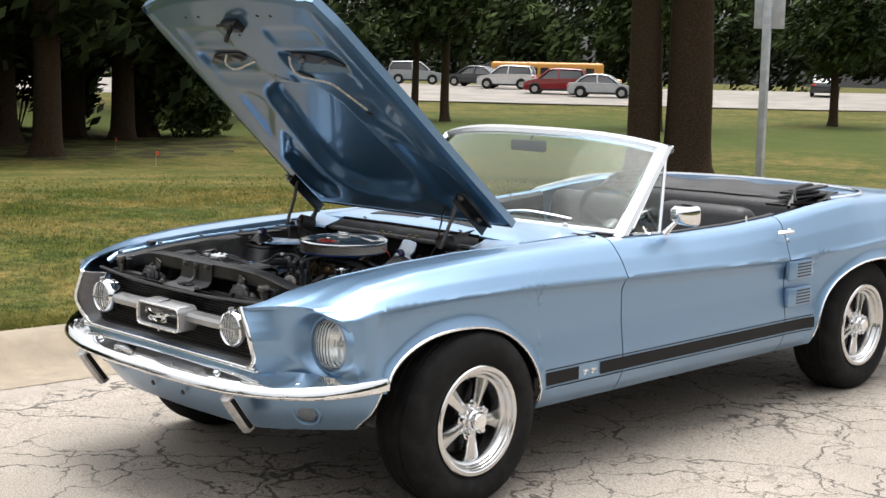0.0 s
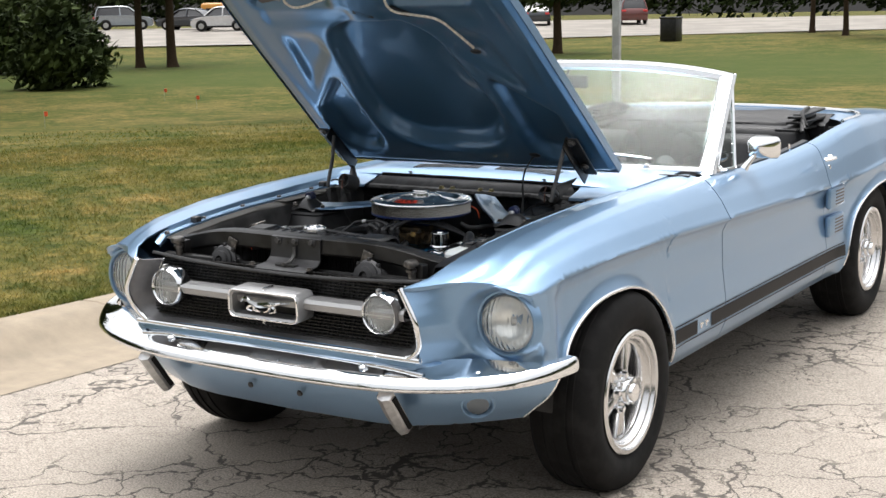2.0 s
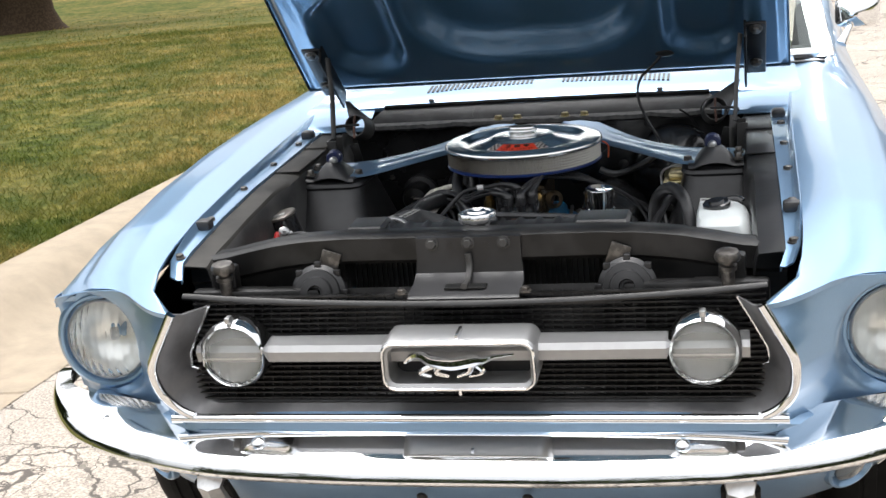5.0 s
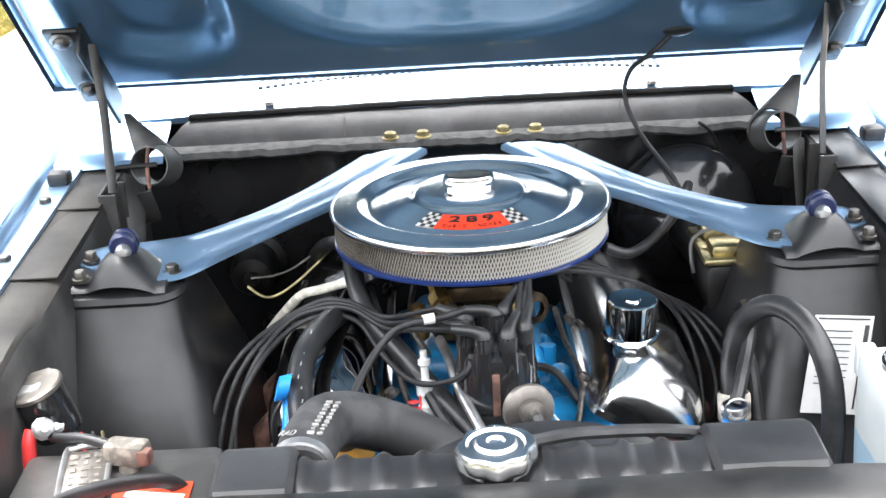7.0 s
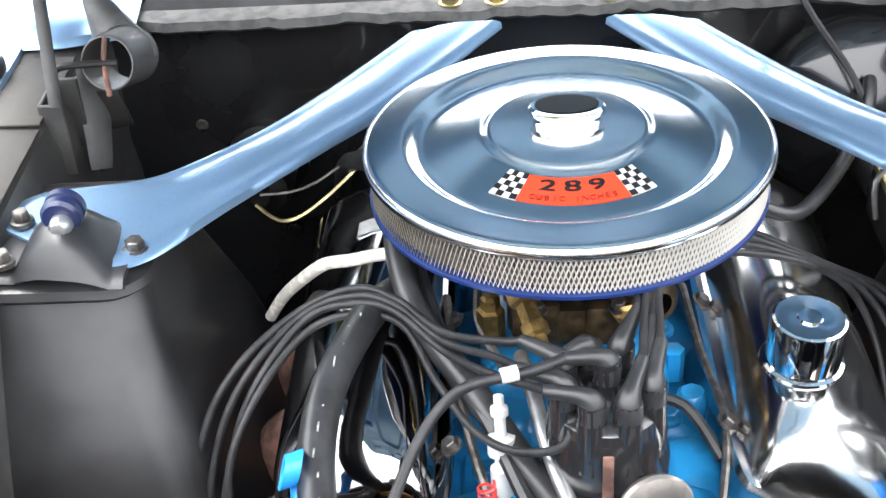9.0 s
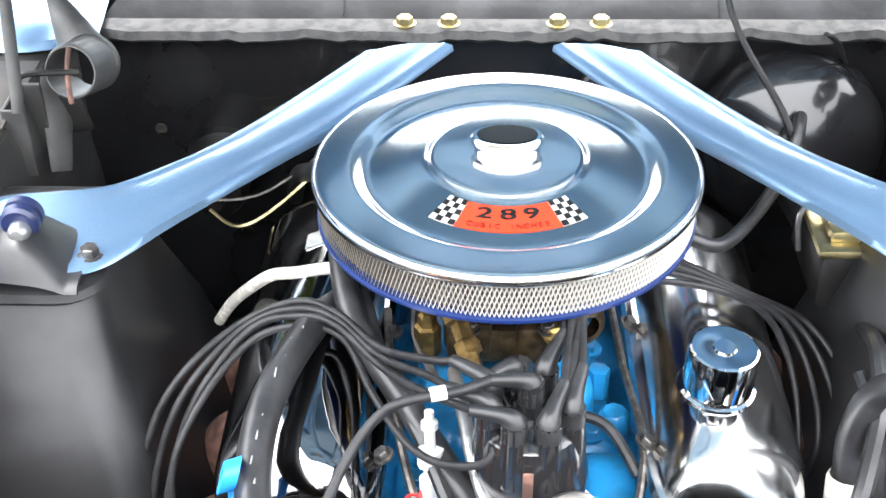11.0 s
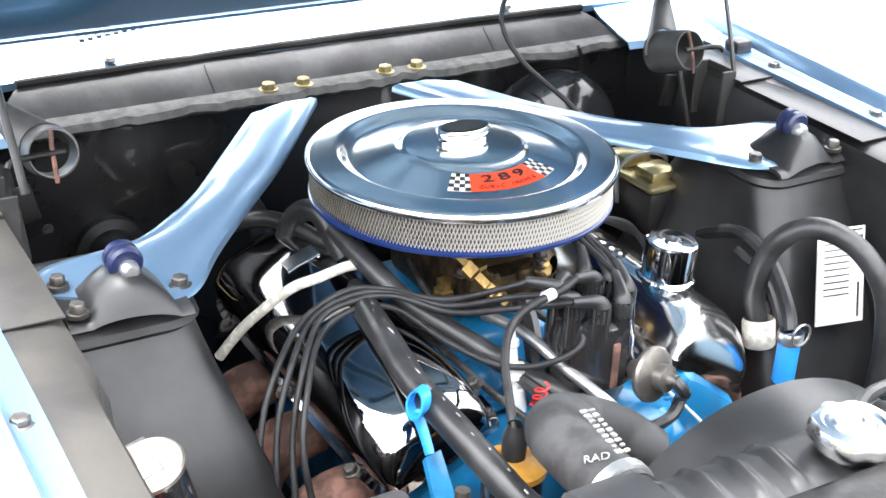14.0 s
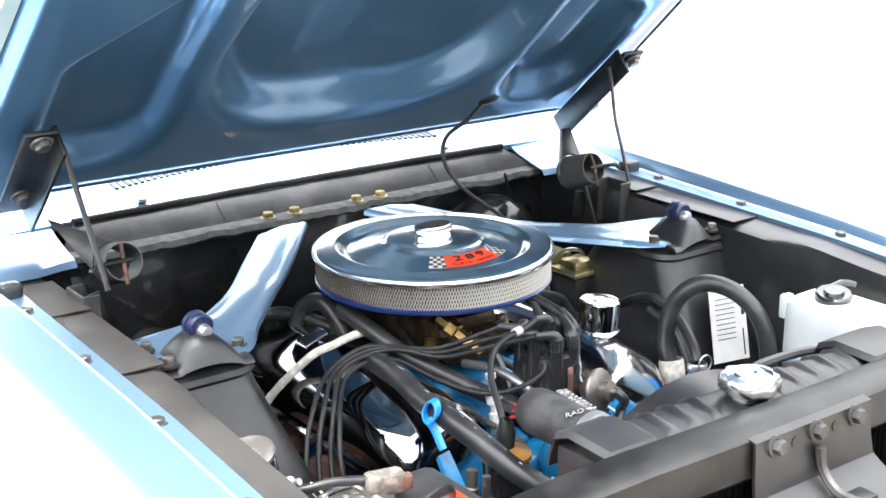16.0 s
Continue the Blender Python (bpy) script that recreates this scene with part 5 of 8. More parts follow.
for s in (1, -1):
    wheel(s * 0.715, 0.03, s, 0.97)
    wheel(s * 0.705, WB, s)
    for y, hh in ((-0.02, 0.39), (WB, 0.50)):
        bm = bmesh.new()
        rows = []
        for k in range(17):
            a = math.pi * k / 16
            rows.append([(s * 0.50, y + hh * math.cos(a), 0.36 + 0.32 * math.sin(a)), (s * 0.775, y + hh * math.cos(a), 0.36 + 0.30 * math.sin(a))])
        grid(bm, rows)
        bmesh.ops.contextual_create(bm, geom=[e for e in bm.edges if e.is_boundary and all(abs(v.co.x) < 0.51 for v in e.verts)])
        part("wheel_house", bm, BLACK, car, smooth=False)

# ---- engine bay ----
# inner aprons, firewall, cowl lip
for s in (1, -1):
    bm = bmesh.new()
    rows = []
    for y in np.linspace(-0.56, 0.44, 30):
        x, z = lerp(INNER, y)
        w = 0.006 * noise.noise(Vector((s, y * 9, 0)))
        low = min(lerp(GUTTER, y)[0], z - 0.008)
        e = min(0.534, x - 0.02)
        wall = 0.468 + 0.03 * smooth(-0.12, -0.2, y)
        rows.append([(s * (e + 0.004), y, low - 0.003), (s * (e - 0.01), y, low - 0.003 + w * 0.3), (s * (e - 0.046), y, low - 0.006 + w * 0.5), (s * min(wall + 0.008, e - 0.05), y, low - 0.012), (s * min(wall, e - 0.055), y, low - 0.035), (s * min(wall - 0.003, e - 0.055), y, 0.66), (s * 0.45, y, 0.45), (s * 0.42, y, 0.30)])
    grid(bm, rows, flip=s < 0)
    for f in bm.faces:
        c = f.calc_center_median()
        f.material_index = 1 if c.z > lerp(GUTTER, c.y)[0] - 0.018 else 0
    apron = part("inner_apron", bm, [DUST, FLANGEDUST] if s < 0 else [APRON, APRON], car, "dusty black inner fender apron", thick=0.003)
    for y, z in ((-0.33, 0.70), (-0.14, 0.745), (-0.24, 0.62), (0.30, 0.74)):
        bm = bmesh.new()
        bolt(bm, (s * (0.464 + 0.03 * smooth(-0.12, -0.2, y)), y, z), (-s, 0, 0), 0.009, 0.008)
        part("apron_bolt", bm, BLACK, apron)
    for y, long in ((0.262, 0.135), (0.085, 0.215)):
        # overlapping flange plates, a hair proud of the strip
        bm = bmesh.new()
        z = lerp(GUTTER, y)[0]
        box(bm, (s * 0.504, y, z - 0.0033), (0.056, long, 0.0026), 0.001, Matrix.Rotation(radians(0.7), 4, "X"))
        part("apron_flange", bm, FLANGEDUST if s < 0 else APRON, apron, "dusty grey flange plate")
    bm = bmesh.new()
    rows = []
    for x in np.linspace(0.425, 0.600, 9):
        k = smooth(0.43, 0.50, x)
        rows.append([(s * x, 0.338 + 0.03 * (1 - k), 0.842 + 0.006 * k), (s * x, 0.345 + 0.03 * (1 - k), 0.851 + 0.004 * k), (s * x, 0.40, 0.857 + 0.006 * k), (s * x, 0.44, 0.868 + 0.004 * k), (s * x, 0.475, 0.884)])
    grid(bm, rows, flip=s < 0)
    part("cowl_corner", bm, PAINT, car, "blue body corner between cowl and fender", thick=0.003)
    # suspension tower
    bm = bmesh.new()
    rows = []
    for z, x0, x1, y0, y1 in ((0.806, 0.372, 0.470, 0.018, 0.12), (0.8035, 0.354, 0.486, 0.000, 0.15), (0.799, 0.344, 0.494, -0.010, 0.16), (0.792, 0.342, 0.496, -0.0125, 0.165), (0.786, 0.3465, 0.494, -0.0075, 0.167), (0.775, 0.3445, 0.496, -0.013, 0.172), (0.74, 0.335, 0.50, -0.035, 0.19), (0.65, 0.305, 0.50, -0.085, 0.22), (0.50, 0.27, 0.50, -0.16, 0.26), (0.30, 0.25, 0.50, -0.20, 0.30)):
        r = 0.036 if z < 0.80 else 0.03
        row = []
        for cx, cy, a0 in ((x1 - r, y1 - r, 0), (x0 + r, y1 - r, 90), (x0 + r, y0 + r, 180), (x1 - r, y0 + r, 270)):
            for k in range(6):
                a = radians(a0 + 18 * k)
                row.append((s * (cx + r * math.cos(a)), cy + r * math.sin(a), z))
        rows.append(row)
    vs = grid(bm, rows, close_v=True)
    bm.faces.new(vs[0])
    tower = part("suspension_tower", bm, APRON, car, "black pressed-steel suspension tower")
    # saddle cap with bushing and bolts on the tower
    bm = bmesh.new()
    rows = []
    for x in np.linspace(0.358, 0.470, 29):
        arch = 0.035 * max(0.0, math.cos(math.pi / 2 * min(1, abs(x - 0.410) / 0.040))) ** 0.85
        cut = 0.012 * smooth(0.40, 0.46, x)
        rows.append([(s * x, -0.018 + cut, 0.806 + arch * 0.28), (s * x, -0.014 + cut, 0.811 + arch * 0.34), (s * x, -0.005 + cut, 0.813 + arch * 0.72), (s * x, 0.006 + cut * 0.5, 0.813 + arch * 0.95), (s * x, 0.020, 0.813 + arch), (s * x, 0.038, 0.813 + arch), (s * x, 0.054, 0.812 + arch * 0.8), (s * x, 0.070, 0.810 + arch * 0.25), (s * x, 0.078, 0.806)])
    grid(bm, rows, flip=s < 0)
    cap = part("tower_cap", bm, APRON, tower, "black saddle-shaped shock mount", thick=0.005, angle=50)
    bm = bmesh.new()
    lathe(bm, [(0, -0.006), (0.022, -0.006), (0.026, 0.0), (0.026, 0.012), (0.020, 0.015), (0.020, 0.018), (0.026, 0.021), (0.026, 0.034), (0.022, 0.04), (0, 0.04)], aim((s * 0.408, 0.020, 0.851), (0, 1, 0.05)) @ Matrix.Diagonal((0.64, 0.64, 0.52, 1)), 24)
    part("bushing", bm, NAVY, cap, "dark blue bushing")
    bm = bmesh.new()
    lathe(bm, [(0, 0.018), (0.009, 0.017), (0.014, 0.012), (0.0155, 0.0), (0.0155, -0.02), (0, -0.02)], aim((s * 0.407, 0.016, 0.847), (0, -1, 0.1)) @ Matrix.Scale(0.62, 4), 16)
    part("bushing_bolt", bm, SATIN, cap)
    for x, y in ((0.459, 0.006), (0.460, 0.066)):
        bm = bmesh.new()
        bolt(bm, (s * x, y, 0.817), r=0.0075, h=0.013)
        part("cap_nut", bm, BOLT, cap)
    # strut brace from tower to cowl: two edge lines, flared round the mount
    rear = curve([(0.143, 0.362, 0.836), (0.210, 0.289, 0.821), (0.269, 0.214, 0.817), (0.315, 0.168, 0.816), (0.360, 0.134, 0.815), (0.414, 0.121, 0.815), (0.455, 0.116, 0.814), (0.478, 0.095, 0.813), (0.482, 0.065, 0.812)], 6)
    front = curve([(0.054, 0.375, 0.839), (0.114, 0.303, 0.826), (0.167, 0.241, 0.817), (0.214, 0.187, 0.815), (0.261, 0.132, 0.813), (0.303, 0.079, 0.812), (0.338, 0.026, 0.811), (0.362, 0.004, 0.810), (0.392, 0.006, 0.810)], 6)
    bm = bmesh.new()
    rows = []
    for i, (a, b) in enumerate(zip(rear, front)):
        t = i / (len(rear) - 1)
        lip, rib = 0.006 * smooth(0.95, 0.6, t), 0.003 * smooth(0.9, 0.55, t) + 0.001
        rows.append([a.lerp(b, u) + Vector((0, 0, h)) for u, h in ((0, -lip), (0.01, 0), (0.09, 0.0016), (0.14, 0.0006), (0.3, rib * 0.7), (0.5, rib), (0.7, rib * 0.7), (0.86, 0.0006), (0.91, 0.0016), (0.99, 0), (1, -lip))])
    if s < 0:
        rows = [[Vector((-q.x, q.y, q.z)) for q in r] for r in rows]
    grid(bm, rows, flip=s < 0)
    brace = part("strut_brace", bm, PAINT, car, "light blue pressed-steel strut brace", thick=0.003, angle=60)
    bm = bmesh.new()
    bolt(bm, (s * 0.356, 0.028, 0.811), r=0.0085, h=0.012)
    part("brace_nut", bm, BOLT, brace)
    bm = bmesh.new()
    lathe(bm, [(0, 0.0012), (0.0038, 0.001), (0.0042, 0)], aim((s * 0.179, 0.278, 0.8232), (0, -0.15, 1)), 10)
    part("brace_hole", bm, INK, brace)

bm = bmesh.new()
rows = []
for x in np.linspace(-0.49, 0.49, 50):
    w = 0.004 * noise.noise(Vector((x * 14, 2, 0)))
    rows.append([(x, 0.435, 0.30), (x, 0.425 + w, 0.55), (x, 0.43, 0.66 + w), (x, 0.418, 0.70), (x, 0.43, 0.80), (x, 0.425, 0.836)])
grid(bm, rows, flip=True)
firewall = part("firewall", bm, FIREWALL, car, "gloss black firewall", thick=0.004)
bm = bmesh.new()
rows = []
for x in np.linspace(-0.440, 0.440, 160):
    w = 0.0030 * noise.noise(Vector((x * 17, 5, 1))) + 0.0022 * noise.noise(Vector((x * 60, 5, 1)))
    edge = 0.012 * smooth(0.40, 0.440, abs(x))
    rows.append([(x, 0.390 + w + edge, 0.838 + w * 0.8), (x, 0.3845 + w * 1.5 + edge, 0.8415 + w), (x, 0.388 + w + edge, 0.8465 + w), (x, 0.395 + edge, 0.8475 + w * 0.4), (x, 0.412 + edge * 0.5, 0.8485)])
grid(bm, rows, flip=True)
part("cowl_seam", bm, SEAL, firewall, "wavy grey sealed seam", thick=0.003)
bm = bmesh.new()
rows = []
for v in np.linspace(0, 1, 9):
    # sloping panel, narrower at its top
    half = 0.432 - 0.038 * v
    rows.append([(half * u, 0.410 + 0.042 * v + 0.010 * (1 - u * u) * v, 0.848 + 0.032 * v + 0.004 * math.sin(math.pi * v) + 0.001 * noise.noise(Vector((u * 6, v * 2, 3)))) for u in np.linspace(-1, 1, 61)])
grid(bm, rows, flip=True)
panel = part("cowl_channel", bm, CHANNEL, firewall, "dark grey sloping cowl panel", thick=0.003)
bm = bmesh.new()
tube(bm, [(0.396 * u, 0.451 + 0.010 * (1 - u * u) + 0.001 * noise.noise(Vector((u * 9, 1, 3))), 0.8835 + 0.001 * noise.noise(Vector((u * 8, 5, 3)))) for u in np.linspace(-1, 1, 31)], 0.0055, 8, 2)
part("cowl_rubber", bm, RUBBER, panel, "black rubber weatherstrip along the top")
for x in (-0.17, 0.23):
    bm = bmesh.new()
    box(bm, (x, 0.430, 0.8655), (0.0016, 0.040, 0.001), 0, Matrix.Rotation(radians(38), 4, "X"))
    part("panel_lap", bm, INK, panel, smooth=False)
for x in (-0.104, -0.057, 0.058, 0.104):
    bm = bmesh.new()
    bolt(bm, (x, 0.403, 0.848), r=0.0092, h=0.011)
    part("gold_bolt", bm, GOLD, firewall, "gold zinc-plated bolt")
for x, z in ((-0.16, 0.60), (-0.19, 0.66), (-0.30, 0.57), (-0.09, 0.66), (0.12, 0.66), (0.2, 0.58)):
    bm = bmesh.new()
    bolt(bm, (x, 0.424, z), (0, -1, 0), 0.008, 0.008)
    part("firewall_bolt", bm, BLACK, firewall)
# blower motor with yellow wire
bm = bmesh.new()
lathe(bm, [(0.062, 0), (0.062, 0.02), (0.046, 0.024), (0.046, 0.07), (0.038, 0.082), (0.015, 0.086), (0.014, 0.10), (0, 0.10)], aim((-0.315, 0.42, 0.672), (0.02, -1, 0.02)) @ Matrix.Diagonal((0.72, 0.72, 1, 1)), 28)
blower = part("blower_motor", bm, BLACK, car, "black round heater blower motor")
bm = bmesh.new()
tube(bm, [(-0.318, 0.318, 0.668), (-0.285, 0.305, 0.655), (-0.235, 0.32, 0.68), (-0.145, 0.36, 0.755)], 0.0022, 5)
part("yellow_wire", bm, GOLD, blower)
bm = bmesh.new()
tube(bm, [(-0.312, 0.318, 0.68), (-0.25, 0.325, 0.69), (-0.145, 0.36, 0.760)], 0.0018, 5)
part("loose_wire", bm, BOLT, blower)
bm = bmesh.new()
tube(bm, [(-0.143, 0.375, 0.775), (-0.142, 0.36, 0.73), (-0.135, 0.34, 0.66)], 0.002, 5)
lathe(bm, [(0.007, 0), (0.007, 0.025), (0.003, 0.03)], aim((-0.145, 0.38, 0.772), (0, -0.2, 1)), 10)
part("loose_wire", bm, BOLT, blower)

# radiator support, core, tank and cap
BAR = [(0, 0.829), (0.22, 0.829), (0.30, 0.825), (0.36, 0.817), (0.42, 0.804), (0.47, 0.792), (0.535, 0.786)]
bm = bmesh.new()
rows = []
for x in np.linspace(-0.535, 0.535, 45):
    a = abs(x) / 0.535
    y, z = -0.555 + 0.035 * a**2.6, lerp(BAR, abs(x))[0]
    rows.append([(x, y + 0.052, z - 0.03), (x, y + 0.052, z - 0.002), (x, y + 0.046, z + 0.002), (x, y + 0.004, z + 0.002), (x, y - 0.004, z - 0.003), (x, y - 0.006, z - 0.042), (x, y + 0.002, z - 0.05)])
grid(bm, rows, flip=True)
support = part("radiator_support", bm, BLACK, car, "black radiator support crossbar", thick=0.004)
for s in (1, -1):
    bm = bmesh.new()
    rows = []
    for x in np.linspace(0.23, 0.535, 10):
        a = x / 0.535
        y, z = -0.555 + 0.035 * a**2.6, lerp(BAR, abs(x))[0]
        rows.append([(s * x, y, z - 0.04), (s * x, y + 0.01, z - 0.1), (s * x, -0.53, 0.60), (s * x, -0.53, 0.36)])
    grid(bm, rows, flip=s > 0)
    part("support_panel", bm, BLACK, support, thick=0.004)
bm = bmesh.new()
box(bm, (0.02, -0.475, 0.58), (0.50, 0.04, 0.42))
core = part("radiator", bm, BLACK, car, "black radiator with ribbed top tank", smooth=False)
bm = bmesh.new()
for k in range(52):
    box(bm, (-0.225 + 0.0096 * k, -0.498, 0.58), (0.0025, 0.008, 0.42))
part("radiator_fin", bm, APRON, core, smooth=False)["kind"] = "stuff"
bm = bmesh.new()
rows = []
for x in np.linspace(-0.225, 0.265, 150):
    rib = 0.0055 * max(0, math.sin(x * 2 * math.pi / 0.034)) ** 2 if -0.165 < x < -0.04 or 0.04 < x < 0.18 else 0
    e = 0.012 * smooth(0.228, 0.245, abs(x - 0.02))
    rows.append([(x, -0.502, 0.78), (x, -0.502, 0.806 - e), (x, -0.496, 0.815 - e), (x, -0.480, 0.820 + rib * 0.4 - e), (x, -0.452, 0.822 + rib - e), (x, -0.434, 0.814 + rib - e), (x, -0.426, 0.798 + rib - e), (x, -0.424, 0.76)])
grid(bm, rows, flip=True)
part("top_tank", bm, APRON, core, "ribbed black top tank", thick=0.003)
for s in (1, -1):
    bm = bmesh.new()
    box(bm, (0.020 + s * 0.234, -0.463, 0.788), (0.03, 0.085, 0.05), 0.006)
    part("tank_end", bm, APRON, core)
    bm = bmesh.new()
    rows = []
    for k, x in enumerate((0.168, 0.172, 0.19, 0.21, 0.228, 0.232) if s < 0 else (0.180, 0.184, 0.21, 0.24, 0.267, 0.271)):
        e = 0.006 if k in (0, 5) else 0.0
        rows.append([(s * x, -0.508, 0.800), (s * x, -0.508, 0.824 - e), (s * x, -0.502, 0.831 - e), (s * x, -0.445, 0.833 - e), (s * x, -0.424, 0.824 - e), (s * x, -0.415, 0.800 - e), (s * x, -0.414, 0.785)])
    grid(bm, rows, flip=s > 0)
    part("tank_strap", bm, APRON, core, "folded black strap over the tank's end", thick=0.003)
bm = bmesh.new()
cm = aim((0.002, -0.474, 0.822), (0, 0, 1)) @ Matrix.Scale(0.88, 4)
rows = []
for k in range(80):
    a = 2 * math.pi * k / 80
    lobe = 1 + 0.05 * math.cos(8 * a) + 0.13 * max(0, math.cos(2 * (a - 0.4))) ** 8
    rows.append([cm @ Vector((r * (lobe if r > 0.03 else 1) * math.cos(a), r * (lobe if r > 0.03 else 1) * math.sin(a), h)) for r, h in ((0.026, 0), (0.026, 0.010), (0.0345, 0.009), (0.037, 0.013), (0.037, 0.024), (0.034, 0.029), (0.0285, 0.030), (0.026, 0.0275), (0.021, 0.0285), (0.018, 0.032), (0.009, 0.0325), (0.007, 0.030), (0.002, 0.030))])
vs = grid(bm, rows, close_u=True)
bm.faces.new([r[-1] for r in vs])
part("radiator_cap", bm, BRIGHT, core, "bright scalloped radiator cap")
bm = bmesh.new()
tube(bm, [(0.03, -0.452, 0.834), (0.08, -0.424, 0.824), (0.17, -0.414, 0.815), (0.25, -0.405, 0.79)], 0.006, 8)
part("overflow_hose", bm, HOSE, core)
bm = bmesh.new()
lathe(bm, [(0.195, 0.06), (0.205, 0.0), (0.213, -0.002), (0.217, 0.0), (0.213, 0.065)], aim((0.05, -0.34, 0.575), (0, -1, 0)), 56)
part("fan_shroud", bm, APRON, core, "black round fan shroud")
bm = bmesh.new()
for k in range(5):
    t_ = bmesh.new()
    box(t_, (0.11, 0, 0), (0.17, 0.065, 0.003), 0.001, Matrix.Rotation(radians(28), 4, "X"))
    t_.transform(aim((0.02, -0.345, 0.55), (0, -1, 0)) @ Matrix.Rotation(2 * math.pi * k / 5, 4, "Z"))
    join(bm, t_)
part("fan", bm, BOLT, core, "five-bladed cooling fan")

# latch plate, horns and rubber stops in front of the radiator
bm = bmesh.new()
rows = []
for x in np.linspace(-0.092, 0.092, 13):
    a = abs(x) / 0.092
    rows.append([(x, -0.552, 0.829), (x, -0.566, 0.826), (x, -0.568, 0.79), (x * 1.03, -0.572, 0.765), (x * 1.05, -0.59, 0.752), (x * 1.05, -0.640, 0.747), (x * 1.05, -0.646, 0.742)])
grid(bm, rows, flip=True)
latch = part("hood_latch_plate", bm, APRON, car, "black latch support plate with bolts and slots", thick=0.004)
for s in (1, -1):
    bm = bmesh.new()
    box(bm, (s * 0.020, -0.612, 0.7525), (0.032, 0.024, 0.004), 0.0015)
    part("latch_slot", bm, INK, latch)
    bm = bmesh.new()
    lathe(bm, [(0, 0.002), (0.006, 0.002), (0.006, 0)], aim((s * 0.032, -0.566, 0.812), (0, -1, 0.05)), 10)
    part("latch_hole", bm, INK, latch)
for x in (-0.063, 0, 0.063):
    bm = bmesh.new()
    bolt(bm, (x, -0.566, 0.816), (0, -1, 0.1), 0.0088, 0.012)
    part("latch_bolt", bm, DUST, latch)
bm = bmesh.new()
tube(bm, [(0.0, -0.574, 0.80), (0.002, -0.578, 0.775), (0.0, -0.60, 0.758), (0, -0.628, 0.757)], 0.006, 7)
part("latch_lever", bm, DUST, latch)
for s in (1, -1):
    bm = bmesh.new()
    bolt(bm, (s * 0.107, -0.640, 0.751), r=0.008, h=0.008)
    part("grille_bolt", bm, BOLT, latch)
    bm = bmesh.new()
    m = aim((s * 0.272, -0.585, 0.738), (0, -1, 0.25))
    lathe(bm, [(0.03, -0.02), (0.048, -0.01), (0.050, 0.0), (0.042, 0.006), (0.041, 0.012), (0.030, 0.014), (0.028, 0.020), (0.014, 0.022), (0.012, 0.014), (0, 0.014)], m, 28)
    for k in range(8):
        a = 2 * math.pi * k / 8
        box(bm, m @ Vector((0.049 * math.cos(a), 0.049 * math.sin(a), 0)), (0.012, 0.010, 0.012), 0.002)
    lathe(bm, [(0.02, -0.02), (0.026, -0.03), (0.03, -0.05), (0.045, -0.07), (0.047, -0.072)], aim((s * 0.272 + 0.03, -0.57, 0.715), (0.4, -1, -0.4)), 20)
    horn = part("horn", bm, APRON, car, "black round electric horn")
    bm = bmesh.new()
    box(bm, (s * 0.255, -0.562, 0.782), (0.035, 0.006, 0.05), 0.002, Matrix.Rotation(radians(20), 4, "Y"))
    part("horn_bracket", bm, BOLT, horn)
    bm = bmesh.new()
    m = aim((s * 0.438, -0.60, 0.742), (0, -0.1, 1))
    lathe(bm, [(0.011, 0), (0.011, 0.026), (0.015, 0.028), (0.015, 0.036), (0.010, 0.038), (0.010, 0.044), (0.021, 0.046), (0.022, 0.052), (0.018, 0.060), (0, 0.063)], m, 20)
    stop = part("hood_stop", bm, BOLT, car, "adjustable hood stop with rubber head")
    bm = bmesh.new()
    box(bm, (s * 0.445, -0.575, 0.765), (0.045, 0.03, 0.05), 0.006)
    box(bm, (s * 0.43, -0.57, 0.735), (0.10, 0.05, 0.012), 0.004)
    part("stop_bracket", bm, BLACK, stop)
    bm = bmesh.new()
    box(bm, (s * 0.385, -0.59, 0.725), (0.24, 0.03, 0.05), 0.008)
    part("headlamp_brace", bm, BLACK, car)

# ---- engine ----
bm = bmesh.new()
box(bm, (0, 0.06, 0.46), (0.30, 0.52, 0.24), 0.02)
block = part("engine_block", bm, ENGINE, car, "bright blue V8 engine block and intake manifold")
bm = bmesh.new()
box(bm, (0, 0.05, 0.60), (0.20, 0.44, 0.10), 0.02)
part("lifter_valley", bm, ENGINE, block)
for s in (1, -1):
    bm = bmesh.new()
    box(bm, (s * (0.155 if s > 0 else 0.138), 0.06, 0.605), (0.11 if s > 0 else 0.10, 0.42, 0.09), 0.02, Matrix.Rotation(radians(s * (38 if s > 0 else 28)), 4, "Y"))
    part("cylinder_head", bm, ENGINE, block)
    for y in (-0.12, -0.02, 0.12, 0.22):
        bm = bmesh.new()
        box(bm, (s * 0.075, y, 0.635), (0.10, 0.055, 0.055), 0.018, Matrix.Rotation(radians(s * 22), 4, "Y"), 3)
        part("intake_runner", bm, ENGINE, block)
for name, at, size, r, turn in (("intake_manifold", (0.0, 0.10, 0.665), (0.16, 0.22, 0.06), 0.02, 0), ("timing_cover", (0.0, -0.17, 0.60), (0.17, 0.06, 0.13), 0.02, 0), ("water_neck", (0.05, -0.14, 0.61), (0.08, 0.10, 0.05), 0.015, 20), ("coolant_passage", (0.09, -0.11, 0.625), (0.05, 0.14, 0.05), 0.012, 14)):
    bm = bmesh.new()
    box(bm, at, size, r, Matrix.Rotation(radians(turn), 4, "X"), 3)
    part(name, bm, ENGINE, block)
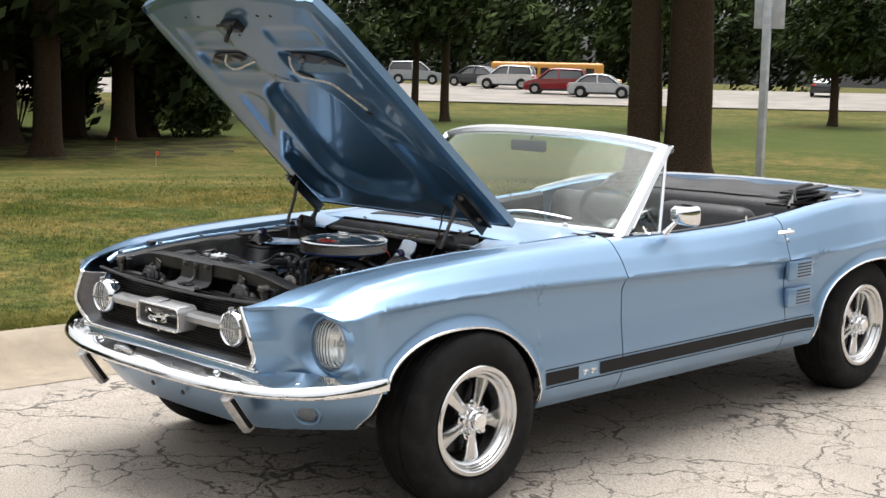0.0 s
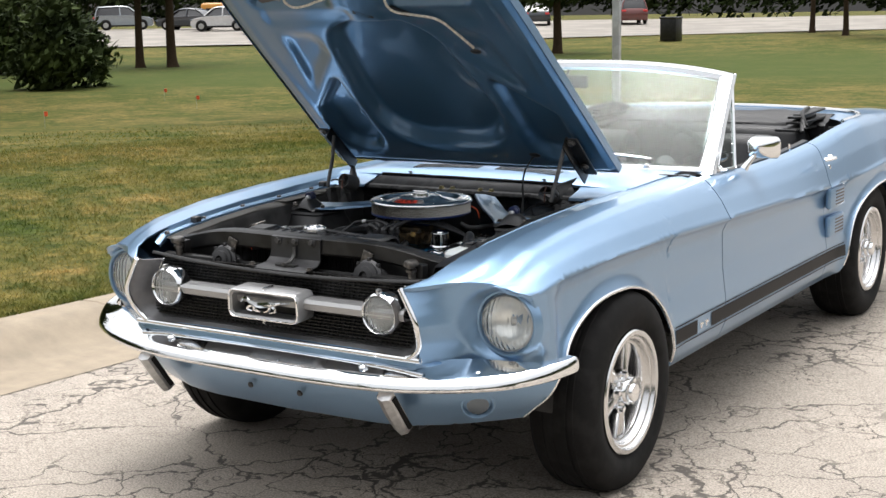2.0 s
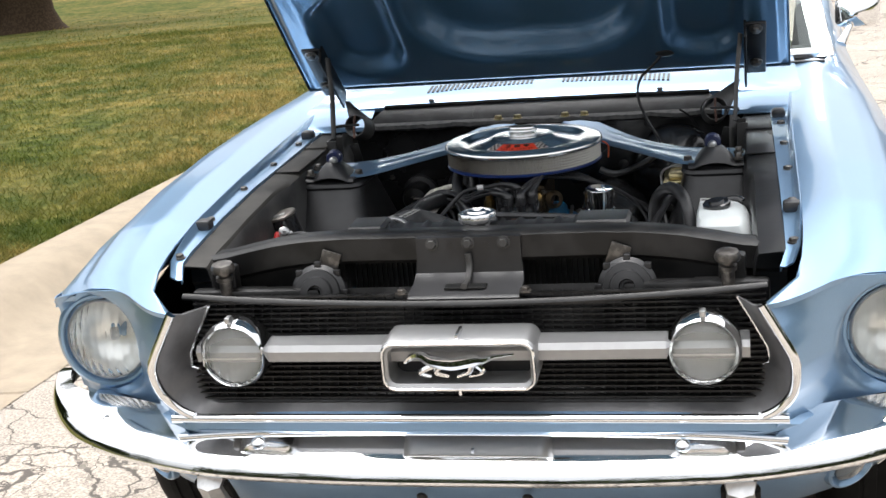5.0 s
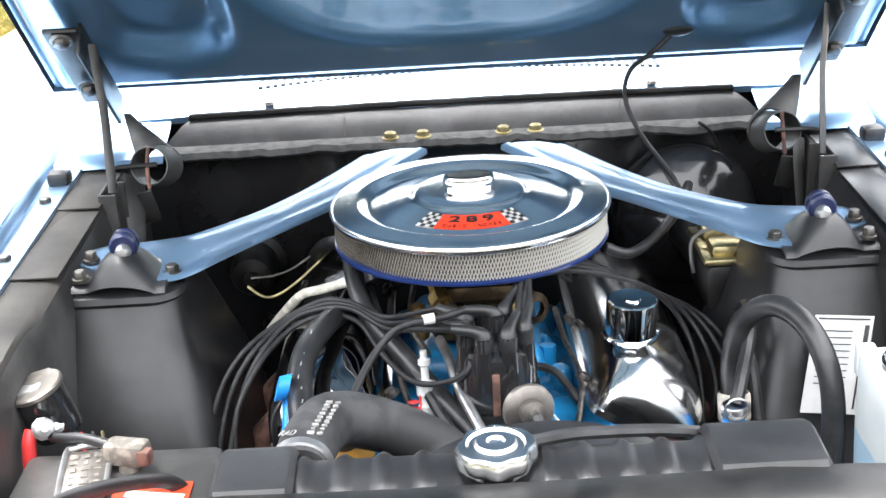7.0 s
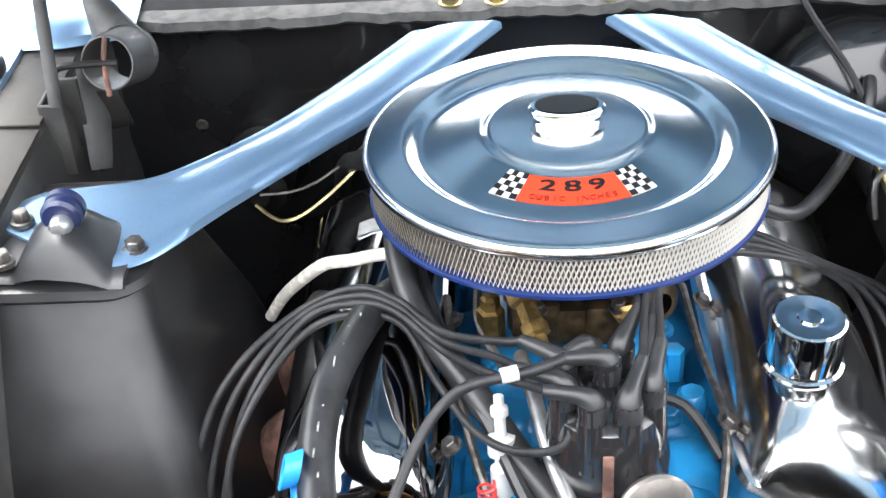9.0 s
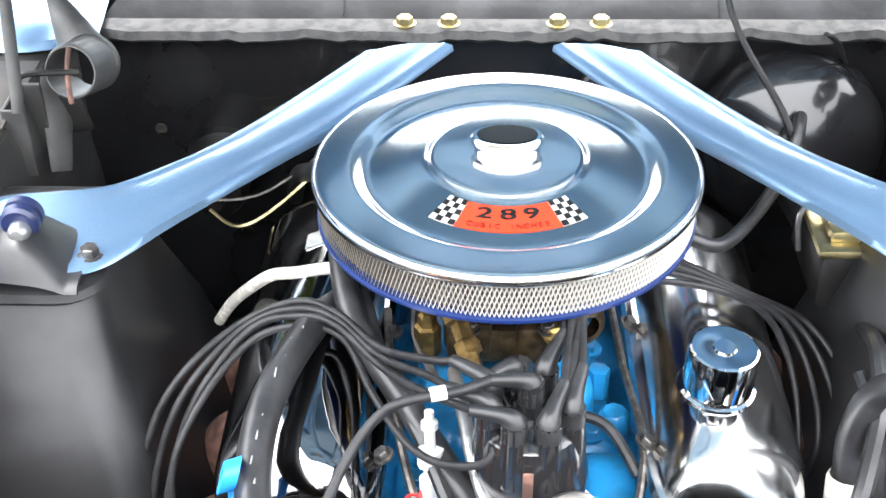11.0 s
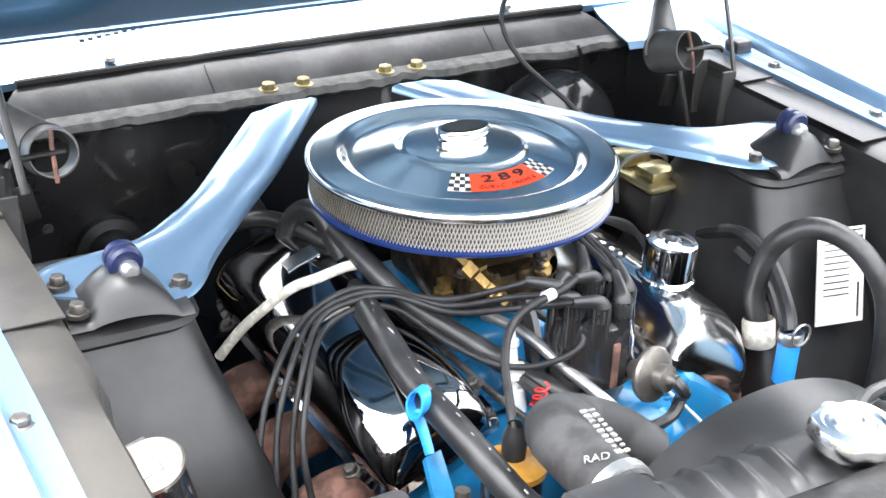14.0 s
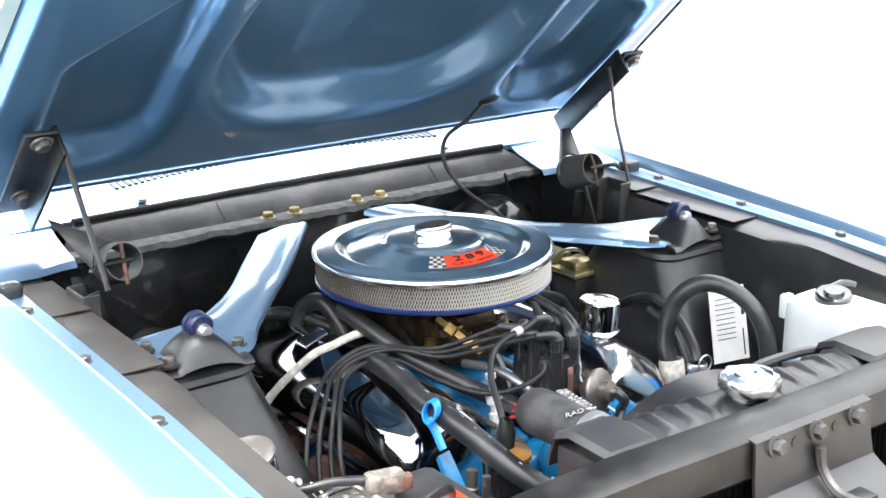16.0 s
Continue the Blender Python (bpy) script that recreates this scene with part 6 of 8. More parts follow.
for name, prof, m, n in (("sender_unit", [(0.014, 0), (0.014, 0.035), (0.010, 0.04), (0, 0.04)], aim((0.095, -0.02, 0.645), (0, 0, 1)), 8), ("manifold_plug", [(0.010, 0), (0.010, 0.03), (0, 0.032)], aim((0.085, 0.03, 0.66), (0, 0, 1)), 6), ("thermostat_housing", [(0.04, 0), (0.038, 0.02), (0.03, 0.03), (0.03, 0.05)], aim((-0.03, -0.22, 0.655), (-0.2, -0.6, 0.7)), 20)):
    bm = bmesh.new()
    lathe(bm, prof, m, n)
    part(name, bm, ENGINE, block)
# fuel rails, lines and brackets lying in the valley
for pts, r, mat in (([(-0.11, 0.10, 0.70), (-0.10, 0.0, 0.705), (-0.085, -0.09, 0.690), (-0.06, -0.17, 0.67)], 0.004, BOLT), ([(0.10, 0.10, 0.705), (0.105, 0.02, 0.700), (0.115, -0.07, 0.69), (0.10, -0.15, 0.665)], 0.0038, BOLT), ([(0.02, -0.01, 0.715), (0.045, -0.035, 0.70), (0.085, -0.05, 0.695), (0.11, -0.09, 0.675)], 0.005, HOSE)):
    bm = bmesh.new()
    tube(bm, pts, r, 8)
    part("engine_line", bm, mat, block)
for x, y, z in ((-0.075, -0.09, 0.665), (0.075, -0.03, 0.665), (-0.08, 0.02, 0.67), (0.08, 0.08, 0.67), (-0.05, -0.15, 0.66), (0.115, -0.13, 0.645)):
    bm = bmesh.new()
    bolt(bm, (x, y, z), r=0.009, h=0.010)
    part("manifold_bolt", bm, ENGINE, block)
for s in (1, -1):
    m = Matrix.Translation(((0.180, 0.092, 0.655) if s > 0 else (-0.170, 0.066, 0.671))) @ Matrix.Rotation(radians(32 if s > 0 else -24), 4, "Y")
    bm = bmesh.new()
    rows = []
    for y in (-0.222, -0.218, -0.210, -0.195, -0.17, -0.12, -0.05, 0.03, 0.10, 0.17, 0.195, 0.210, 0.218, 0.222):
        e = max(0.0, 1 - max(0, (abs(y) - 0.16) / 0.062) ** 2) ** 0.5
        h, w = 0.008 + 0.056 * e, 0.054 + 0.012 * e
        ring = [(-w - 0.007, -0.010), (-w - 0.007, -0.003), (-w, -0.002)]
        ring += [(-w * math.copysign(abs(math.cos(math.pi * k / 20)) ** 0.55, math.cos(math.pi * k / 20)) * (1 - 0.16 * math.sin(math.pi * k / 20) ** 2), h * math.sin(math.pi * k / 20) ** 0.5) for k in range(1, 20)]
        ring += [(w, -0.002), (w + 0.007, -0.003), (w + 0.007, -0.010)]
        rows.append([m @ Vector((a, y, b)) for a, b in ring])
    vs = grid(bm, rows)
    bm.faces.new(vs[0][::-1]), bm.faces.new(vs[-1])
    cover = part("valve_cover", bm, LID if s > 0 else DARKREFLECT, car, "chrome valve cover" if s > 0 else "chrome valve cover with dark reflections in its colour", angle=55)
    for y, a in ((-0.16, -1.12), (0.0, -1.12), (0.16, -1.12), (-0.16, 1.12), (0.16, 1.12), (0.0, 1.12)):
        bm = bmesh.new()
        bolt(bm, m @ Vector((a * 0.066, y, -0.003)), m.to_3x3() @ Vector((0, 0, 1)), 0.007, 0.008)
        part("cover_bolt", bm, BOLT, cover)
    for k in range(4):
        y = -0.18 + 0.115 * k
        bm = bmesh.new()
        tube(bm, [(s * 0.205, y, 0.595), (s * 0.245, y + 0.004, 0.583), (s * 0.272, y + 0.015, 0.545), (s * 0.275, y + 0.03, 0.47)], [0.026, 0.030, 0.031, 0.028], 14)
        part("exhaust_runner", bm, RUST, block, "rusty cast-iron exhaust runner")
    bm = bmesh.new()
    tube(bm, [(s * 0.275, -0.19, 0.515), (s * 0.278, 0.0, 0.505), (s * 0.275, 0.22, 0.48)], 0.032, 12)
    part("exhaust_manifold", bm, RUST, block, "rusty cast-iron exhaust manifold")
bm = bmesh.new()
box(bm, (-0.172, 0.165, 0.739), (0.042, 0.026, 0.003), 0.0015, Matrix.Rotation(radians(-20), 4, "Y"))
part("cover_label", bm, BRIGHT, block, smooth=False)
# oil filler breather on the driver's cover
bm = bmesh.new()
m = aim((0.172, -0.044, 0.690), (0.05, -0.04, 1))
lathe(bm, [(0.023, 0), (0.023, 0.022), (0.019, 0.025), (0.019, 0.034), (0.022, 0.036), (0.022, 0.043), (0.0325, 0.044), (0.0335, 0.046), (0.0325, 0.048), (0.0295, 0.049), (0.0295, 0.086), (0.0285, 0.089), (0.0265, 0.090), (0.010, 0.089), (0.009, 0.091), (0, 0.091)], m, 48)
part("oil_filler_cap", bm, CHROME, car, "tall chrome oil filler breather cap", angle=24)
# carburettor
bm = bmesh.new()
box(bm, (0.0, 0.105, 0.735), (0.11, 0.15, 0.075), 0.012)
box(bm, (0.0, 0.02, 0.735), (0.10, 0.035, 0.04), 0.010)
lathe(bm, [(0.02, 0), (0.02, 0.02), (0.01, 0.026)], aim((0.062, 0.05, 0.735), (0.5, -1, 0.2)), 14)
carb = part("carburettor", bm, BRASS, car, "bronze-coloured carburettor")
for name, prof, m, n in (("fuel_fitting", [(0.008, -0.03), (0.008, -0.012), (0.0135, -0.010), (0.0135, 0.004), (0.009, 0.006), (0.009, 0.022), (0.0115, 0.024), (0.0115, 0.034), (0.007, 0.036), (0.007, 0.05)], aim((-0.041, 0.006, 0.766), (0.28, -0.80, -0.42)), 6), ("brass_post", [(0.012, 0), (0.012, 0.030), (0.0085, 0.032), (0.0085, 0.042), (0.005, 0.044), (0, 0.045)], aim((-0.069, 0.025, 0.712), (0, 0, 1)), 6), ("brass_plug", [(0.010, -0.01), (0.010, 0.012), (0.006, 0.014), (0, 0.014)], aim((0.038, 0.006, 0.752), (0.3, -1, 0.2)), 6)):
    bm = bmesh.new()
    lathe(bm, prof, m, n)
    part(name, bm, FITTING, carb, "dull brass fitting", smooth=False)
for x0, x1, z0 in ((-0.052, -0.012, 0.742), (0.008, 0.05, 0.738)):
    bm = bmesh.new()
    box(bm, ((x0 + x1) / 2, 0.008, z0), (x1 - x0, 0.016, 0.040), 0.006)
    part("float_bowl", bm, BRASS, carb)
bm = bmesh.new()
for x, y in ((-0.05, 0.02), (0.05, 0.02), (-0.03, 0.0), (0.035, 0.0)):
    bolt(bm, (x, y, 0.757), r=0.006, h=0.008)
part("carb_screw", bm, BOLT, carb)["kind"] = "stuff"
bm = bmesh.new()
tube(bm, [(-0.06, 0.0, 0.70), (-0.08, 0.03, 0.73), (-0.075, 0.09, 0.75)], 0.004, 6)
part("carb_linkage", bm, BOLT, carb)
bm = bmesh.new()
tube(bm, [(0.012, 0.0, 0.725), (0.006, -0.03, 0.71), (-0.01, -0.07, 0.69), (-0.02, -0.10, 0.66)], 0.011, 8)
part("fuel_hose", bm, HOSE, carb)

# air cleaner
AC = (0.0, 0.111)
cleaner = new("air_cleaner")
cleaner.parent = car
cleaner.location = (AC[0], AC[1], 0.0)
cleaner["label"] = "round chrome air cleaner with a red engine-size decal"
bm = bmesh.new()
lathe(bm, [(0.055, 0.772), (0.065, 0.79), (0.095, 0.800), (0.150, 0.807), (0.166, 0.8085), (0.1690, 0.8105), (0.1690, 0.8135), (0.166, 0.8155), (0.10, 0.815), (0.05, 0.80)], None, 80)
part("cleaner_base", bm, BASEBLUE, cleaner, "blue air cleaner base")
bm = bmesh.new()
rows = []
for z in np.linspace(0.815, 0.849, 3):
    rows.append([(r * math.cos(a), r * math.sin(a), z) for r, a in ((0.1585 if k % 2 else 0.1625, 2 * math.pi * k / 300) for k in range(300))])
grid(bm, rows, close_v=True)
part("filter_element", bm, FILTER, cleaner, "cream pleated filter element", smooth=False)
# expanded metal screen round the filter
v, f = [], []
N = 270
for row in range(3):
    z0 = 0.8155 + 0.0114 * row
    for k in range(N):
        for up in (1, -1):
            a0, a1 = 2 * math.pi * k / N, 2 * math.pi * (k + 0.5) / N
            a2 = 2 * math.pi * (k + 1) / N
            for p, q, za, zb in ((a0, a1, z0 + 0.0057, z0 + 0.0057 + 0.0057 * up), (a1, a2, z0 + 0.0057 + 0.0057 * up, z0 + 0.0057)):
                i = len(v)
                g = 0.0036
                v += [(0.1665 * math.cos(p - g), 0.1665 * math.sin(p - g), za), (0.1665 * math.cos(q - g), 0.1665 * math.sin(q - g), zb), (0.1675 * math.cos(q + g), 0.1675 * math.sin(q + g), zb), (0.1675 * math.cos(p + g), 0.1675 * math.sin(p + g), za)]
                f.append((i, i + 1, i + 2, i + 3))
screen = mesh_from("filter_screen", v, f, FILTERWIRE, cleaner)
screen["kind"] = "stuff"
bm = bmesh.new()
lathe(bm, [(0.160, 0.846), (0.1705, 0.847), (0.1725, 0.850), (0.1715, 0.855), (0.169, 0.8575), (0.1665, 0.8585), (0.164, 0.8588), (0.142, 0.8604), (0.1395, 0.8605), (0.137, 0.8600), (0.131, 0.8558), (0.127, 0.8520), (0.1245, 0.8510), (0.122, 0.8508), (0.119, 0.8512), (0.086, 0.8590), (0.077, 0.8611), (0.074, 0.8618), (0.0715, 0.8628), (0.068, 0.8665), (0.066, 0.8682), (0.063, 0.8688), (0.030, 0.8697), (0, 0.8697)], None, 96)
lid = part("cleaner_lid", bm, LID, cleaner, "polished chrome lid with a stepped dish", angle=70)
bm = bmesh.new()
rows = [[(1.0 * r * math.cos(a), 0.6 * r * math.sin(a), z) for a in (2 * math.pi * k / 36 for k in range(36))] for r, z in ((0.027, 0.868), (0.029, 0.8695), (0.029, 0.8735), (0.024, 0.8745), (0.024, 0.8758), (0.031, 0.877), (0.032, 0.8785), (0.032, 0.884), (0.030, 0.886))]
vs = grid(bm, rows, close_v=True)
bm.faces.new(vs[-1])
nut = part("wing_nut", bm, CHROME, cleaner, "chrome oval wing nut")
bm = bmesh.new()
rows = [[(r * math.cos(a), 0.6 * r * math.sin(a), 0.8866) for a in (2 * math.pi * k / 36 for k in range(36))] for r in (0.0265, 0.014)]
vs = grid(bm, rows, close_v=True)
bm.faces.new(vs[-1])
part("nut_inlay", bm, INK, nut, "dark oval inlay")


def decal(name, a0, a1, r0, r1, mat, parent, lift):
    bm = bmesh.new()
    rows = []
    for k in range(9):
        a = radians(a0 + (a1 - a0) * k / 8)
        rows.append([(r * math.sin(a), -r * math.cos(a), 0.8507 + 0.25 * (0.119 - r) * 0.978 + lift) for r in (r0, r1)])
    grid(bm, rows)
    return part(name, bm, mat, parent, smooth=False)


red = decal("engine_decal", -25.5, 25.5, 0.0765, 0.1055, RED, cleaner, 0.0008)
red["label"] = "red decal reading 289 cubic inches with chequered ends"
for s in (1, -1):
    decal("decal_end", s * 25.5, s * 39, 0.0765, 0.1055, PAPER, red, 0.0008)
    for i in range(4):
        for j in range(5):
            if (i + j) % 2 == 0:
                decal("chequer", s * (25.5 + 3.375 * i), s * (25.5 + 3.375 * (i + 1)), 0.0765 + 0.0058 * j, 0.0765 + 0.0058 * (j + 1), INK, red, 0.0013)
for k, ch in enumerate("289"):
    a = radians(-13 + 13 * k)
    for dx in (-0.0006, 0.0006):
        lettering("decal_digit", ch, 0.0165, Matrix.Translation((0.0865 * math.sin(a) + dx, -0.0865 * math.cos(a), 0.8601 + dx * 0.1)) @ Matrix.Rotation(a, 4, "Z") @ Matrix.Rotation(radians(14), 4, "X") @ Matrix.Diagonal((1.7, 1, 1, 1)), INK, red)
for k, ch in enumerate("CUBIC INCHES"):
    if ch != " ":
        a = radians(-19 + 38 * k / 11)
        lettering("decal_letter", ch, 0.0076, Matrix.Translation((0.0995 * math.sin(a), -0.0995 * math.cos(a), 0.8568)) @ Matrix.Rotation(a, 4, "Z") @ Matrix.Rotation(radians(14), 4, "X"), DARKRED, red)

# distributor, coil and ignition leads
DX, DY, DZ = 0.016, -0.121, 0.03
bm = bmesh.new()
lathe(bm, [(0.022, 0.52), (0.024, 0.62), (0.040, 0.655), (0.040, 0.672)], Matrix.Translation((DX, DY, DZ)), 28)
dist = part("distributor", bm, TIN, car, "distributor with a black cap and leads")
bm = bmesh.new()
lathe(bm, [(0.045, 0.672), (0.048, 0.674), (0.048, 0.690), (0.045, 0.700), (0.0455, 0.715), (0.040, 0.735), (0.030, 0.742), (0, 0.745)], Matrix.Translation((DX, DY, DZ)), 36)
TOWERS = []
for k in range(8):
    a = 2 * math.pi * (k + 0.5) / 8
    p = (DX + 0.034 * math.cos(a), DY + 0.034 * math.sin(a))
    TOWERS.append(p)
cap = part("distributor_cap", bm, GLOSS, dist, "black cap with towers")
for p, top in [(q, 0.762) for q in TOWERS] + [((DX, DY), 0.775)]:
    bm = bmesh.new()
    lathe(bm, [(0.0125, 0.70), (0.0105, 0.745), (0.0105, top), (0, top + 0.001)], Matrix.Translation((*p, DZ)), 12)
    part("cap_tower", bm, GLOSS, cap)
bm = bmesh.new()
box(bm, (0.014, DY - 0.0485, 0.700 + DZ), (0.008, 0.003, 0.050), 0.001)
part("cap_clip", bm, RUST, dist, "rusty spring clip")
bm = bmesh.new()
m = aim((0.044, -0.180, 0.720), (0.25, -1, 0.2)) @ Matrix.Scale(0.80, 4)
lathe(bm, [(0.012, -0.02), (0.02, 0.0), (0.034, 0.006), (0.036, 0.012), (0.034, 0.016), (0.020, 0.022), (0.017, 0.022), (0.017, 0.036), (0.008, 0.038), (0.007, 0.05), (0, 0.05)], m, 32)
part("vacuum_advance", bm, TIN, dist, "round cast vacuum advance can")
bm = bmesh.new()
tube(bm, [m @ Vector((0, 0, 0.045)), (0.060, -0.222, 0.715), (0.081, -0.196, 0.691), (0.060, -0.205, 0.676), (0.0, -0.222, 0.690), (-0.035, -0.17, 0.690), (-0.07, -0.09, 0.715), (-0.105, -0.02, 0.735), (-0.13, 0.06, 0.765)], 0.0065, 8)
part("vacuum_hose", bm, HOSE, dist)


def boot(bm, p, way, top=0.792):
    """Angled rubber boot on a tower."""
    way = Vector(way).normalized()
    tube(bm, [(p[0], p[1], top - 0.016), (p[0], p[1], top - 0.002), Vector((p[0], p[1], top + 0.005)) + way * 0.008, Vector((p[0], p[1], top + 0.008)) + way * 0.034], [0.0105, 0.0105, 0.0068, 0.0046], 14, 5)
    return Vector((p[0], p[1], top + 0.008)) + way * 0.032


order = sorted(range(8), key=lambda k: TOWERS[k][0])
for n, k in enumerate(order):
    left = n < 4
    p = TOWERS[k]
    j = n if left else n - 4
    d = 0.008 * j
    if left and j < 3:
        way = (-0.85, 0.45 - 0.2 * j, 0.05)
        path = [(-0.060 - 0.006 * j, -0.085 - 0.010 * j, 0.795 - 0.006 * j), (-0.105, -0.040 - 0.8 * d, 0.770 - 0.004 * j), (-0.145, 0.008 - d, 0.768), (-0.180, 0.028 - d, 0.766 - 0.002 * j), (-0.229 + 0.5 * d, 0.029 - 1.2 * d, 0.744 + 0.003 * j), (-0.278 + 1.1 * d, -0.014 - 1.2 * d, 0.722 - 0.2 * d), (-0.309 + 1.6 * d, -0.045 - d, 0.675 - 0.4 * d), (-0.318 + 1.5 * d, -0.075 - 0.9 * d, 0.60), (-0.27, -0.11 + 0.05 * j, 0.52)]
    elif left:
        # the lowest lead dips in front of the carburettor
        way = (-0.7, -0.5, -0.25)
        path = [(-0.012, -0.150, 0.757), (-0.045, -0.138, 0.732), (-0.080, -0.105, 0.722), (-0.112, -0.055, 0.732), (-0.140, -0.004, 0.750), (-0.178, 0.006, 0.756), (-0.222, 0.000, 0.742), (-0.262, -0.05, 0.712), (-0.284, -0.09, 0.66), (-0.272, -0.12, 0.56)]
    else:
        way = (0.45 - 0.1 * j, 0.85, 0.12)
        path = [(0.052 + 0.008 * j, -0.03 + 0.016 * j, 0.803 + 0.003 * j), (0.105 + 0.004 * j, 0.03 + 0.013 * j, 0.786), (0.155, 0.055 + 1.9 * d, 0.768 - 0.3 * d), (0.205 + 0.8 * d, 0.066 + 1.5 * d, 0.746 - d), (0.245 + 1.8 * d, 0.085 + d, 0.705 - d), (0.268 + 2.2 * d, 0.070 - 0.4 * d, 0.660 - 0.6 * d), (0.272 + 2.0 * d, 0.020 - 0.8 * d, 0.615), (0.262 + d, -0.04 + 0.05 * j, 0.545)]
    bm = bmesh.new()
    start = boot(bm, p, way)
    part("lead_boot", bm, HOSE, dist, angle=70)
    bm = bmesh.new()
    tube(bm, [start, *path], 0.0034, 10, 6)
    part("ignition_lead", bm, WIRE, dist, "grey-black ignition lead", angle=70)
bm = bmesh.new()
start = boot(bm, (DX, DY), (-0.85, -0.30, 0.15), 0.802)
part("coil_boot", bm, HOSE, dist)
bm = bmesh.new()
tube(bm, [start, (-0.040, -0.142, 0.8125), (-0.080, -0.150, 0.809), (-0.103, -0.155, 0.793), (-0.122, -0.178, 0.775), (-0.138, -0.214, 0.755), (-0.146, -0.234, 0.738)], 0.0042, 12, 6)
part("coil_lead", bm, WIRE, dist)
bm = bmesh.new()
tube(bm, [(-0.048, -0.1426, 0.8126), (-0.060, -0.1455, 0.8120)], 0.0058, 10, 2)
part("lead_tag", bm, PAPER, dist, "white tag on a lead")
bm = bmesh.new()
lathe(bm, [(0, 0.53), (0.027, 0.53), (0.028, 0.54), (0.028, 0.672), (0.026, 0.68)], Matrix.Translation((-0.146, -0.236, 0.022)), 28)
coil = part("ignition_coil", bm, GLOSS, car, "black ignition coil with an amber top")
bm = bmesh.new()
lathe(bm, [(0.026, 0.676), (0.031, 0.680), (0.031, 0.686), (0.020, 0.690), (0.010, 0.694), (0.009, 0.70), (0, 0.70)], Matrix.Translation((-0.146, -0.236, 0.022)), 28)
part("coil_top", bm, AMBER, coil, "amber coil top")
bm = bmesh.new()
lathe(bm, [(0.011, 0.694), (0.012, 0.712), (0.007, 0.728)], Matrix.Translation((-0.146, -0.236, 0.022)), 14)
part("coil_cap", bm, HOSE, coil)

# hoses
bm = bmesh.new()
tube(bm, [(-0.168, -0.425, 0.798), (-0.168, -0.405, 0.798), (-0.164, -0.36, 0.7945), (-0.150, -0.303, 0.784), (-0.111, -0.270, 0.760), (-0.057, -0.262, 0.730), (-0.02, -0.27, 0.70)], [0.026, 0.026, 0.027, 0.0275, 0.027, 0.026, 0.026], 24, 7)
rad_hose = part("radiator_hose", bm, DUSTYHOSE, car, "fat black upper radiator hose with pale print")
bm = bmesh.new()
for y in (-0.412,):
    lathe(bm, [(0.0265, -0.006), (0.0290, -0.005), (0.0290, 0.005), (0.0265, 0.006)], aim((-0.168, y, 0.798), (0, 1, 0.02)), 24)
part("hose_clamp", bm, SATIN, rad_hose)
m = Matrix.Translation((-0.1795, -0.394, 0.8232)) @ Matrix.Rotation(radians(-23), 4, "Y") @ Matrix.Rotation(radians(-34), 4, "Z")
lettering("hose_print", "RAD", 0.0105, m, PRINT, rad_hose)
bm = bmesh.new()
rng = random.Random(2)
for r_ in range(2):
    for k in range(9):
        u = k / 8
        box(bm, (-0.159 + 0.0080 * r_ + 0.012 * u, -0.394 + 0.062 * u, 0.8225 - 0.0012 * r_ - 0.0035 * u), (0.0058 * (0.6 + 0.5 * rng.random()), 0.0045 * (0.6 + 0.5 * rng.random()), 0.0016))
part("hose_marking", bm, PRINT, rad_hose, smooth=False)["kind"] = "stuff"
bm = bmesh.new()
tube(bm, [(-0.150, 0.12, 0.790), (-0.144, 0.055, 0.776), (-0.126, 0.0, 0.753), (-0.083, -0.058, 0.723), (-0.050, -0.11, 0.705), (-0.015, -0.165, 0.688), (0.02, -0.22, 0.660), (0.04, -0.25, 0.62)], 0.0117, 14)
part("vent_hose", bm, HOSE, car, "black hose with pale markings over the engine")
bm = bmesh.new()
tube(bm, [(-0.140, 0.100, 0.722), (-0.150, 0.060, 0.738), (-0.167, 0.018, 0.750), (-0.189, -0.078, 0.761), (-0.196, -0.139, 0.7535), (-0.191, -0.20, 0.743), (-0.183, -0.245, 0.729), (-0.172, -0.285, 0.711), (-0.152, -0.318, 0.694), (-0.125, -0.34, 0.68)], 0.0142, 16)
h2 = part("heater_hose", bm, HOSE, car, "black heater hose with white dashes along it")
bm = bmesh.new()
for k in range(15):
    t = k / 14
    y = -0.015 - 0.295 * t
    x, z = lerp([(-0.318, -0.152, 0.694), (-0.285, -0.172, 0.711), (-0.245, -0.183, 0.729), (-0.20, -0.191, 0.743), (-0.139, -0.196, 0.7535), (-0.078, -0.189, 0.761), (0.018, -0.167, 0.750)], y)
    z += 0.0142
    box(bm, (x + 0.002 - 0.003 * (k % 3 == 1), y, z), (0.0013, (0.012, 0.016, 0.007)[k % 3], 0.0010))
part("hose_dash", bm, PRINT, h2, smooth=False)["kind"] = "stuff"
bm = bmesh.new()
lathe(bm, [(0.0145, -0.005), (0.0162, -0.004), (0.0162, 0.004), (0.0145, 0.005)], aim((-0.150, -0.320, 0.693), (0.55, -0.6, -0.4)), 18)
part("heater_hose_clamp", bm, SATIN, h2)
bm = bmesh.new()
rows = []
for q in range(21):
    a = 2 * math.pi * q / 20
    c = Vector((-0.211 + 0.004 * math.sin(a), -0.176 + 0.0105 * math.cos(a), 0.757 + 0.0115 * math.sin(a)))
    rows.append([c + Vector((0.006, 0.003, 0)), c - Vector((0.006, 0.003, 0))])
grid(bm, rows)
dip = part("dipstick_handle", bm, CYAN, car, "bright blue flat loop of the oil dipstick", thick=0.002)
bm = bmesh.new()
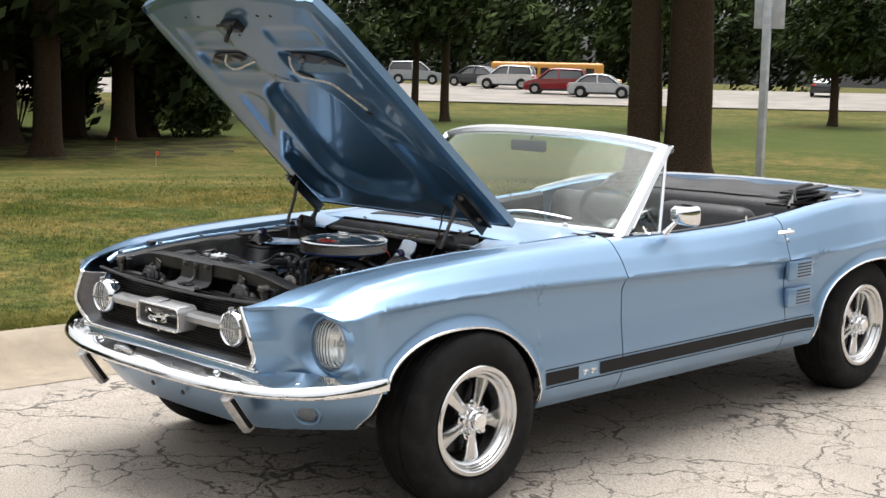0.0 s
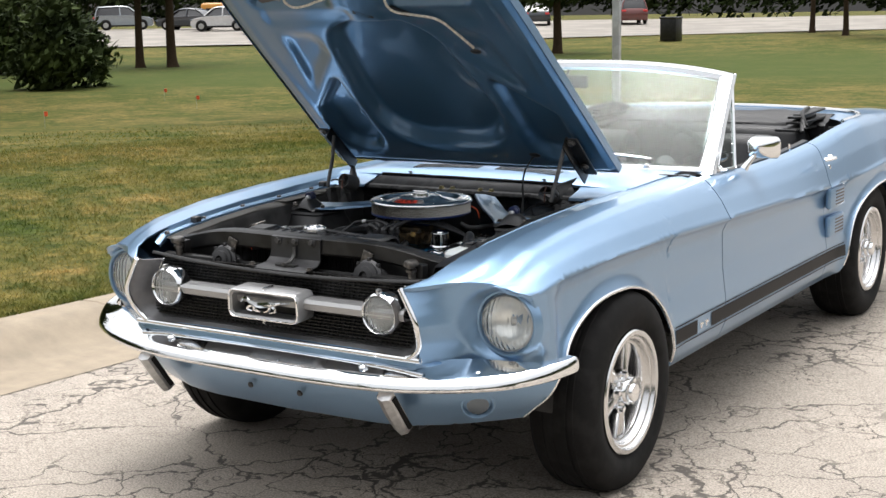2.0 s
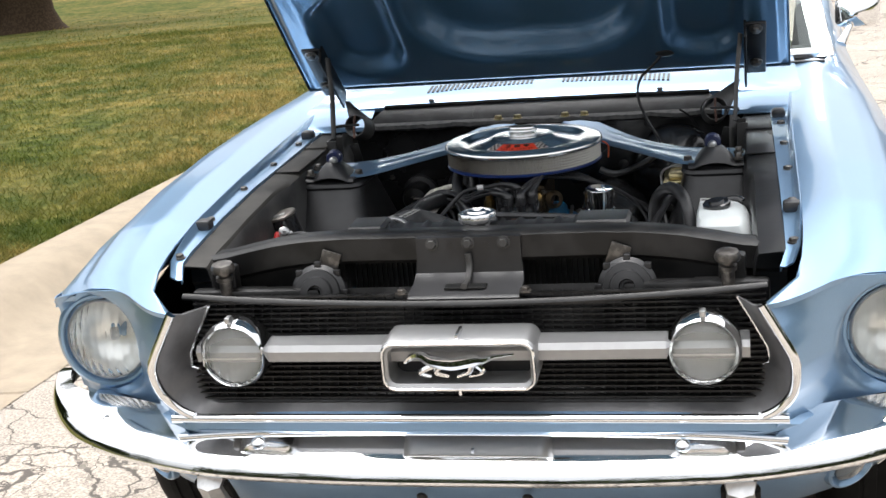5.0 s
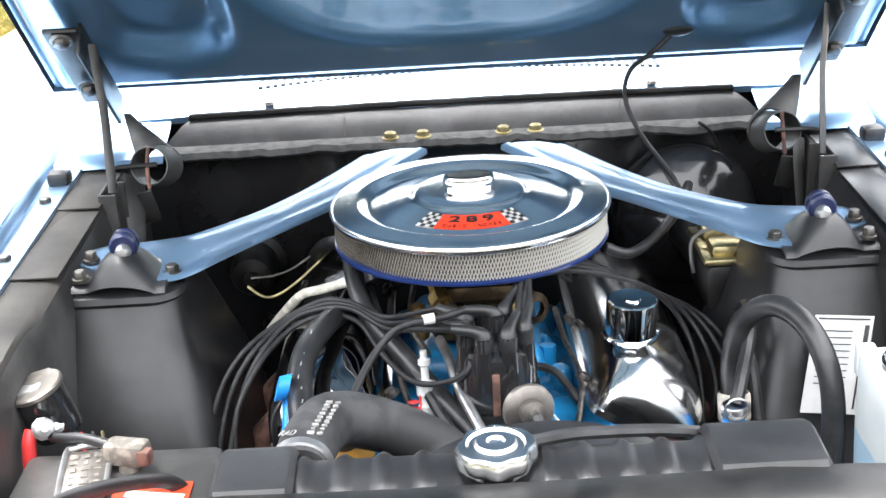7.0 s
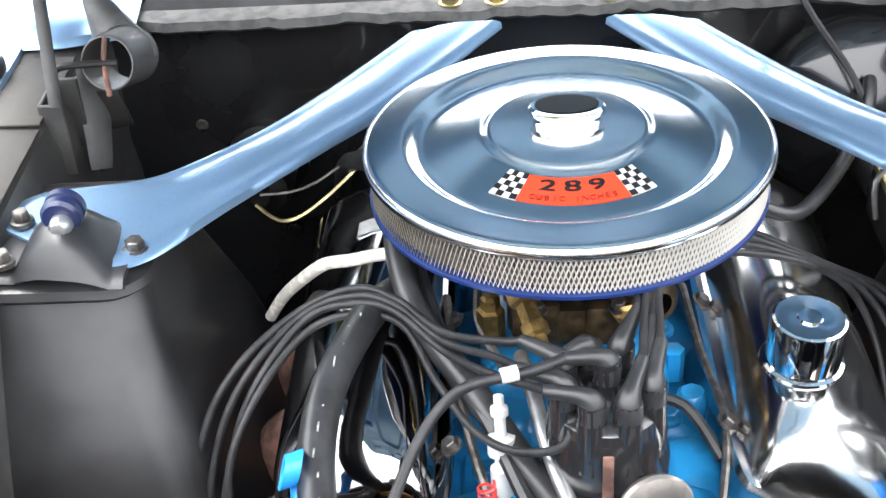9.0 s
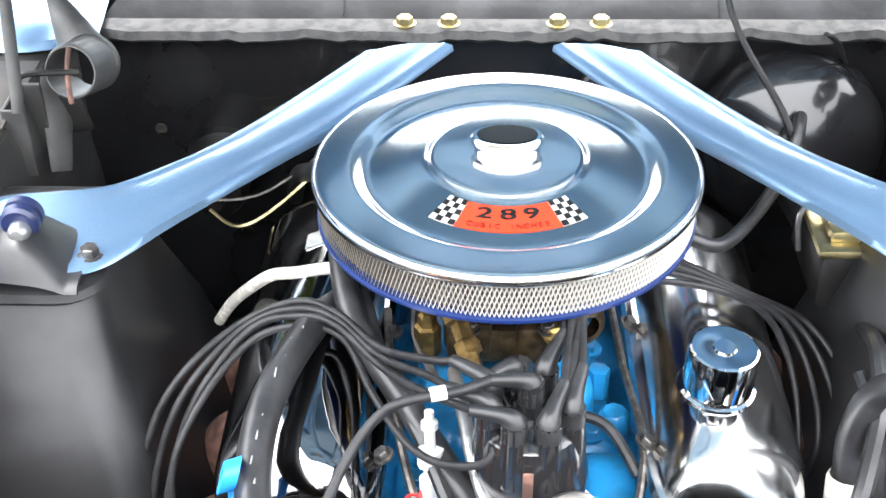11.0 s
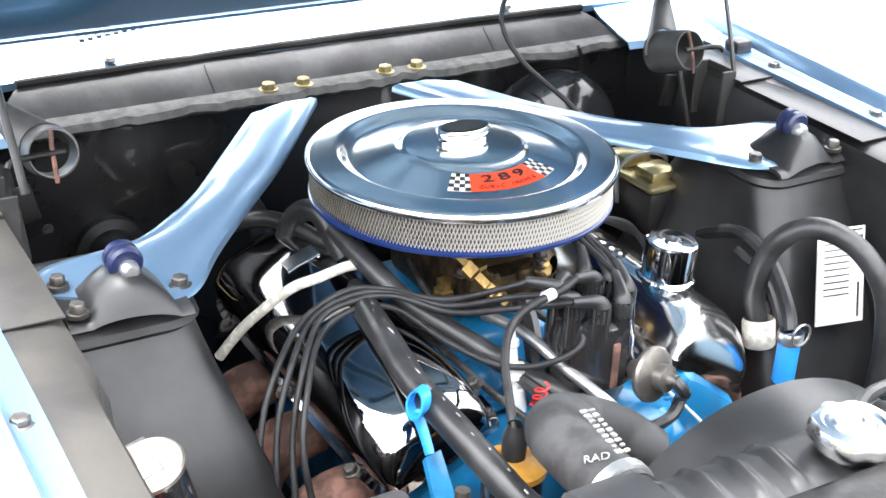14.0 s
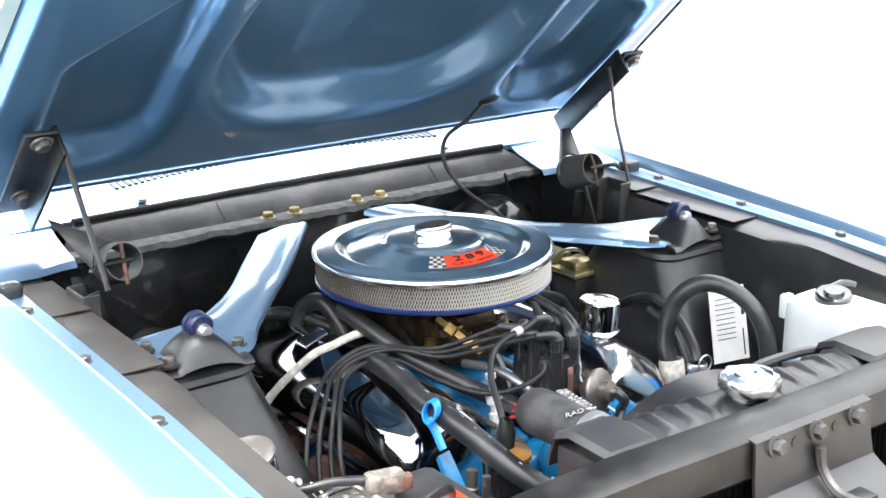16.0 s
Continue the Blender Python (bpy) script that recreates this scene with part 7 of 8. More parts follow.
tube(bm, [(-0.211, -0.170, 0.745), (-0.210, -0.182, 0.734), (-0.211, -0.199, 0.716)], [0.0065, 0.0055, 0.005], 8, flat=0.4)
part("dipstick_stem", bm, CYAN, dip)
bm = bmesh.new()
rows = []
for u in np.linspace(0, 1, 9):
    c = Vector((-0.196, -0.178, 0.705)).lerp(Vector((-0.214, -0.30, 0.60)), u)
    w = 0.007 + 0.005 * u
    rows.append([c + Vector((-w, 0, -0.012)), c + Vector((-w, -0.001, -0.008)), c + Vector((w, 0.001, -0.006)), c + Vector((w, 0, -0.012))])
grid(bm, rows, flip=True)
bracket = part("accessory_bracket", bm, ENGINE, car, "blue painted accessory bracket with a bolt", thick=0.003)
bm = bmesh.new()
lathe(bm, [(0.016, -0.012), (0.016, 0.0), (0.012, 0.004), (0.010, 0.006), (0.0095, 0.030), (0.007, 0.032), (0.007, 0.052), (0, 0.053)], aim((-0.209, -0.250, 0.655), (0.08, 0.05, 1)), 14)
part("bracket_bolt", bm, TIN, bracket, "dull grey bracket bolt")
bm = bmesh.new()
tube(bm, [(-0.135, 0.072, 0.768), (-0.160, 0.078, 0.765), (-0.190, 0.082, 0.757), (-0.214, 0.090, 0.748), (-0.240, 0.110, 0.718), (-0.262, 0.126, 0.688), (-0.280, 0.14, 0.655)], 0.0058, 10)
part("braided_line", bm, FABRIC, car, "white braided line")
for pts, r in (([(-0.125, 0.15, 0.735), (-0.135, 0.19, 0.775), (-0.15, 0.224, 0.763), (-0.165, 0.225, 0.72), (-0.165, 0.21, 0.68)], 0.013), ([(-0.24, 0.42, 0.62), (-0.22, 0.34, 0.70), (-0.19, 0.27, 0.745), (-0.16, 0.24, 0.75), (-0.12, 0.17, 0.735)], 0.010), ([(-0.14, 0.42, 0.70), (-0.15, 0.35, 0.72), (-0.16, 0.30, 0.70)], 0.014)):
    bm = bmesh.new()
    tube(bm, pts, r, 10)
    part("rear_hose", bm, HOSE, car, "black hose behind the engine")
bm = bmesh.new()
tube(bm, [(-0.045, -0.02, 0.728), (-0.036, -0.08, 0.735), (-0.024, -0.14, 0.722), (-0.002, -0.20, 0.70), (0.02, -0.25, 0.67)], 0.006, 12)
part("fuel_line", bm, SATIN, car, "silvery fuel line")
bm = bmesh.new()
tube(bm, [(0.07, -0.145, 0.655), (0.10, -0.17, 0.63), (0.13, -0.2, 0.60)], 0.003, 6)
part("steel_pipe", bm, SATIN, car)
bm = bmesh.new()
tube(bm, [(0.052, -0.118, 0.700), (0.075, -0.145, 0.690), (0.11, -0.185, 0.655), (0.15, -0.225, 0.60)], 0.0019, 7)
part("white_wire", bm, PAPER, car)
# grommets and plugs on the firewall
for x, z, r in ((-0.41, 0.63, 0.016), (-0.385, 0.712, 0.009), (0.10, 0.77, 0.012), (0.19, 0.72, 0.015)):
    bm = bmesh.new()
    lathe(bm, [(0, 0.006), (r * 0.7, 0.006), (r, 0.003), (r * 1.1, -0.004)], aim((x, 0.421, z), (0, -1, 0)), 18)
    part("firewall_plug", bm, BOLT if r < 0.01 else HOSE, firewall)
bm = bmesh.new()
lathe(bm, [(0.010, 0), (0.010, 0.045), (0.006, 0.047), (0.006, 0.056), (0.011, 0.058), (0.011, 0.072), (0.0045, 0.074), (0.0045, 0.090), (0.007, 0.092), (0.007, 0.098), (0.004, 0.100), (0.004, 0.108), (0, 0.109)], aim((-0.061, -0.120, 0.648), (-0.02, 0.2, 1)), 12)
part("vacuum_switch", bm, PAPER, car, "small white vacuum fitting")
bm = bmesh.new()
pts = [(-0.073 + 0.0065 * math.cos(t * 1.3), -0.163 + 0.0065 * math.sin(t * 1.3) - 0.0006 * t, 0.704 + 0.0020 * t) for t in range(16)]
tube(bm, pts, 0.0012, 6, 2)
part("red_wire", bm, WARN, car)

# driver's side: hose loop, label, washer bottle, brake cylinder
bm = bmesh.new()
tube(bm, [(0.287, -0.088, 0.655), (0.286, -0.072, 0.697), (0.294, -0.078, 0.755), (0.318, -0.100, 0.786), (0.342, -0.130, 0.786), (0.358, -0.165, 0.765), (0.366, -0.190, 0.725), (0.366, -0.20, 0.66), (0.355, -0.205, 0.58)], 0.0128, 14)
loop_hose = part("heater_loop_hose", bm, HOSE, car, "thick looped grey-black heater hose")
bm = bmesh.new()
lathe(bm, [(0.017, 0), (0.019, 0.003), (0.019, 0.03), (0.017, 0.034)], aim((0.287, -0.090, 0.640), (0, 0.2, 1)), 18)
part("hose_ferrule", bm, FABRIC, loop_hose)
bm = bmesh.new()
tube(bm, [(0.33, 0.08, 0.70), (0.318, 0.0, 0.74), (0.305, -0.07, 0.735), (0.285, -0.125, 0.71), (0.275, -0.146, 0.69)], 0.008, 8)
part("side_hose", bm, HOSE, car)
bm = bmesh.new()
tube(bm, [(0.300, -0.02, 0.73), (0.31, -0.07, 0.70), (0.315, -0.12, 0.60)], 0.006, 8)
part("side_hose", bm, HOSE, car)
bm = bmesh.new()
lathe(bm, [(0.0125, -0.05), (0.0125, 0.0), (0.011, 0.002)], aim((0.273, -0.148, 0.679), (0.02, 0, 1)), 16)
blue_end = part("blue_hose_end", bm, CYAN, car, "bright blue hose end with a wire clamp")
bm = bmesh.new()
tube(bm, [(0.273 + 0.013 * math.cos(a), -0.163, 0.694 + 0.013 * math.sin(a)) for a in (2 * math.pi * k / 14 for k in range(14))], 0.0014, 5, closed=True)
lathe(bm, [(0.013, 0), (0.0145, 0.002), (0.0145, 0.012), (0.013, 0.014)], aim((0.273, -0.148, 0.678), (0, 0, 1)), 16)
part("wire_clamp", bm, SATIN, blue_end)
across, upward = Vector((0.065, -0.013, 0)).normalized(), Vector((0.025, 0.043, 0.102)).normalized()
ahead = upward.cross(across).normalized()
LAB = Matrix.Translation((0.401, -0.090, 0.704)) @ Matrix((across, -ahead if ahead.y < 0 else ahead, upward)).transposed().to_4x4()
bm = bmesh.new()
box(bm, (0, 0, 0), (0.064, 0.002, 0.112), 0.0, None)
bm.transform(LAB)
label = part("data_label", bm, PAPER, car, "white printed data label on the tower", smooth=False)
bm = bmesh.new()
for k in range(9):
    box(bm, (-0.006, -0.0016, 0.038 - 0.0075 * k), (0.034, 0.0006, 0.0012))
box(bm, (0.026, -0.0016, 0.028), (0.005, 0.0006, 0.035))
box(bm, (0.024, -0.0016, -0.03), (0.002, 0.0006, 0.04))
box(bm, (0.0, -0.0016, 0.052), (0.056, 0.0006, 0.0018))
bm.transform(LAB)
part("label_print", bm, INK, label, smooth=False)["kind"] = "stuff"
bm = bmesh.new()
rows = []
for z, c, w, d in ((0.58, 0.443, 0.056, 0.078), (0.60, 0.443, 0.060, 0.084), (0.66, 0.443, 0.062, 0.086), (0.70, 0.441, 0.061, 0.086), (0.70, 0.441, 0.061, 0.086), (0.75, 0.432, 0.052, 0.084), (0.775, 0.426, 0.046, 0.080), (0.784, 0.423, 0.038, 0.068), (0.787, 0.42, 0.02, 0.04)):
    rows.append([(c + w * math.copysign(abs(math.cos(a)) ** 0.4, math.cos(a)), -0.28 + d * math.copysign(abs(math.sin(a)) ** 0.4, math.sin(a)), z) for a in (2 * math.pi * (k + 0.5) / 32 for k in range(32))])
vs = grid(bm, rows, close_v=True)
bm.faces.new(vs[-1]), bm.faces.new(vs[0][::-1])
for f in bm.faces:
    f.material_index = 1 if f.calc_center_median().z < 0.70 else 0
washer = part("washer_bottle", bm, [WHITE, FLUID], car, "translucent white washer bottle, half full of blue fluid")
bm = bmesh.new()
wm = aim((0.418, -0.262, 0.786), (-0.12, -0.12, 1))
lathe(bm, [(0.025, 0), (0.026, 0.003), (0.026, 0.010), (0.023, 0.012), (0.015, 0.011), (0.013, 0.015), (0, 0.015)], wm, 28)
tube(bm, [wm @ Vector((0.0, 0.022, 0.008)), wm @ Vector((0.018, 0.034, 0.010)), wm @ Vector((0.034, 0.036, 0.006))], 0.005, 7, flat=0.6)
part("bottle_cap", bm, GLOSS, washer)
bm = bmesh.new()
box(bm, (0.395, -0.20, 0.765), (0.02, 0.012, 0.035), 0.003)
part("bottle_lug", bm, WHITE, washer)
bm = bmesh.new()
box(bm, (0.372, 0.205, 0.690), (0.062, 0.12, 0.065), 0.012)
tube(bm, [(0.365, 0.26, 0.69), (0.35, 0.34, 0.70)], 0.026, 14)
master = part("brake_cylinder", bm, BLACK, car, "brake master cylinder with a gold lid")
bm = bmesh.new()
box(bm, (0.372, 0.205, 0.727), (0.068, 0.126, 0.010), 0.004)
box(bm, (0.372, 0.235, 0.737), (0.046, 0.045, 0.018), 0.008)
box(bm, (0.372, 0.177, 0.737), (0.046, 0.045, 0.018), 0.008)
part("cylinder_lid", bm, GOLD, master, "gold-plated lid")
bm = bmesh.new()
tube(bm, [(0.336, 0.205, 0.69), (0.334, 0.205, 0.738), (0.372, 0.205, 0.752), (0.410, 0.205, 0.738), (0.408, 0.205, 0.69)], 0.003, 6)
part("lid_bail", bm, SATIN, master)
master.location = (-0.042, -0.004, 0.012)
bm = bmesh.new()
lathe(bm, [(0, 0.09), (0.03, 0.088), (0.05, 0.075), (0.09, 0.06), (0.105, 0.04), (0.108, 0.02), (0.10, 0.0)], aim((0.315, 0.415, 0.715), (0, -1, 0)), 40)
part("brake_booster", bm, GLOSS, car, "black round brake booster")
bm = bmesh.new()
tube(bm, [(0.165, 0.10, 0.785), (0.20, 0.11, 0.772), (0.25, 0.18, 0.775), (0.29, 0.26, 0.785), (0.31, 0.33, 0.78)], 0.0068, 10)
part("booster_hose", bm, HOSE, car)
bm = bmesh.new()
tube(bm, [(0.168, 0.16, 0.835), (0.178, 0.18, 0.82), (0.175, 0.20, 0.79)], 0.002, 5)
part("orange_wire", bm, ORANGE, car)
bm = bmesh.new()
tube(bm, [(0.33, 0.36, 0.86), (0.35, 0.38, 0.84), (0.37, 0.40, 0.80)], 0.0028, 6)
part("dark_cable", bm, WIRE, car)

# passenger's side: battery, starter relay, cables
bm = bmesh.new()
box(bm, (-0.365, -0.370, 0.64), (0.20, 0.245, 0.19), 0.010)
battery = part("battery", bm, DUST, car, "dusty black battery with a red label, a pale plate and a strap")
bm = bmesh.new()
box(bm, (-0.322, -0.385, 0.7365), (0.075, 0.125, 0.002), 0.0008)
part("battery_label", bm, RED, battery, "red label", smooth=False)
for k in range(4):
    bm = bmesh.new()
    box(bm, (-0.318, -0.425 + 0.026 * k, 0.7382), (0.058, 0.007 + 0.004 * (k % 2), 0.0008), 0, Matrix.Rotation(radians(-12), 4, "Z"))
    part("print_bar", bm, PAPER, battery, "pale print as a plain bar", smooth=False)
turn = Matrix.Translation((-0.392, -0.306, 0.7405)) @ Matrix.Rotation(radians(8), 4, "Z")
bm = bmesh.new()
box(bm, turn.translation, (0.044, 0.088, 0.008), 0.003, Matrix.Rotation(radians(8), 4, "Z"))
plate = part("vent_plate", bm, TIN, battery, "pale embossed plate on the battery")
bm = bmesh.new()
tube(bm, [turn @ Vector(p) for p in ((-0.022, -0.044, 0.004), (-0.022, 0.036, 0.005), (-0.015, 0.045, 0.006), (0.0, 0.047, 0.006), (0.015, 0.045, 0.006), (0.022, 0.036, 0.005), (0.022, -0.044, 0.004))], 0.0032, 8)
part("plate_rim", bm, SATIN, plate)
rng = random.Random(5)
bm = bmesh.new()
for r in range(6):
    for k in range(3):
        box(bm, turn @ Vector((-0.012 + 0.012 * k, -0.034 + 0.0125 * r, 0.0046)), (0.004 + 0.005 * rng.random(), 0.003 + 0.005 * rng.random(), 0.0014), 0.0004, Matrix.Rotation(radians(8), 4, "Z"))
part("embossed_print", bm, CORRODED, plate, "worn raised print as plain bars", smooth=False)["kind"] = "stuff"
bm = bmesh.new()
box(bm, (-0.353, -0.289, 0.754), (0.044, 0.025, 0.024), 0.006, Matrix.Rotation(radians(-14), 4, "Z"))
lathe(bm, [(0.011, 0), (0.009, 0.022), (0, 0.023)], aim((-0.353, -0.289, 0.734), (0, 0, 1)), 14)
clamp = part("terminal_clamp", bm, CORRODED, battery, "corroded grey terminal clamp")
bm = bmesh.new()
box(bm, (-0.334, -0.300, 0.754), (0.014, 0.014, 0.016), 0.003, Matrix.Rotation(radians(-14), 4, "Z"))
part("clamp_nut", bm, RUST, clamp, "rusty clamp nut")
bm = bmesh.new()
tube(bm, [(-0.365, -0.283, 0.757), (-0.40, -0.268, 0.760), (-0.425, -0.256, 0.755), (-0.438, -0.245, 0.750)], 0.0055, 10)
part("battery_cable", bm, HOSE, battery, "thick black battery cable")
bm = bmesh.new()
tube(bm, [(-0.290, -0.330, 0.728), (-0.304, -0.340, 0.748), (-0.326, -0.354, 0.758), (-0.364, -0.376, 0.765), (-0.400, -0.396, 0.762), (-0.440, -0.420, 0.735)], 0.0075, 10, flat=0.35)
part("carry_strap", bm, HOSE, battery, "black rubber carrying strap")
bm = bmesh.new()
tube(bm, [(-0.252, -0.335, 0.56), (-0.252, -0.335, 0.748)], 0.005, 8)
lathe(bm, [(0.014, 0), (0.014, 0.006), (0.009, 0.008), (0.009, 0.02), (0, 0.02)], aim((-0.252, -0.335, 0.70), (0, 0, 1)), 8)
part("hold_down_rod", bm, BOLT, battery)
bm = bmesh.new()
m = aim((-0.452, -0.190, 0.738), (-0.25, -0.10, 0.90))
lathe(bm, [(0, -0.01), (0.026, -0.01), (0.027, 0.0), (0.027, 0.042), (0.0265, 0.045)], m, 24)
relay = part("starter_relay", bm, GLOSS, car, "black starter relay with silver end and studs")
bm = bmesh.new()
lathe(bm, [(0.0275, 0.042), (0.030, 0.044), (0.030, 0.048), (0.028, 0.0495), (0, 0.0505)], m, 32)
part("relay_end", bm, TIN, relay, "bright metal end", angle=30)
bm = bmesh.new()
box(bm, (-0.470, -0.185, 0.782), (0.03, 0.05, 0.006), 0.002, Matrix.Rotation(radians(-15), 4, "Y"))
part("relay_bracket", bm, SATIN, relay)
for y, z in ((-0.235, 0.755), (-0.20, 0.738)):
    bm = bmesh.new()
    lathe(bm, [(0.012, 0), (0.012, 0.006), (0.009, 0.008), (0.009, 0.018), (0.004, 0.02), (0.004, 0.03), (0, 0.03)], aim((-0.450, y, z), (0.3, -0.7, 0.4)), 10)
    part("relay_stud", bm, SATIN, relay)
bm = bmesh.new()
tube(bm, [(-0.461, -0.239, 0.757), (-0.463, -0.246, 0.744), (-0.464, -0.252, 0.715)], [0.006, 0.0075, 0.0075], 10)
part("cable_boot", bm, WARN, relay, "red rubber cable boot")
for dx, mat in ((0.0, WARN), (0.012, HOSE), (0.022, GOLD)):
    bm = bmesh.new()
    tube(bm, [(-0.42 + dx, -0.21, 0.735), (-0.41 + dx, -0.24, 0.715), (-0.405 + dx, -0.25, 0.68), (-0.41 + dx, -0.23, 0.62)], 0.0018, 8)
    part("relay_wire", bm, mat, relay)

# ---- ground, road and kerb ----


def kerb_x(y):
    return -2.40 + 0.085 * min(max(y, -25), 6) + 0.05 * max(0, min(y, 60) - 6)


def land(x, y):
    """Height of the lawn: level at the kerb, a shallow dip, then level towards the car park."""
    d = math.hypot(x + 2, y)
    off = max(0.0, kerb_x(y) - x)
    z = 0.135 + 0.04 * smooth(0, 4, off) - 1.0 * smooth(4, 27, d) + 0.55 * smooth(42, 72, d) + 0.55 * smooth(70, 96, d) - 2.2 * smooth(100, 118, d)
    return z + 0.03 * noise.noise(Vector((x * 0.25, y * 0.25, 0))) * smooth(0.5, 4, off)


bm = bmesh.new()
rows = []
ys = [-60, -30, -15, -8, -5, -3, -2, -1, 0, 1, 2, 3, 4, 5, 6, 8, 10, 14, 20, 30, 45, 60]
for y in ys:
    k = kerb_x(y)
    rows.append([(k + 0.62, y, 0.0), (k + 0.9, y, 0.003), (k + 3, y, 0.01), (k + 6, y, 0.0), (k + 10, y, -0.01), (k + 22, y, -0.05)])
grid(bm, rows, flip=True)
part("road", bm, ROAD, None)
tagged(bpy.data.objects["road"], "pale weathered pavement covered with dark cracks", "road", kind="structure")
bm = bmesh.new()
rows = []
joints = [y + d for y in np.arange(-20.6, 30, 3.05) for d in (-0.012, -0.006, 0.006, 0.012)]
for y in sorted([*np.linspace(-60, 60, 121), *joints]):
    k = kerb_x(y)
    j = 0.006 * noise.noise(Vector((0, y * 0.8, 3)))
    cut = 0.005 if any(abs(y - q) < 1e-6 for n, q in enumerate(joints) if n % 4 in (1, 2)) else 0.0
    rows.append([(a, b, c - cut) for a, b, c in ((k + 0.63, y, 0.003), (k + 0.45, y, -0.004), (k + 0.30, y, 0.006), (k + 0.22, y, 0.045), (k + 0.15, y, 0.10), (k + 0.10, y, 0.128), (k + 0.02 + j, y, 0.137), (k - 0.07 + j, y, 0.134), (k - 0.09, y, 0.05))])
grid(bm, rows, flip=True)
tagged(part("kerb", bm, CURB, None), "pale concrete kerb and gutter", "kerb", kind="structure")
bm = bmesh.new()
xs = [-400, -250, -160, -120, -100, -85, -70, -60, -50, -42, -35, -29, -24, -20, -17, -14, -12, -10, -8, -6.5, -5, -4, -3, -2, -1, 0]
ysl = [-120, -60, -30, -20, -12, -8, -5, -3, -1, 1, 3, 5, 7, 9, 12, 15, 18, 22, 27, 33, 40, 48, 56, 64, 72, 80, 90, 105, 130, 180, 260, 400]
rows = []
for y in ysl:
    k = kerb_x(y) - 0.055
    rows.append([(k + x, y, land(k + x, y) if x < 0 else 0.128) for x in xs])
grid(bm, rows, flip=True)
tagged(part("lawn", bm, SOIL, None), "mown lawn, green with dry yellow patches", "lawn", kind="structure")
bm = bmesh.new()
rows = []
for y in ys:
    k = kerb_x(y) + 22
    rows.append([(k, y, -0.03), (k + 0.1, y, 0.08), (k + 30, y, 0.3), (k + 300, y * 3, 1.0)])
grid(bm, rows, flip=True)
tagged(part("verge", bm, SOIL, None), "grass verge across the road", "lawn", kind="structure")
# bare earth and leaf litter in the shade of the tree clump
bm = bmesh.new()
rows = []
for k in range(12):
    ring = []
    for j in range(48):
        a = 2 * math.pi * j / 48
        r = k / 11 * (1 + 0.16 * noise.noise(Vector((math.cos(a) * 2, math.sin(a) * 2, 4))))
        x, y = -32.5 + 8.8 * r * math.cos(a), 14.2 + 8.0 * r * math.sin(a)
        ring.append((x, y, land(x, y) + 0.03 * (1 - (k / 11) ** 6) - 0.005))
    rows.append(ring)
grid(bm, rows, close_v=True)
tagged(part("leaf_litter", bm, LITTER, None), "brown bare earth and leaf litter under the trees", "ground", kind="structure")
# car park: a strip beyond the lawn
P, Q = Vector((-72, 30, 0)), Vector((-12, 78, 0))
along = (Q - P).normalized()
out = Vector((-along.y, along.x, 0))
bm = bmesh.new()
rows = []
for t in np.linspace(-60, 130, 39):
    row = []
    for d in (0, 6, 12, 18, 24, 30, 36, 42, 48, 54, 60):
        p = P + along * float(t) + out * d
        row.append((p.x, p.y, land(p.x, p.y) + 0.06))
    rows.append(row)
grid(bm, rows, flip=True)
tagged(part("car_park", bm, LOT, None), "pale asphalt car park beyond the lawn", "car park", kind="structure")

# grass blades on the lawn near the kerb, larger and sparser further off
rng = random.Random(7)
bm_v, bm_f = [], []
for count, reach, power, y0, y1, high, wide in ((210000, 9.0, 1.6, -3, 13, 0.012, 0.0030), (30000, 15.0, 1.0, -4, 24, 0.014, 0.005)):
    for k in range(count):
        off = 0.03 + reach * rng.random() ** power
        y = y0 + (y1 - y0) * rng.random()
        if reach > 10 and off < 4.5:
            continue
        x = kerb_x(y) - 0.05 - off
        if rng.random() < smooth(reach * 0.6, reach, off):
            continue
        h = high * (1 + 1.4 * rng.random()) * (1 + 0.02 * off) * (0.6 + 0.9 * max(0, noise.noise(Vector((x * 1.3, y * 1.3, 0))) + 0.5))
        z = land(x, y)
        a = rng.random() * 6.283
        w = wide * (1 + 0.05 * off)
        dx, dy = math.cos(a) * w, math.sin(a) * w
        tx, ty = rng.gauss(0, 0.9 * h), rng.gauss(0, 0.9 * h)
        i = len(bm_v)
        bm_v += [(x - dx, y - dy, z - 0.004), (x + dx, y + dy, z - 0.004), (x + tx, y + ty, z + h)]
        bm_f.append((i, i + 1, i + 2))
me = bpy.data.meshes.new("grass")
me.from_pydata(bm_v, [], bm_f)
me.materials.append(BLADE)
tagged(new("grass", me), "short mown grass with dry patches", "grass", kind="stuff")

# ---- trees ----


def leaf_mass(bm_v, bm_f, centre, radii, count, size, rng, hollow=0.45):
    for _ in range(count):
        u, v = rng.random() * 6.283, math.acos(2 * rng.random() - 1)
        r = (hollow + (1 - hollow) * rng.random() ** 0.6)
        p = Vector((math.sin(v) * math.cos(u) * radii[0], math.sin(v) * math.sin(u) * radii[1], math.cos(v) * radii[2])) * r
        lump = 0.75 + 0.5 * noise.noise(Vector(centre) * 0.7 + p * (1.6 / max(radii)))
        p = Vector(centre) + p * lump
        s = size * (0.6 + 0.8 * rng.random())
        a, b, c = (rng.gauss(0, 1) for _ in range(3))
        n = Vector((a, b, c + 0.6)).normalized()
        t = n.orthogonal().normalized()
        q = n.cross(t)
        i = len(bm_v)
        bm_v += [p - t * s, p + q * s * 0.45, p + t * s, p - q * s * 0.45]
        bm_f.append((i, i + 1, i + 2, i + 3))


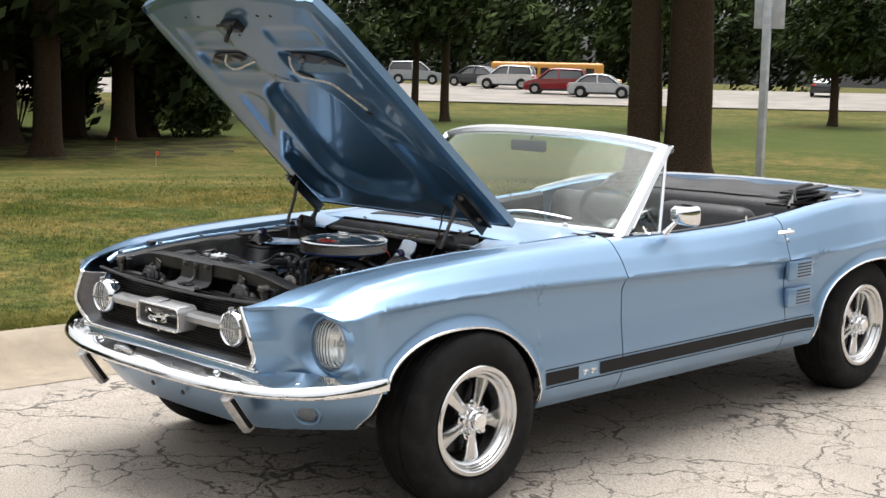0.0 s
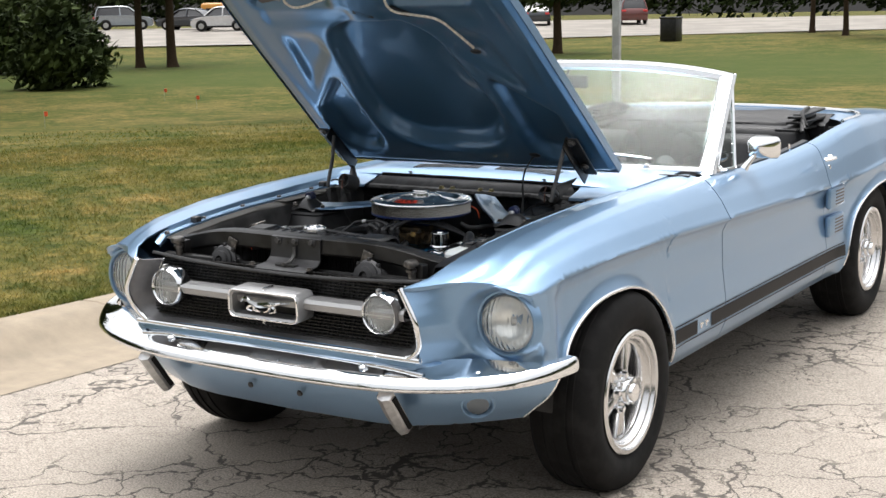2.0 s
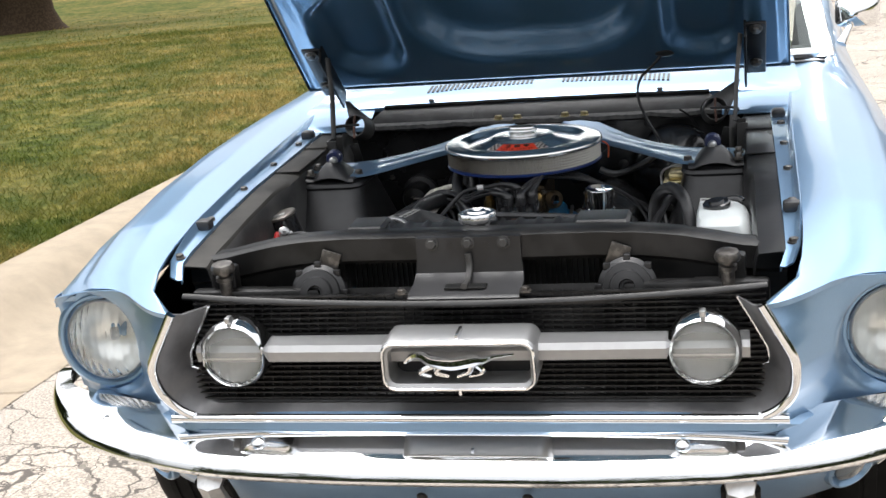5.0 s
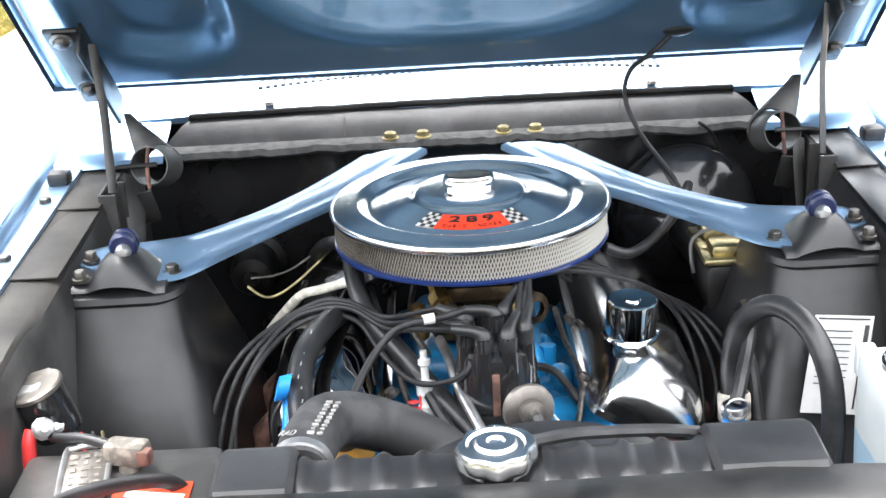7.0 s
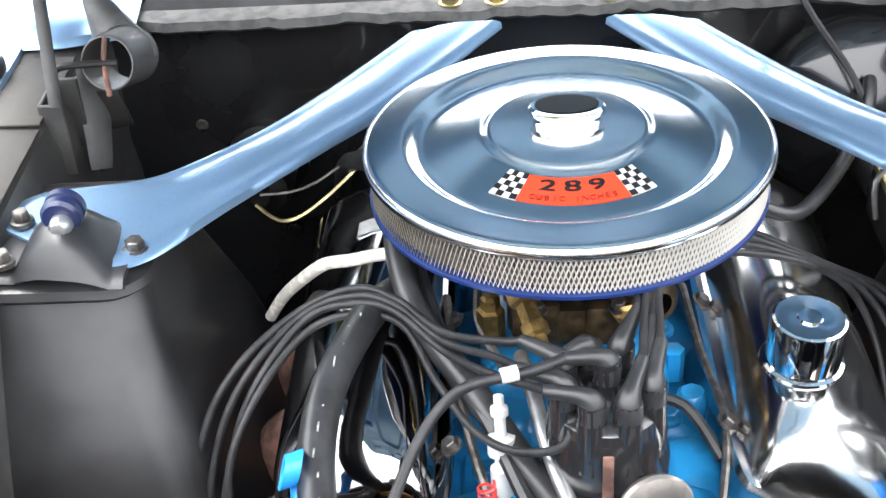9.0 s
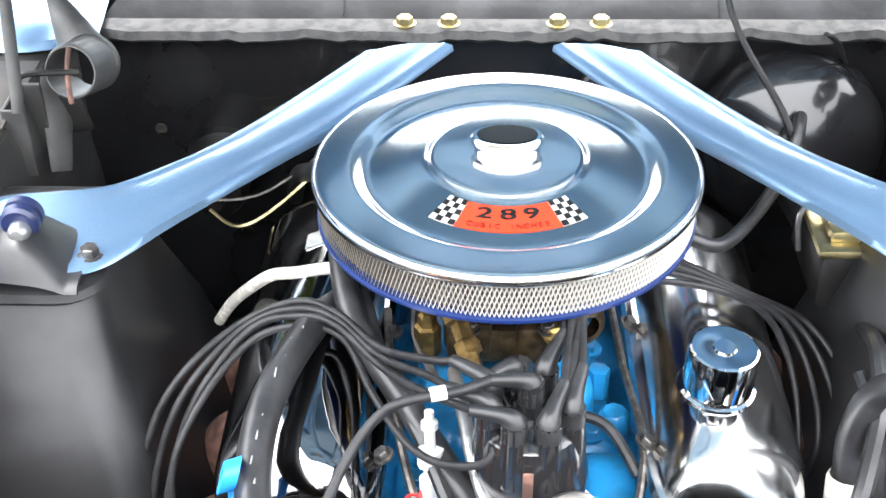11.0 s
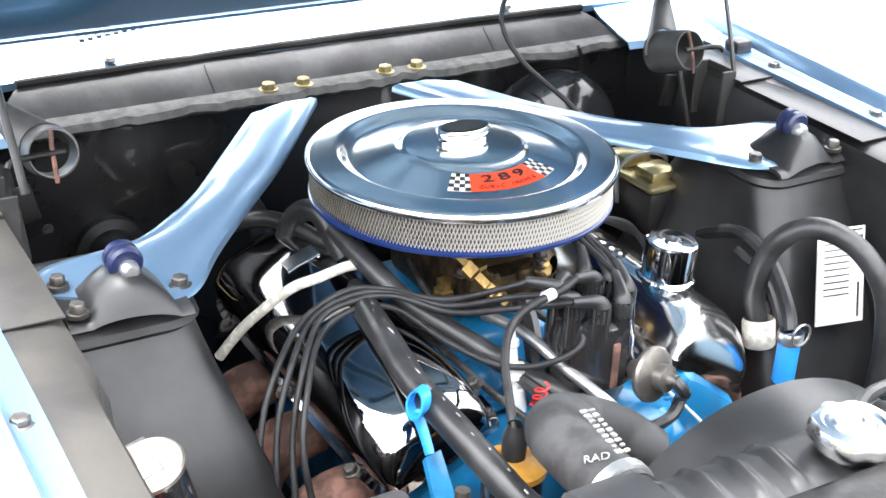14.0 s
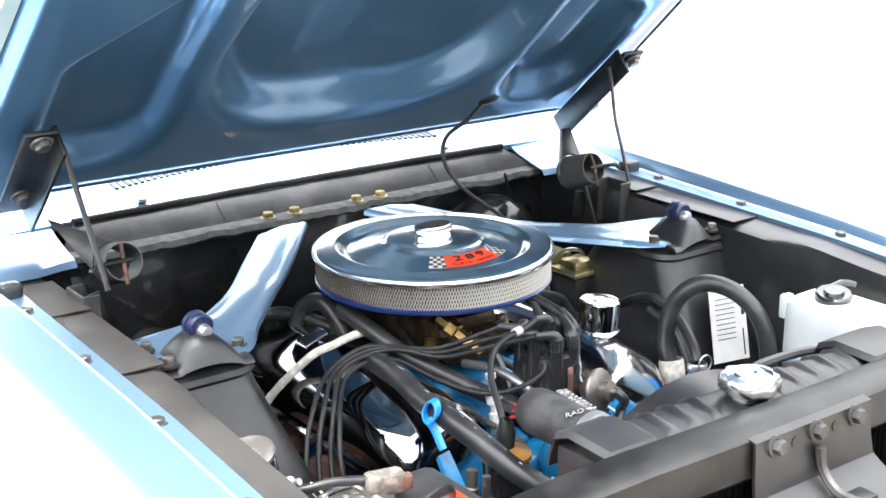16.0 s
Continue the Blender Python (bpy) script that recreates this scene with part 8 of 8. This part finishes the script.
def tree(place, radius, height, crown_at, crown, leaves, leaf, label, seed, mat=LEAF, lean=0.0):
    rng = random.Random(seed)
    x, y = place
    z = land(x, y)
    t = thing("tree", label, "tree", (x, y, z), "trees on the lawn")
    bm = bmesh.new()
    rows = []
    n = 14
    ph = rng.random() * 6
    for h in [0, 0.08, 0.2, 0.45, 0.9, 1.6, 2.6, 4.0, height * 0.6, height * 0.85]:
        flare = 1 + 0.75 * math.exp(-h / 0.22)
        taper = 1 - 0.55 * h / height
        row = []
        for k in range(n):
            a = 2 * math.pi * k / n
            r = radius * taper * (1 + (flare - 1) * (0.7 + 0.5 * math.cos(3 * a + ph)))
            row.append((r * math.cos(a) + lean * h + 0.03 * math.sin(h + ph), r * math.sin(a), h - 0.08))
        rows.append(row)
    grid(bm, rows, close_v=True)
    for k in range(7):
        a, h = rng.random() * 6.283, height * (0.38 + 0.06 * k)
        ln = crown[0] * (0.5 + 0.4 * rng.random())
        tube(bm, [(lean * h, 0, h), (lean * h + math.cos(a) * ln * 0.5, math.sin(a) * ln * 0.5, h + ln * 0.35), (lean * h + math.cos(a) * ln, math.sin(a) * ln, h + ln * 0.55)], [radius * 0.35, radius * 0.22, radius * 0.08], 6, 3)
    part("trunk", bm, BARK, t, "rough grey-brown bark")
    v, f = [], []
    for k in range(9):
        a = rng.random() * 6.283
        c = (math.cos(a) * crown[0] * 0.5 * rng.random() ** 0.5, math.sin(a) * crown[0] * 0.5 * rng.random() ** 0.5, crown_at + (rng.random() - 0.5) * crown[1] * 0.9)
        leaf_mass(v, f, c, (crown[0] * 0.55, crown[0] * 0.55, crown[1] * 0.42), leaves // 9, leaf, rng)
    mesh_from("crown", v, f, mat, t)
    return t


tree((-12.80, 19.1), 0.36, 13, 8.6, (3.6, 6.0), 4200, 0.17, "mature tree with a grey-brown trunk on the lawn", 1)
tree((-12.12, 19.7), 0.50, 14, 9.2, (4.0, 6.0), 4200, 0.17, "mature tree with a thick dark trunk beside its twin", 2)
tree((-28.2, 40.5), 0.26, 9, 6.2, (3.2, 4.2), 3600, 0.2, "slim young tree on the lawn", 3)
tree((-25.5, 49.6), 0.20, 7.0, 4.3, (3.0, 4.0), 4200, 0.18, "small leafy tree at the lawn's far edge", 4)
tree((-36.6, 37.0), 0.20, 7.5, 5.6, (3.0, 2.6), 3000, 0.2, "thin dark tree by the car park", 5, DARKLEAF)
tree((-37.6, 36.2), 0.17, 7.0, 5.2, (2.6, 2.6), 2400, 0.2, "thin dark tree by the car park", 6, DARKLEAF)
for k, (x, y) in enumerate(((-31.6, 18.4), (-33.0, 20.0), (-34.0, 18.0), (-26.2, 13.0), (-28.5, 12.0), (-31, 14.2), (-36, 14.5), (-27, 8.5), (-33, 10))):
    tree((x, y), 0.36 + 0.05 * (k % 3), 14, 7.2, (4.6, 8.0), 8100, 0.30, "tall tree in a shady clump, dark trunk", 20 + k, DARKLEAF)
for k, (x, y) in enumerate(((-14, 63), (-17.5, 66), (-11.0, 60), (-20.5, 70))):
    tree((x, y), 0.15, 6, 4.6, (2.4, 3.0), 2400, 0.2, "slender young tree near the car park", 40 + k)


def bush(place, r, h, leaves, label, seed, mat=LEAF, leaf=0.11):
    rng = random.Random(seed)
    x, y = place
    b = thing("bush", label, "bush", (x, y, land(x, y)), "bushes on the lawn")
    bm = bmesh.new()
    for k in range(9):
        a = 2 * math.pi * k / 9
        tube(bm, [(0.1 * math.cos(a), 0.1 * math.sin(a), -0.05), (0.3 * r * math.cos(a), 0.3 * r * math.sin(a), h * 0.4), (0.6 * r * math.cos(a), 0.6 * r * math.sin(a), h * 0.8)], [0.03, 0.02, 0.006], 5, 3)
    part("stem", bm, BARK, b)
    v, f = [], []
    for k in range(10):
        a, d = rng.random() * 6.283, r * 0.55 * rng.random() ** 0.5
        leaf_mass(v, f, (d * math.cos(a), d * math.sin(a), h * (0.22 + 0.5 * rng.random())), (r * 0.55, r * 0.55, h * 0.34), leaves // 10, leaf, rng, 0.3)
    mesh_from("foliage", v, f, mat, b)
    return b


bush((-30.9, 26.2), 2.2, 3.3, 7600, "dense rounded green bush on the lawn", 60, LEAF, 0.15)
bush((-32.6, 21.0), 2.3, 3.6, 7600, "dense green bush beside the trees", 61, LEAF, 0.15)
bush((-38.0, 25.0), 2.0, 3.0, 5000, "loose green bush between the trunks", 62, LEAF, 0.15)
bush((-38.7, 18.6), 2.4, 4.6, 5000, "tall shady shrub behind the trunks", 64, DARKLEAF, 0.2)
bush((-38.0, 20.4), 2.2, 4.4, 5000, "tall shady shrub behind the trunks", 65, DARKLEAF, 0.2)
bush((-40.5, 16.0), 2.4, 4.8, 5000, "tall shady shrub behind the trunks", 66, DARKLEAF, 0.2)
bush((-40.0, 31.0), 1.8, 2.8, 4000, "dense green bush further off", 63, LEAF, 0.15)

# far hedge and woods beyond the car park
rng = random.Random(11)
v, f = [], []
for t in np.arange(-50, 130, 2.2):
    p = P + along * float(t) + out * (62 + rng.random())
    leaf_mass(v, f, (p.x, p.y, land(p.x, p.y) + 0.75), (1.6, 1.5, 0.95), 260, 0.2, rng, 0.4)
tagged(mesh_from("hedge", v, f, WOODS), "clipped dark hedge along the car park", "hedge", kind="stuff")
v, f = [], []
for t in np.arange(-70, 140, 4.5):
    for row, (d, h) in enumerate(((66, 10), (74, 15), (82, 21))):
        p = P + along * (float(t) + 3 * rng.random()) + out * (d + 4 * rng.random())
        hh = h * (0.8 + 0.4 * rng.random())
        leaf_mass(v, f, (p.x, p.y, hh * 0.45), (4.2, 4.2, hh * 0.55), 800, 0.5, rng, 0.35)
tagged(mesh_from("woods", v, f, WOODS), "dark woods behind the car park", "woods", kind="stuff")
v, f = [], []
for k in range(150):
    x, y = -38 - 36 * rng.random(), -30 + 60 * rng.random()
    h = 9 + 6 * rng.random()
    leaf_mass(v, f, (x, y, h * 0.5), (3.8, 3.8, h * 0.5), 320, 0.42, rng, 0.45)
tagged(mesh_from("side_woods", v, f, DARKLEAF), "dense dark trees beside the lawn", "woods", kind="stuff")

# unseen tree ring, added to darken reflections and frontal light on the car
v, f = [], []
for k in range(150):
    a = -2.3 + 3.1 * k / 149
    d = 34 + 14 * rng.random()
    h = 8 + 5 * rng.random()
    leaf_mass(v, f, (d * math.cos(a), d * math.sin(a), h * 0.48), (3.6, 3.6, h * 0.52), 200, 0.5, rng, 0.45)
tagged(mesh_from("unseen_woods", v, f, DARKLEAF), "unseen line of dark trees, added to darken reflections", "woods", kind="stuff")

# ---- parked cars, bus, sign post, bin, marker flags ----


def parked_car(place, turn, colour, label, long=4.6, high=1.56, suv=False):
    x, y = place
    c = thing("parked_car", label, "car", (x, y, land(x, y) + 0.06), "cars in the car park")
    long *= 0.94
    c.rotation_euler = (0, 0, radians(turn))
    paint = material("parked_paint", colour, 0.3, metal=0.2, spread=0.04, scale=5, coat=1.0)
    belt, roof = (0.92, high - 0.10) if not suv else (1.02, high)
    h = long / 2
    low = [(-h + 0.12, 0.24), (-h + 0.02, 0.40), (-h, 0.62), (-h + 0.03, belt - 0.14), (-h + 0.12, belt - 0.01), (-h * 0.70, belt + 0.02), (0, belt), (h * 0.42, belt - 0.03), (h * 0.62, belt - 0.07), (h * 0.85, belt - 0.16), (h - 0.04, belt - 0.28), (h, 0.55), (h - 0.01, 0.38), (h - 0.12, 0.24)]
    bm = bmesh.new()
    rows = []
    for w in (-0.84, -0.88, -0.875, -0.80, -0.4, 0.4, 0.80, 0.875, 0.88, 0.84):
        k = abs(w)
        drop = 0.10 if k == 0.84 else 0.04 if k == 0.88 else 0.012 if k == 0.875 else 0.0
        bow = 0.10 * (k / 0.88) ** 3
        rows.append([(a - math.copysign(bow, a) * smooth(h * 0.7, h, abs(a)), w, b - drop * smooth(0.5, belt, b)) for a, b in low])
    vs = grid(bm, rows, close_v=True)
    bm.faces.new(vs[0][::-1]), bm.faces.new(vs[-1])
    body = part("body", bm, paint, c, angle=50)
    rear0, rear1 = (-h * 0.74, -h * 0.40) if not suv else (-h * 0.93, -h * 0.80)
    cabin = [(rear0, belt), (rear0 * 0.55 + rear1 * 0.45, (belt + roof) / 2 + 0.03), (rear1, roof - 0.05), (-h * 0.20, roof), (h * 0.05, roof - 0.015), (h * 0.17, roof - 0.07), (h * 0.34, (belt + roof) / 2 - 0.02), (h * 0.52, belt - 0.04)]
    bm = bmesh.new()
    vs = grid(bm, [[(a, w * (0.80 - 0.20 * smooth(belt, roof, b)), b - (0.03 if abs(w) == 1 else 0)) for a, b in cabin] for w in (-1, -0.96, 0.96, 1)])
    bm.faces.new(vs[0][::-1]), bm.faces.new(vs[-1])
    part("glasshouse", bm, GLOSS, c, "dark windows all round", angle=40)
    bm = bmesh.new()
    tops = [(rear1 - 0.04, roof - 0.075), (rear1 + 0.02, roof - 0.035), (-h * 0.20, roof + 0.012), (h * 0.05, roof - 0.002), (h * 0.165, roof - 0.055), (h * 0.19, roof - 0.075)]
    grid(bm, [[(a, w, b - drop) for a, b in tops] for w, drop in ((-0.66, 0.06), (-0.63, 0.02), (-0.56, 0), (0.56, 0), (0.63, 0.02), (0.66, 0.06))])
    part("roof_panel", bm, paint, c, thick=0.02)
    for w in (1, -1):
        for pts in ([(h * 0.50, 0.79, belt - 0.01), (h * 0.33, 0.735, (belt + roof) / 2), (h * 0.17, 0.635, roof - 0.06)], [(-h * 0.10, 0.815, belt - 0.01), (-h * 0.11, 0.74, (belt + roof) / 2), (-h * 0.12, 0.63, roof - 0.03)], [(rear0 + 0.04, 0.80, belt - 0.01), (rear0 * 0.55 + rear1 * 0.45, 0.735, (belt + roof) / 2), (rear1, 0.63, roof - 0.06)]):
            bm = bmesh.new()
            tube(bm, [(a, w * b, q) for a, b, q in pts], 0.045, 6, 2)
            part("pillar", bm, paint, body)
        for a, mat, name in ((-h + 0.10, WARN, "tail_lamp"), (h - 0.16, LAMP, "head_lamp")):
            bm = bmesh.new()
            box(bm, (a, w * 0.70, belt - (0.16 if a < 0 else 0.27)), (0.18, 0.30, 0.13), 0.03)
            part(name, bm, mat, c)
        bm = bmesh.new()
        box(bm, (0, w * 0.862, 0.29), (long * 0.50, 0.05, 0.12), 0.015)
        part("sill", bm, BLACK, c)
        for a in (-long * 0.29, long * 0.30):
            bm = bmesh.new()
            lathe(bm, [(0, 0.08), (0.36, 0.08), (0.385, 0.06), (0.385, -0.05)], aim((a, w * 0.812, 0.36), (0, w, 0)), 22)
            part("wheel_arch", bm, BLACK, body)
    for a in (-long * 0.29, long * 0.30):
        for w in (1, -1):
            bm = bmesh.new()
            lathe(bm, [(0, 0.10), (0.2, 0.10), (0.21, 0.11), (0.32, 0.10), (0.33, 0.0), (0.32, -0.1), (0, -0.1)], aim((a, w * 0.815, 0.33), (0, w, 0)), 20)
            wh = part("wheel", bm, RUBBER, c)
            bm = bmesh.new()
            lathe(bm, [(0, 0.115), (0.19, 0.105), (0.2, 0.09)], aim((a, w * 0.815, 0.33), (0, w, 0)), 14)
            part("rim", bm, SATIN, wh)
    return c


ANG = math.degrees(math.atan2(along.y, along.x))
parked_car((-48.9, 63.0), ANG - 6, (0.42, 0.44, 0.46), "silver saloon parked in the car park")
parked_car((-53.2, 63.6), ANG + 176, (0.22, 0.012, 0.02), "dark red hatchback SUV in the car park", 4.5, 1.66, True)
parked_car((-59.9, 66.2), ANG + 172, (0.62, 0.62, 0.62), "white hatchback parked in the car park", 4.4, 1.62, True)
parked_car((-64.2, 67.5), ANG + 160, (0.035, 0.04, 0.05), "dark saloon parked in the car park")
parked_car((-70.0, 67.0), ANG + 5, (0.28, 0.31, 0.33), "grey SUV parked in the car park", 4.6, 1.68, True)
parked_car((-42.0, 78.0), ANG + 80, (0.02, 0.025, 0.03), "dark saloon parked far off")
parked_car((-36.0, 80.0), ANG + 85, (0.12, 0.03, 0.025), "dark red SUV parked far off", 4.5, 1.66, True)
parked_car((-62.0, 40.0), ANG + 90, (0.45, 0.02, 0.02), "bright red SUV behind the bushes", 4.5, 1.66, True)
bus_p = Vector((-71.6, 84.0, 0))
bus = thing("school_bus", "yellow school bus parked behind the cars", "bus", (bus_p.x, bus_p.y, land(bus_p.x, bus_p.y) + 0.06))
bus.rotation_euler = (0, 0, radians(ANG))
YELLOW = material("bus_yellow", (0.42, 0.18, 0.008), 0.5, spread=0.05, scale=3, coat=0.5)
bm = bmesh.new()
box(bm, (0, 0, 1.75), (9.5, 2.4, 2.5), 0.25, None, 3)
box(bm, (5.4, 0, 1.1), (1.8, 2.2, 1.2), 0.2, None, 3)
part("body", bm, YELLOW, bus)
for w in (1, -1):
    for k in range(9):
        bm = bmesh.new()
        box(bm, (-4.0 + 0.95 * k, w * 1.205, 2.25), (0.7, 0.02, 0.6), 0.008)
        part("window", bm, GLOSS, bus, smooth=False)
    for a in (-3.0, 4.4):
        bm = bmesh.new()
        lathe(bm, [(0, 0.12), (0.3, 0.12), (0.48, 0.1), (0.5, 0), (0.48, -0.1), (0, -0.1)], aim((a, w * 1.05, 0.5), (0, w, 0)), 20)
        part("wheel", bm, RUBBER, bus)

SIGN_X, SIGN_Y = -2.72, 7.41
post = thing("sign_post", "galvanised steel post carrying a small sign seen from behind", "sign post", (SIGN_X, SIGN_Y, land(SIGN_X, SIGN_Y)))
bm = bmesh.new()
box(bm, (0, 0, 1.2), (0.07, 0.05, 2.6), 0.006)
part("pole", bm, STEEL, post)
bm = bmesh.new()
box(bm, (0, 0.034, 2.08), (0.27, 0.004, 0.45), 0.0015, Matrix.Rotation(radians(35), 4, "Z"))
part("sign_plate", bm, STEEL, post, "bare back of a sign plate")
litter = thing("waste_bin", "dark square waste bin at the car park's edge", "bin", (-24.4, 59.7, land(-24.4, 59.7)))
bm = bmesh.new()
box(bm, (0, 0, 0.55), (0.85, 0.85, 1.1), 0.04)
part("bin_body", bm, BLACK, litter)
bm = bmesh.new()
box(bm, (0, 0, 1.14), (0.92, 0.92, 0.1), 0.03)
part("bin_lid", bm, GLOSS, litter)
for x, y in ((-28.6, 21.4), (-17.9, 14.0), (-23.0, 22.5), (-20.0, 20.5), (-27.4, 15.6), (-21.4, 13.0)):
    fl = thing("marker_flag", "small orange marker flag on a wire in the lawn", "flag", (x, y, land(x, y)), "marker flags")
    bm = bmesh.new()
    tube(bm, [(0, 0, -0.03), (0, 0, 0.34)], 0.004, 5)
    part("wire", bm, STEEL, fl)
    bm = bmesh.new()
    grid(bm, [[(0.02 * k, 0.010 * math.sin(k * 1.3), z) for k in range(6)] for z in (0.25, 0.295, 0.34)])
    part("flag", bm, ORANGE, fl, thick=0.001)
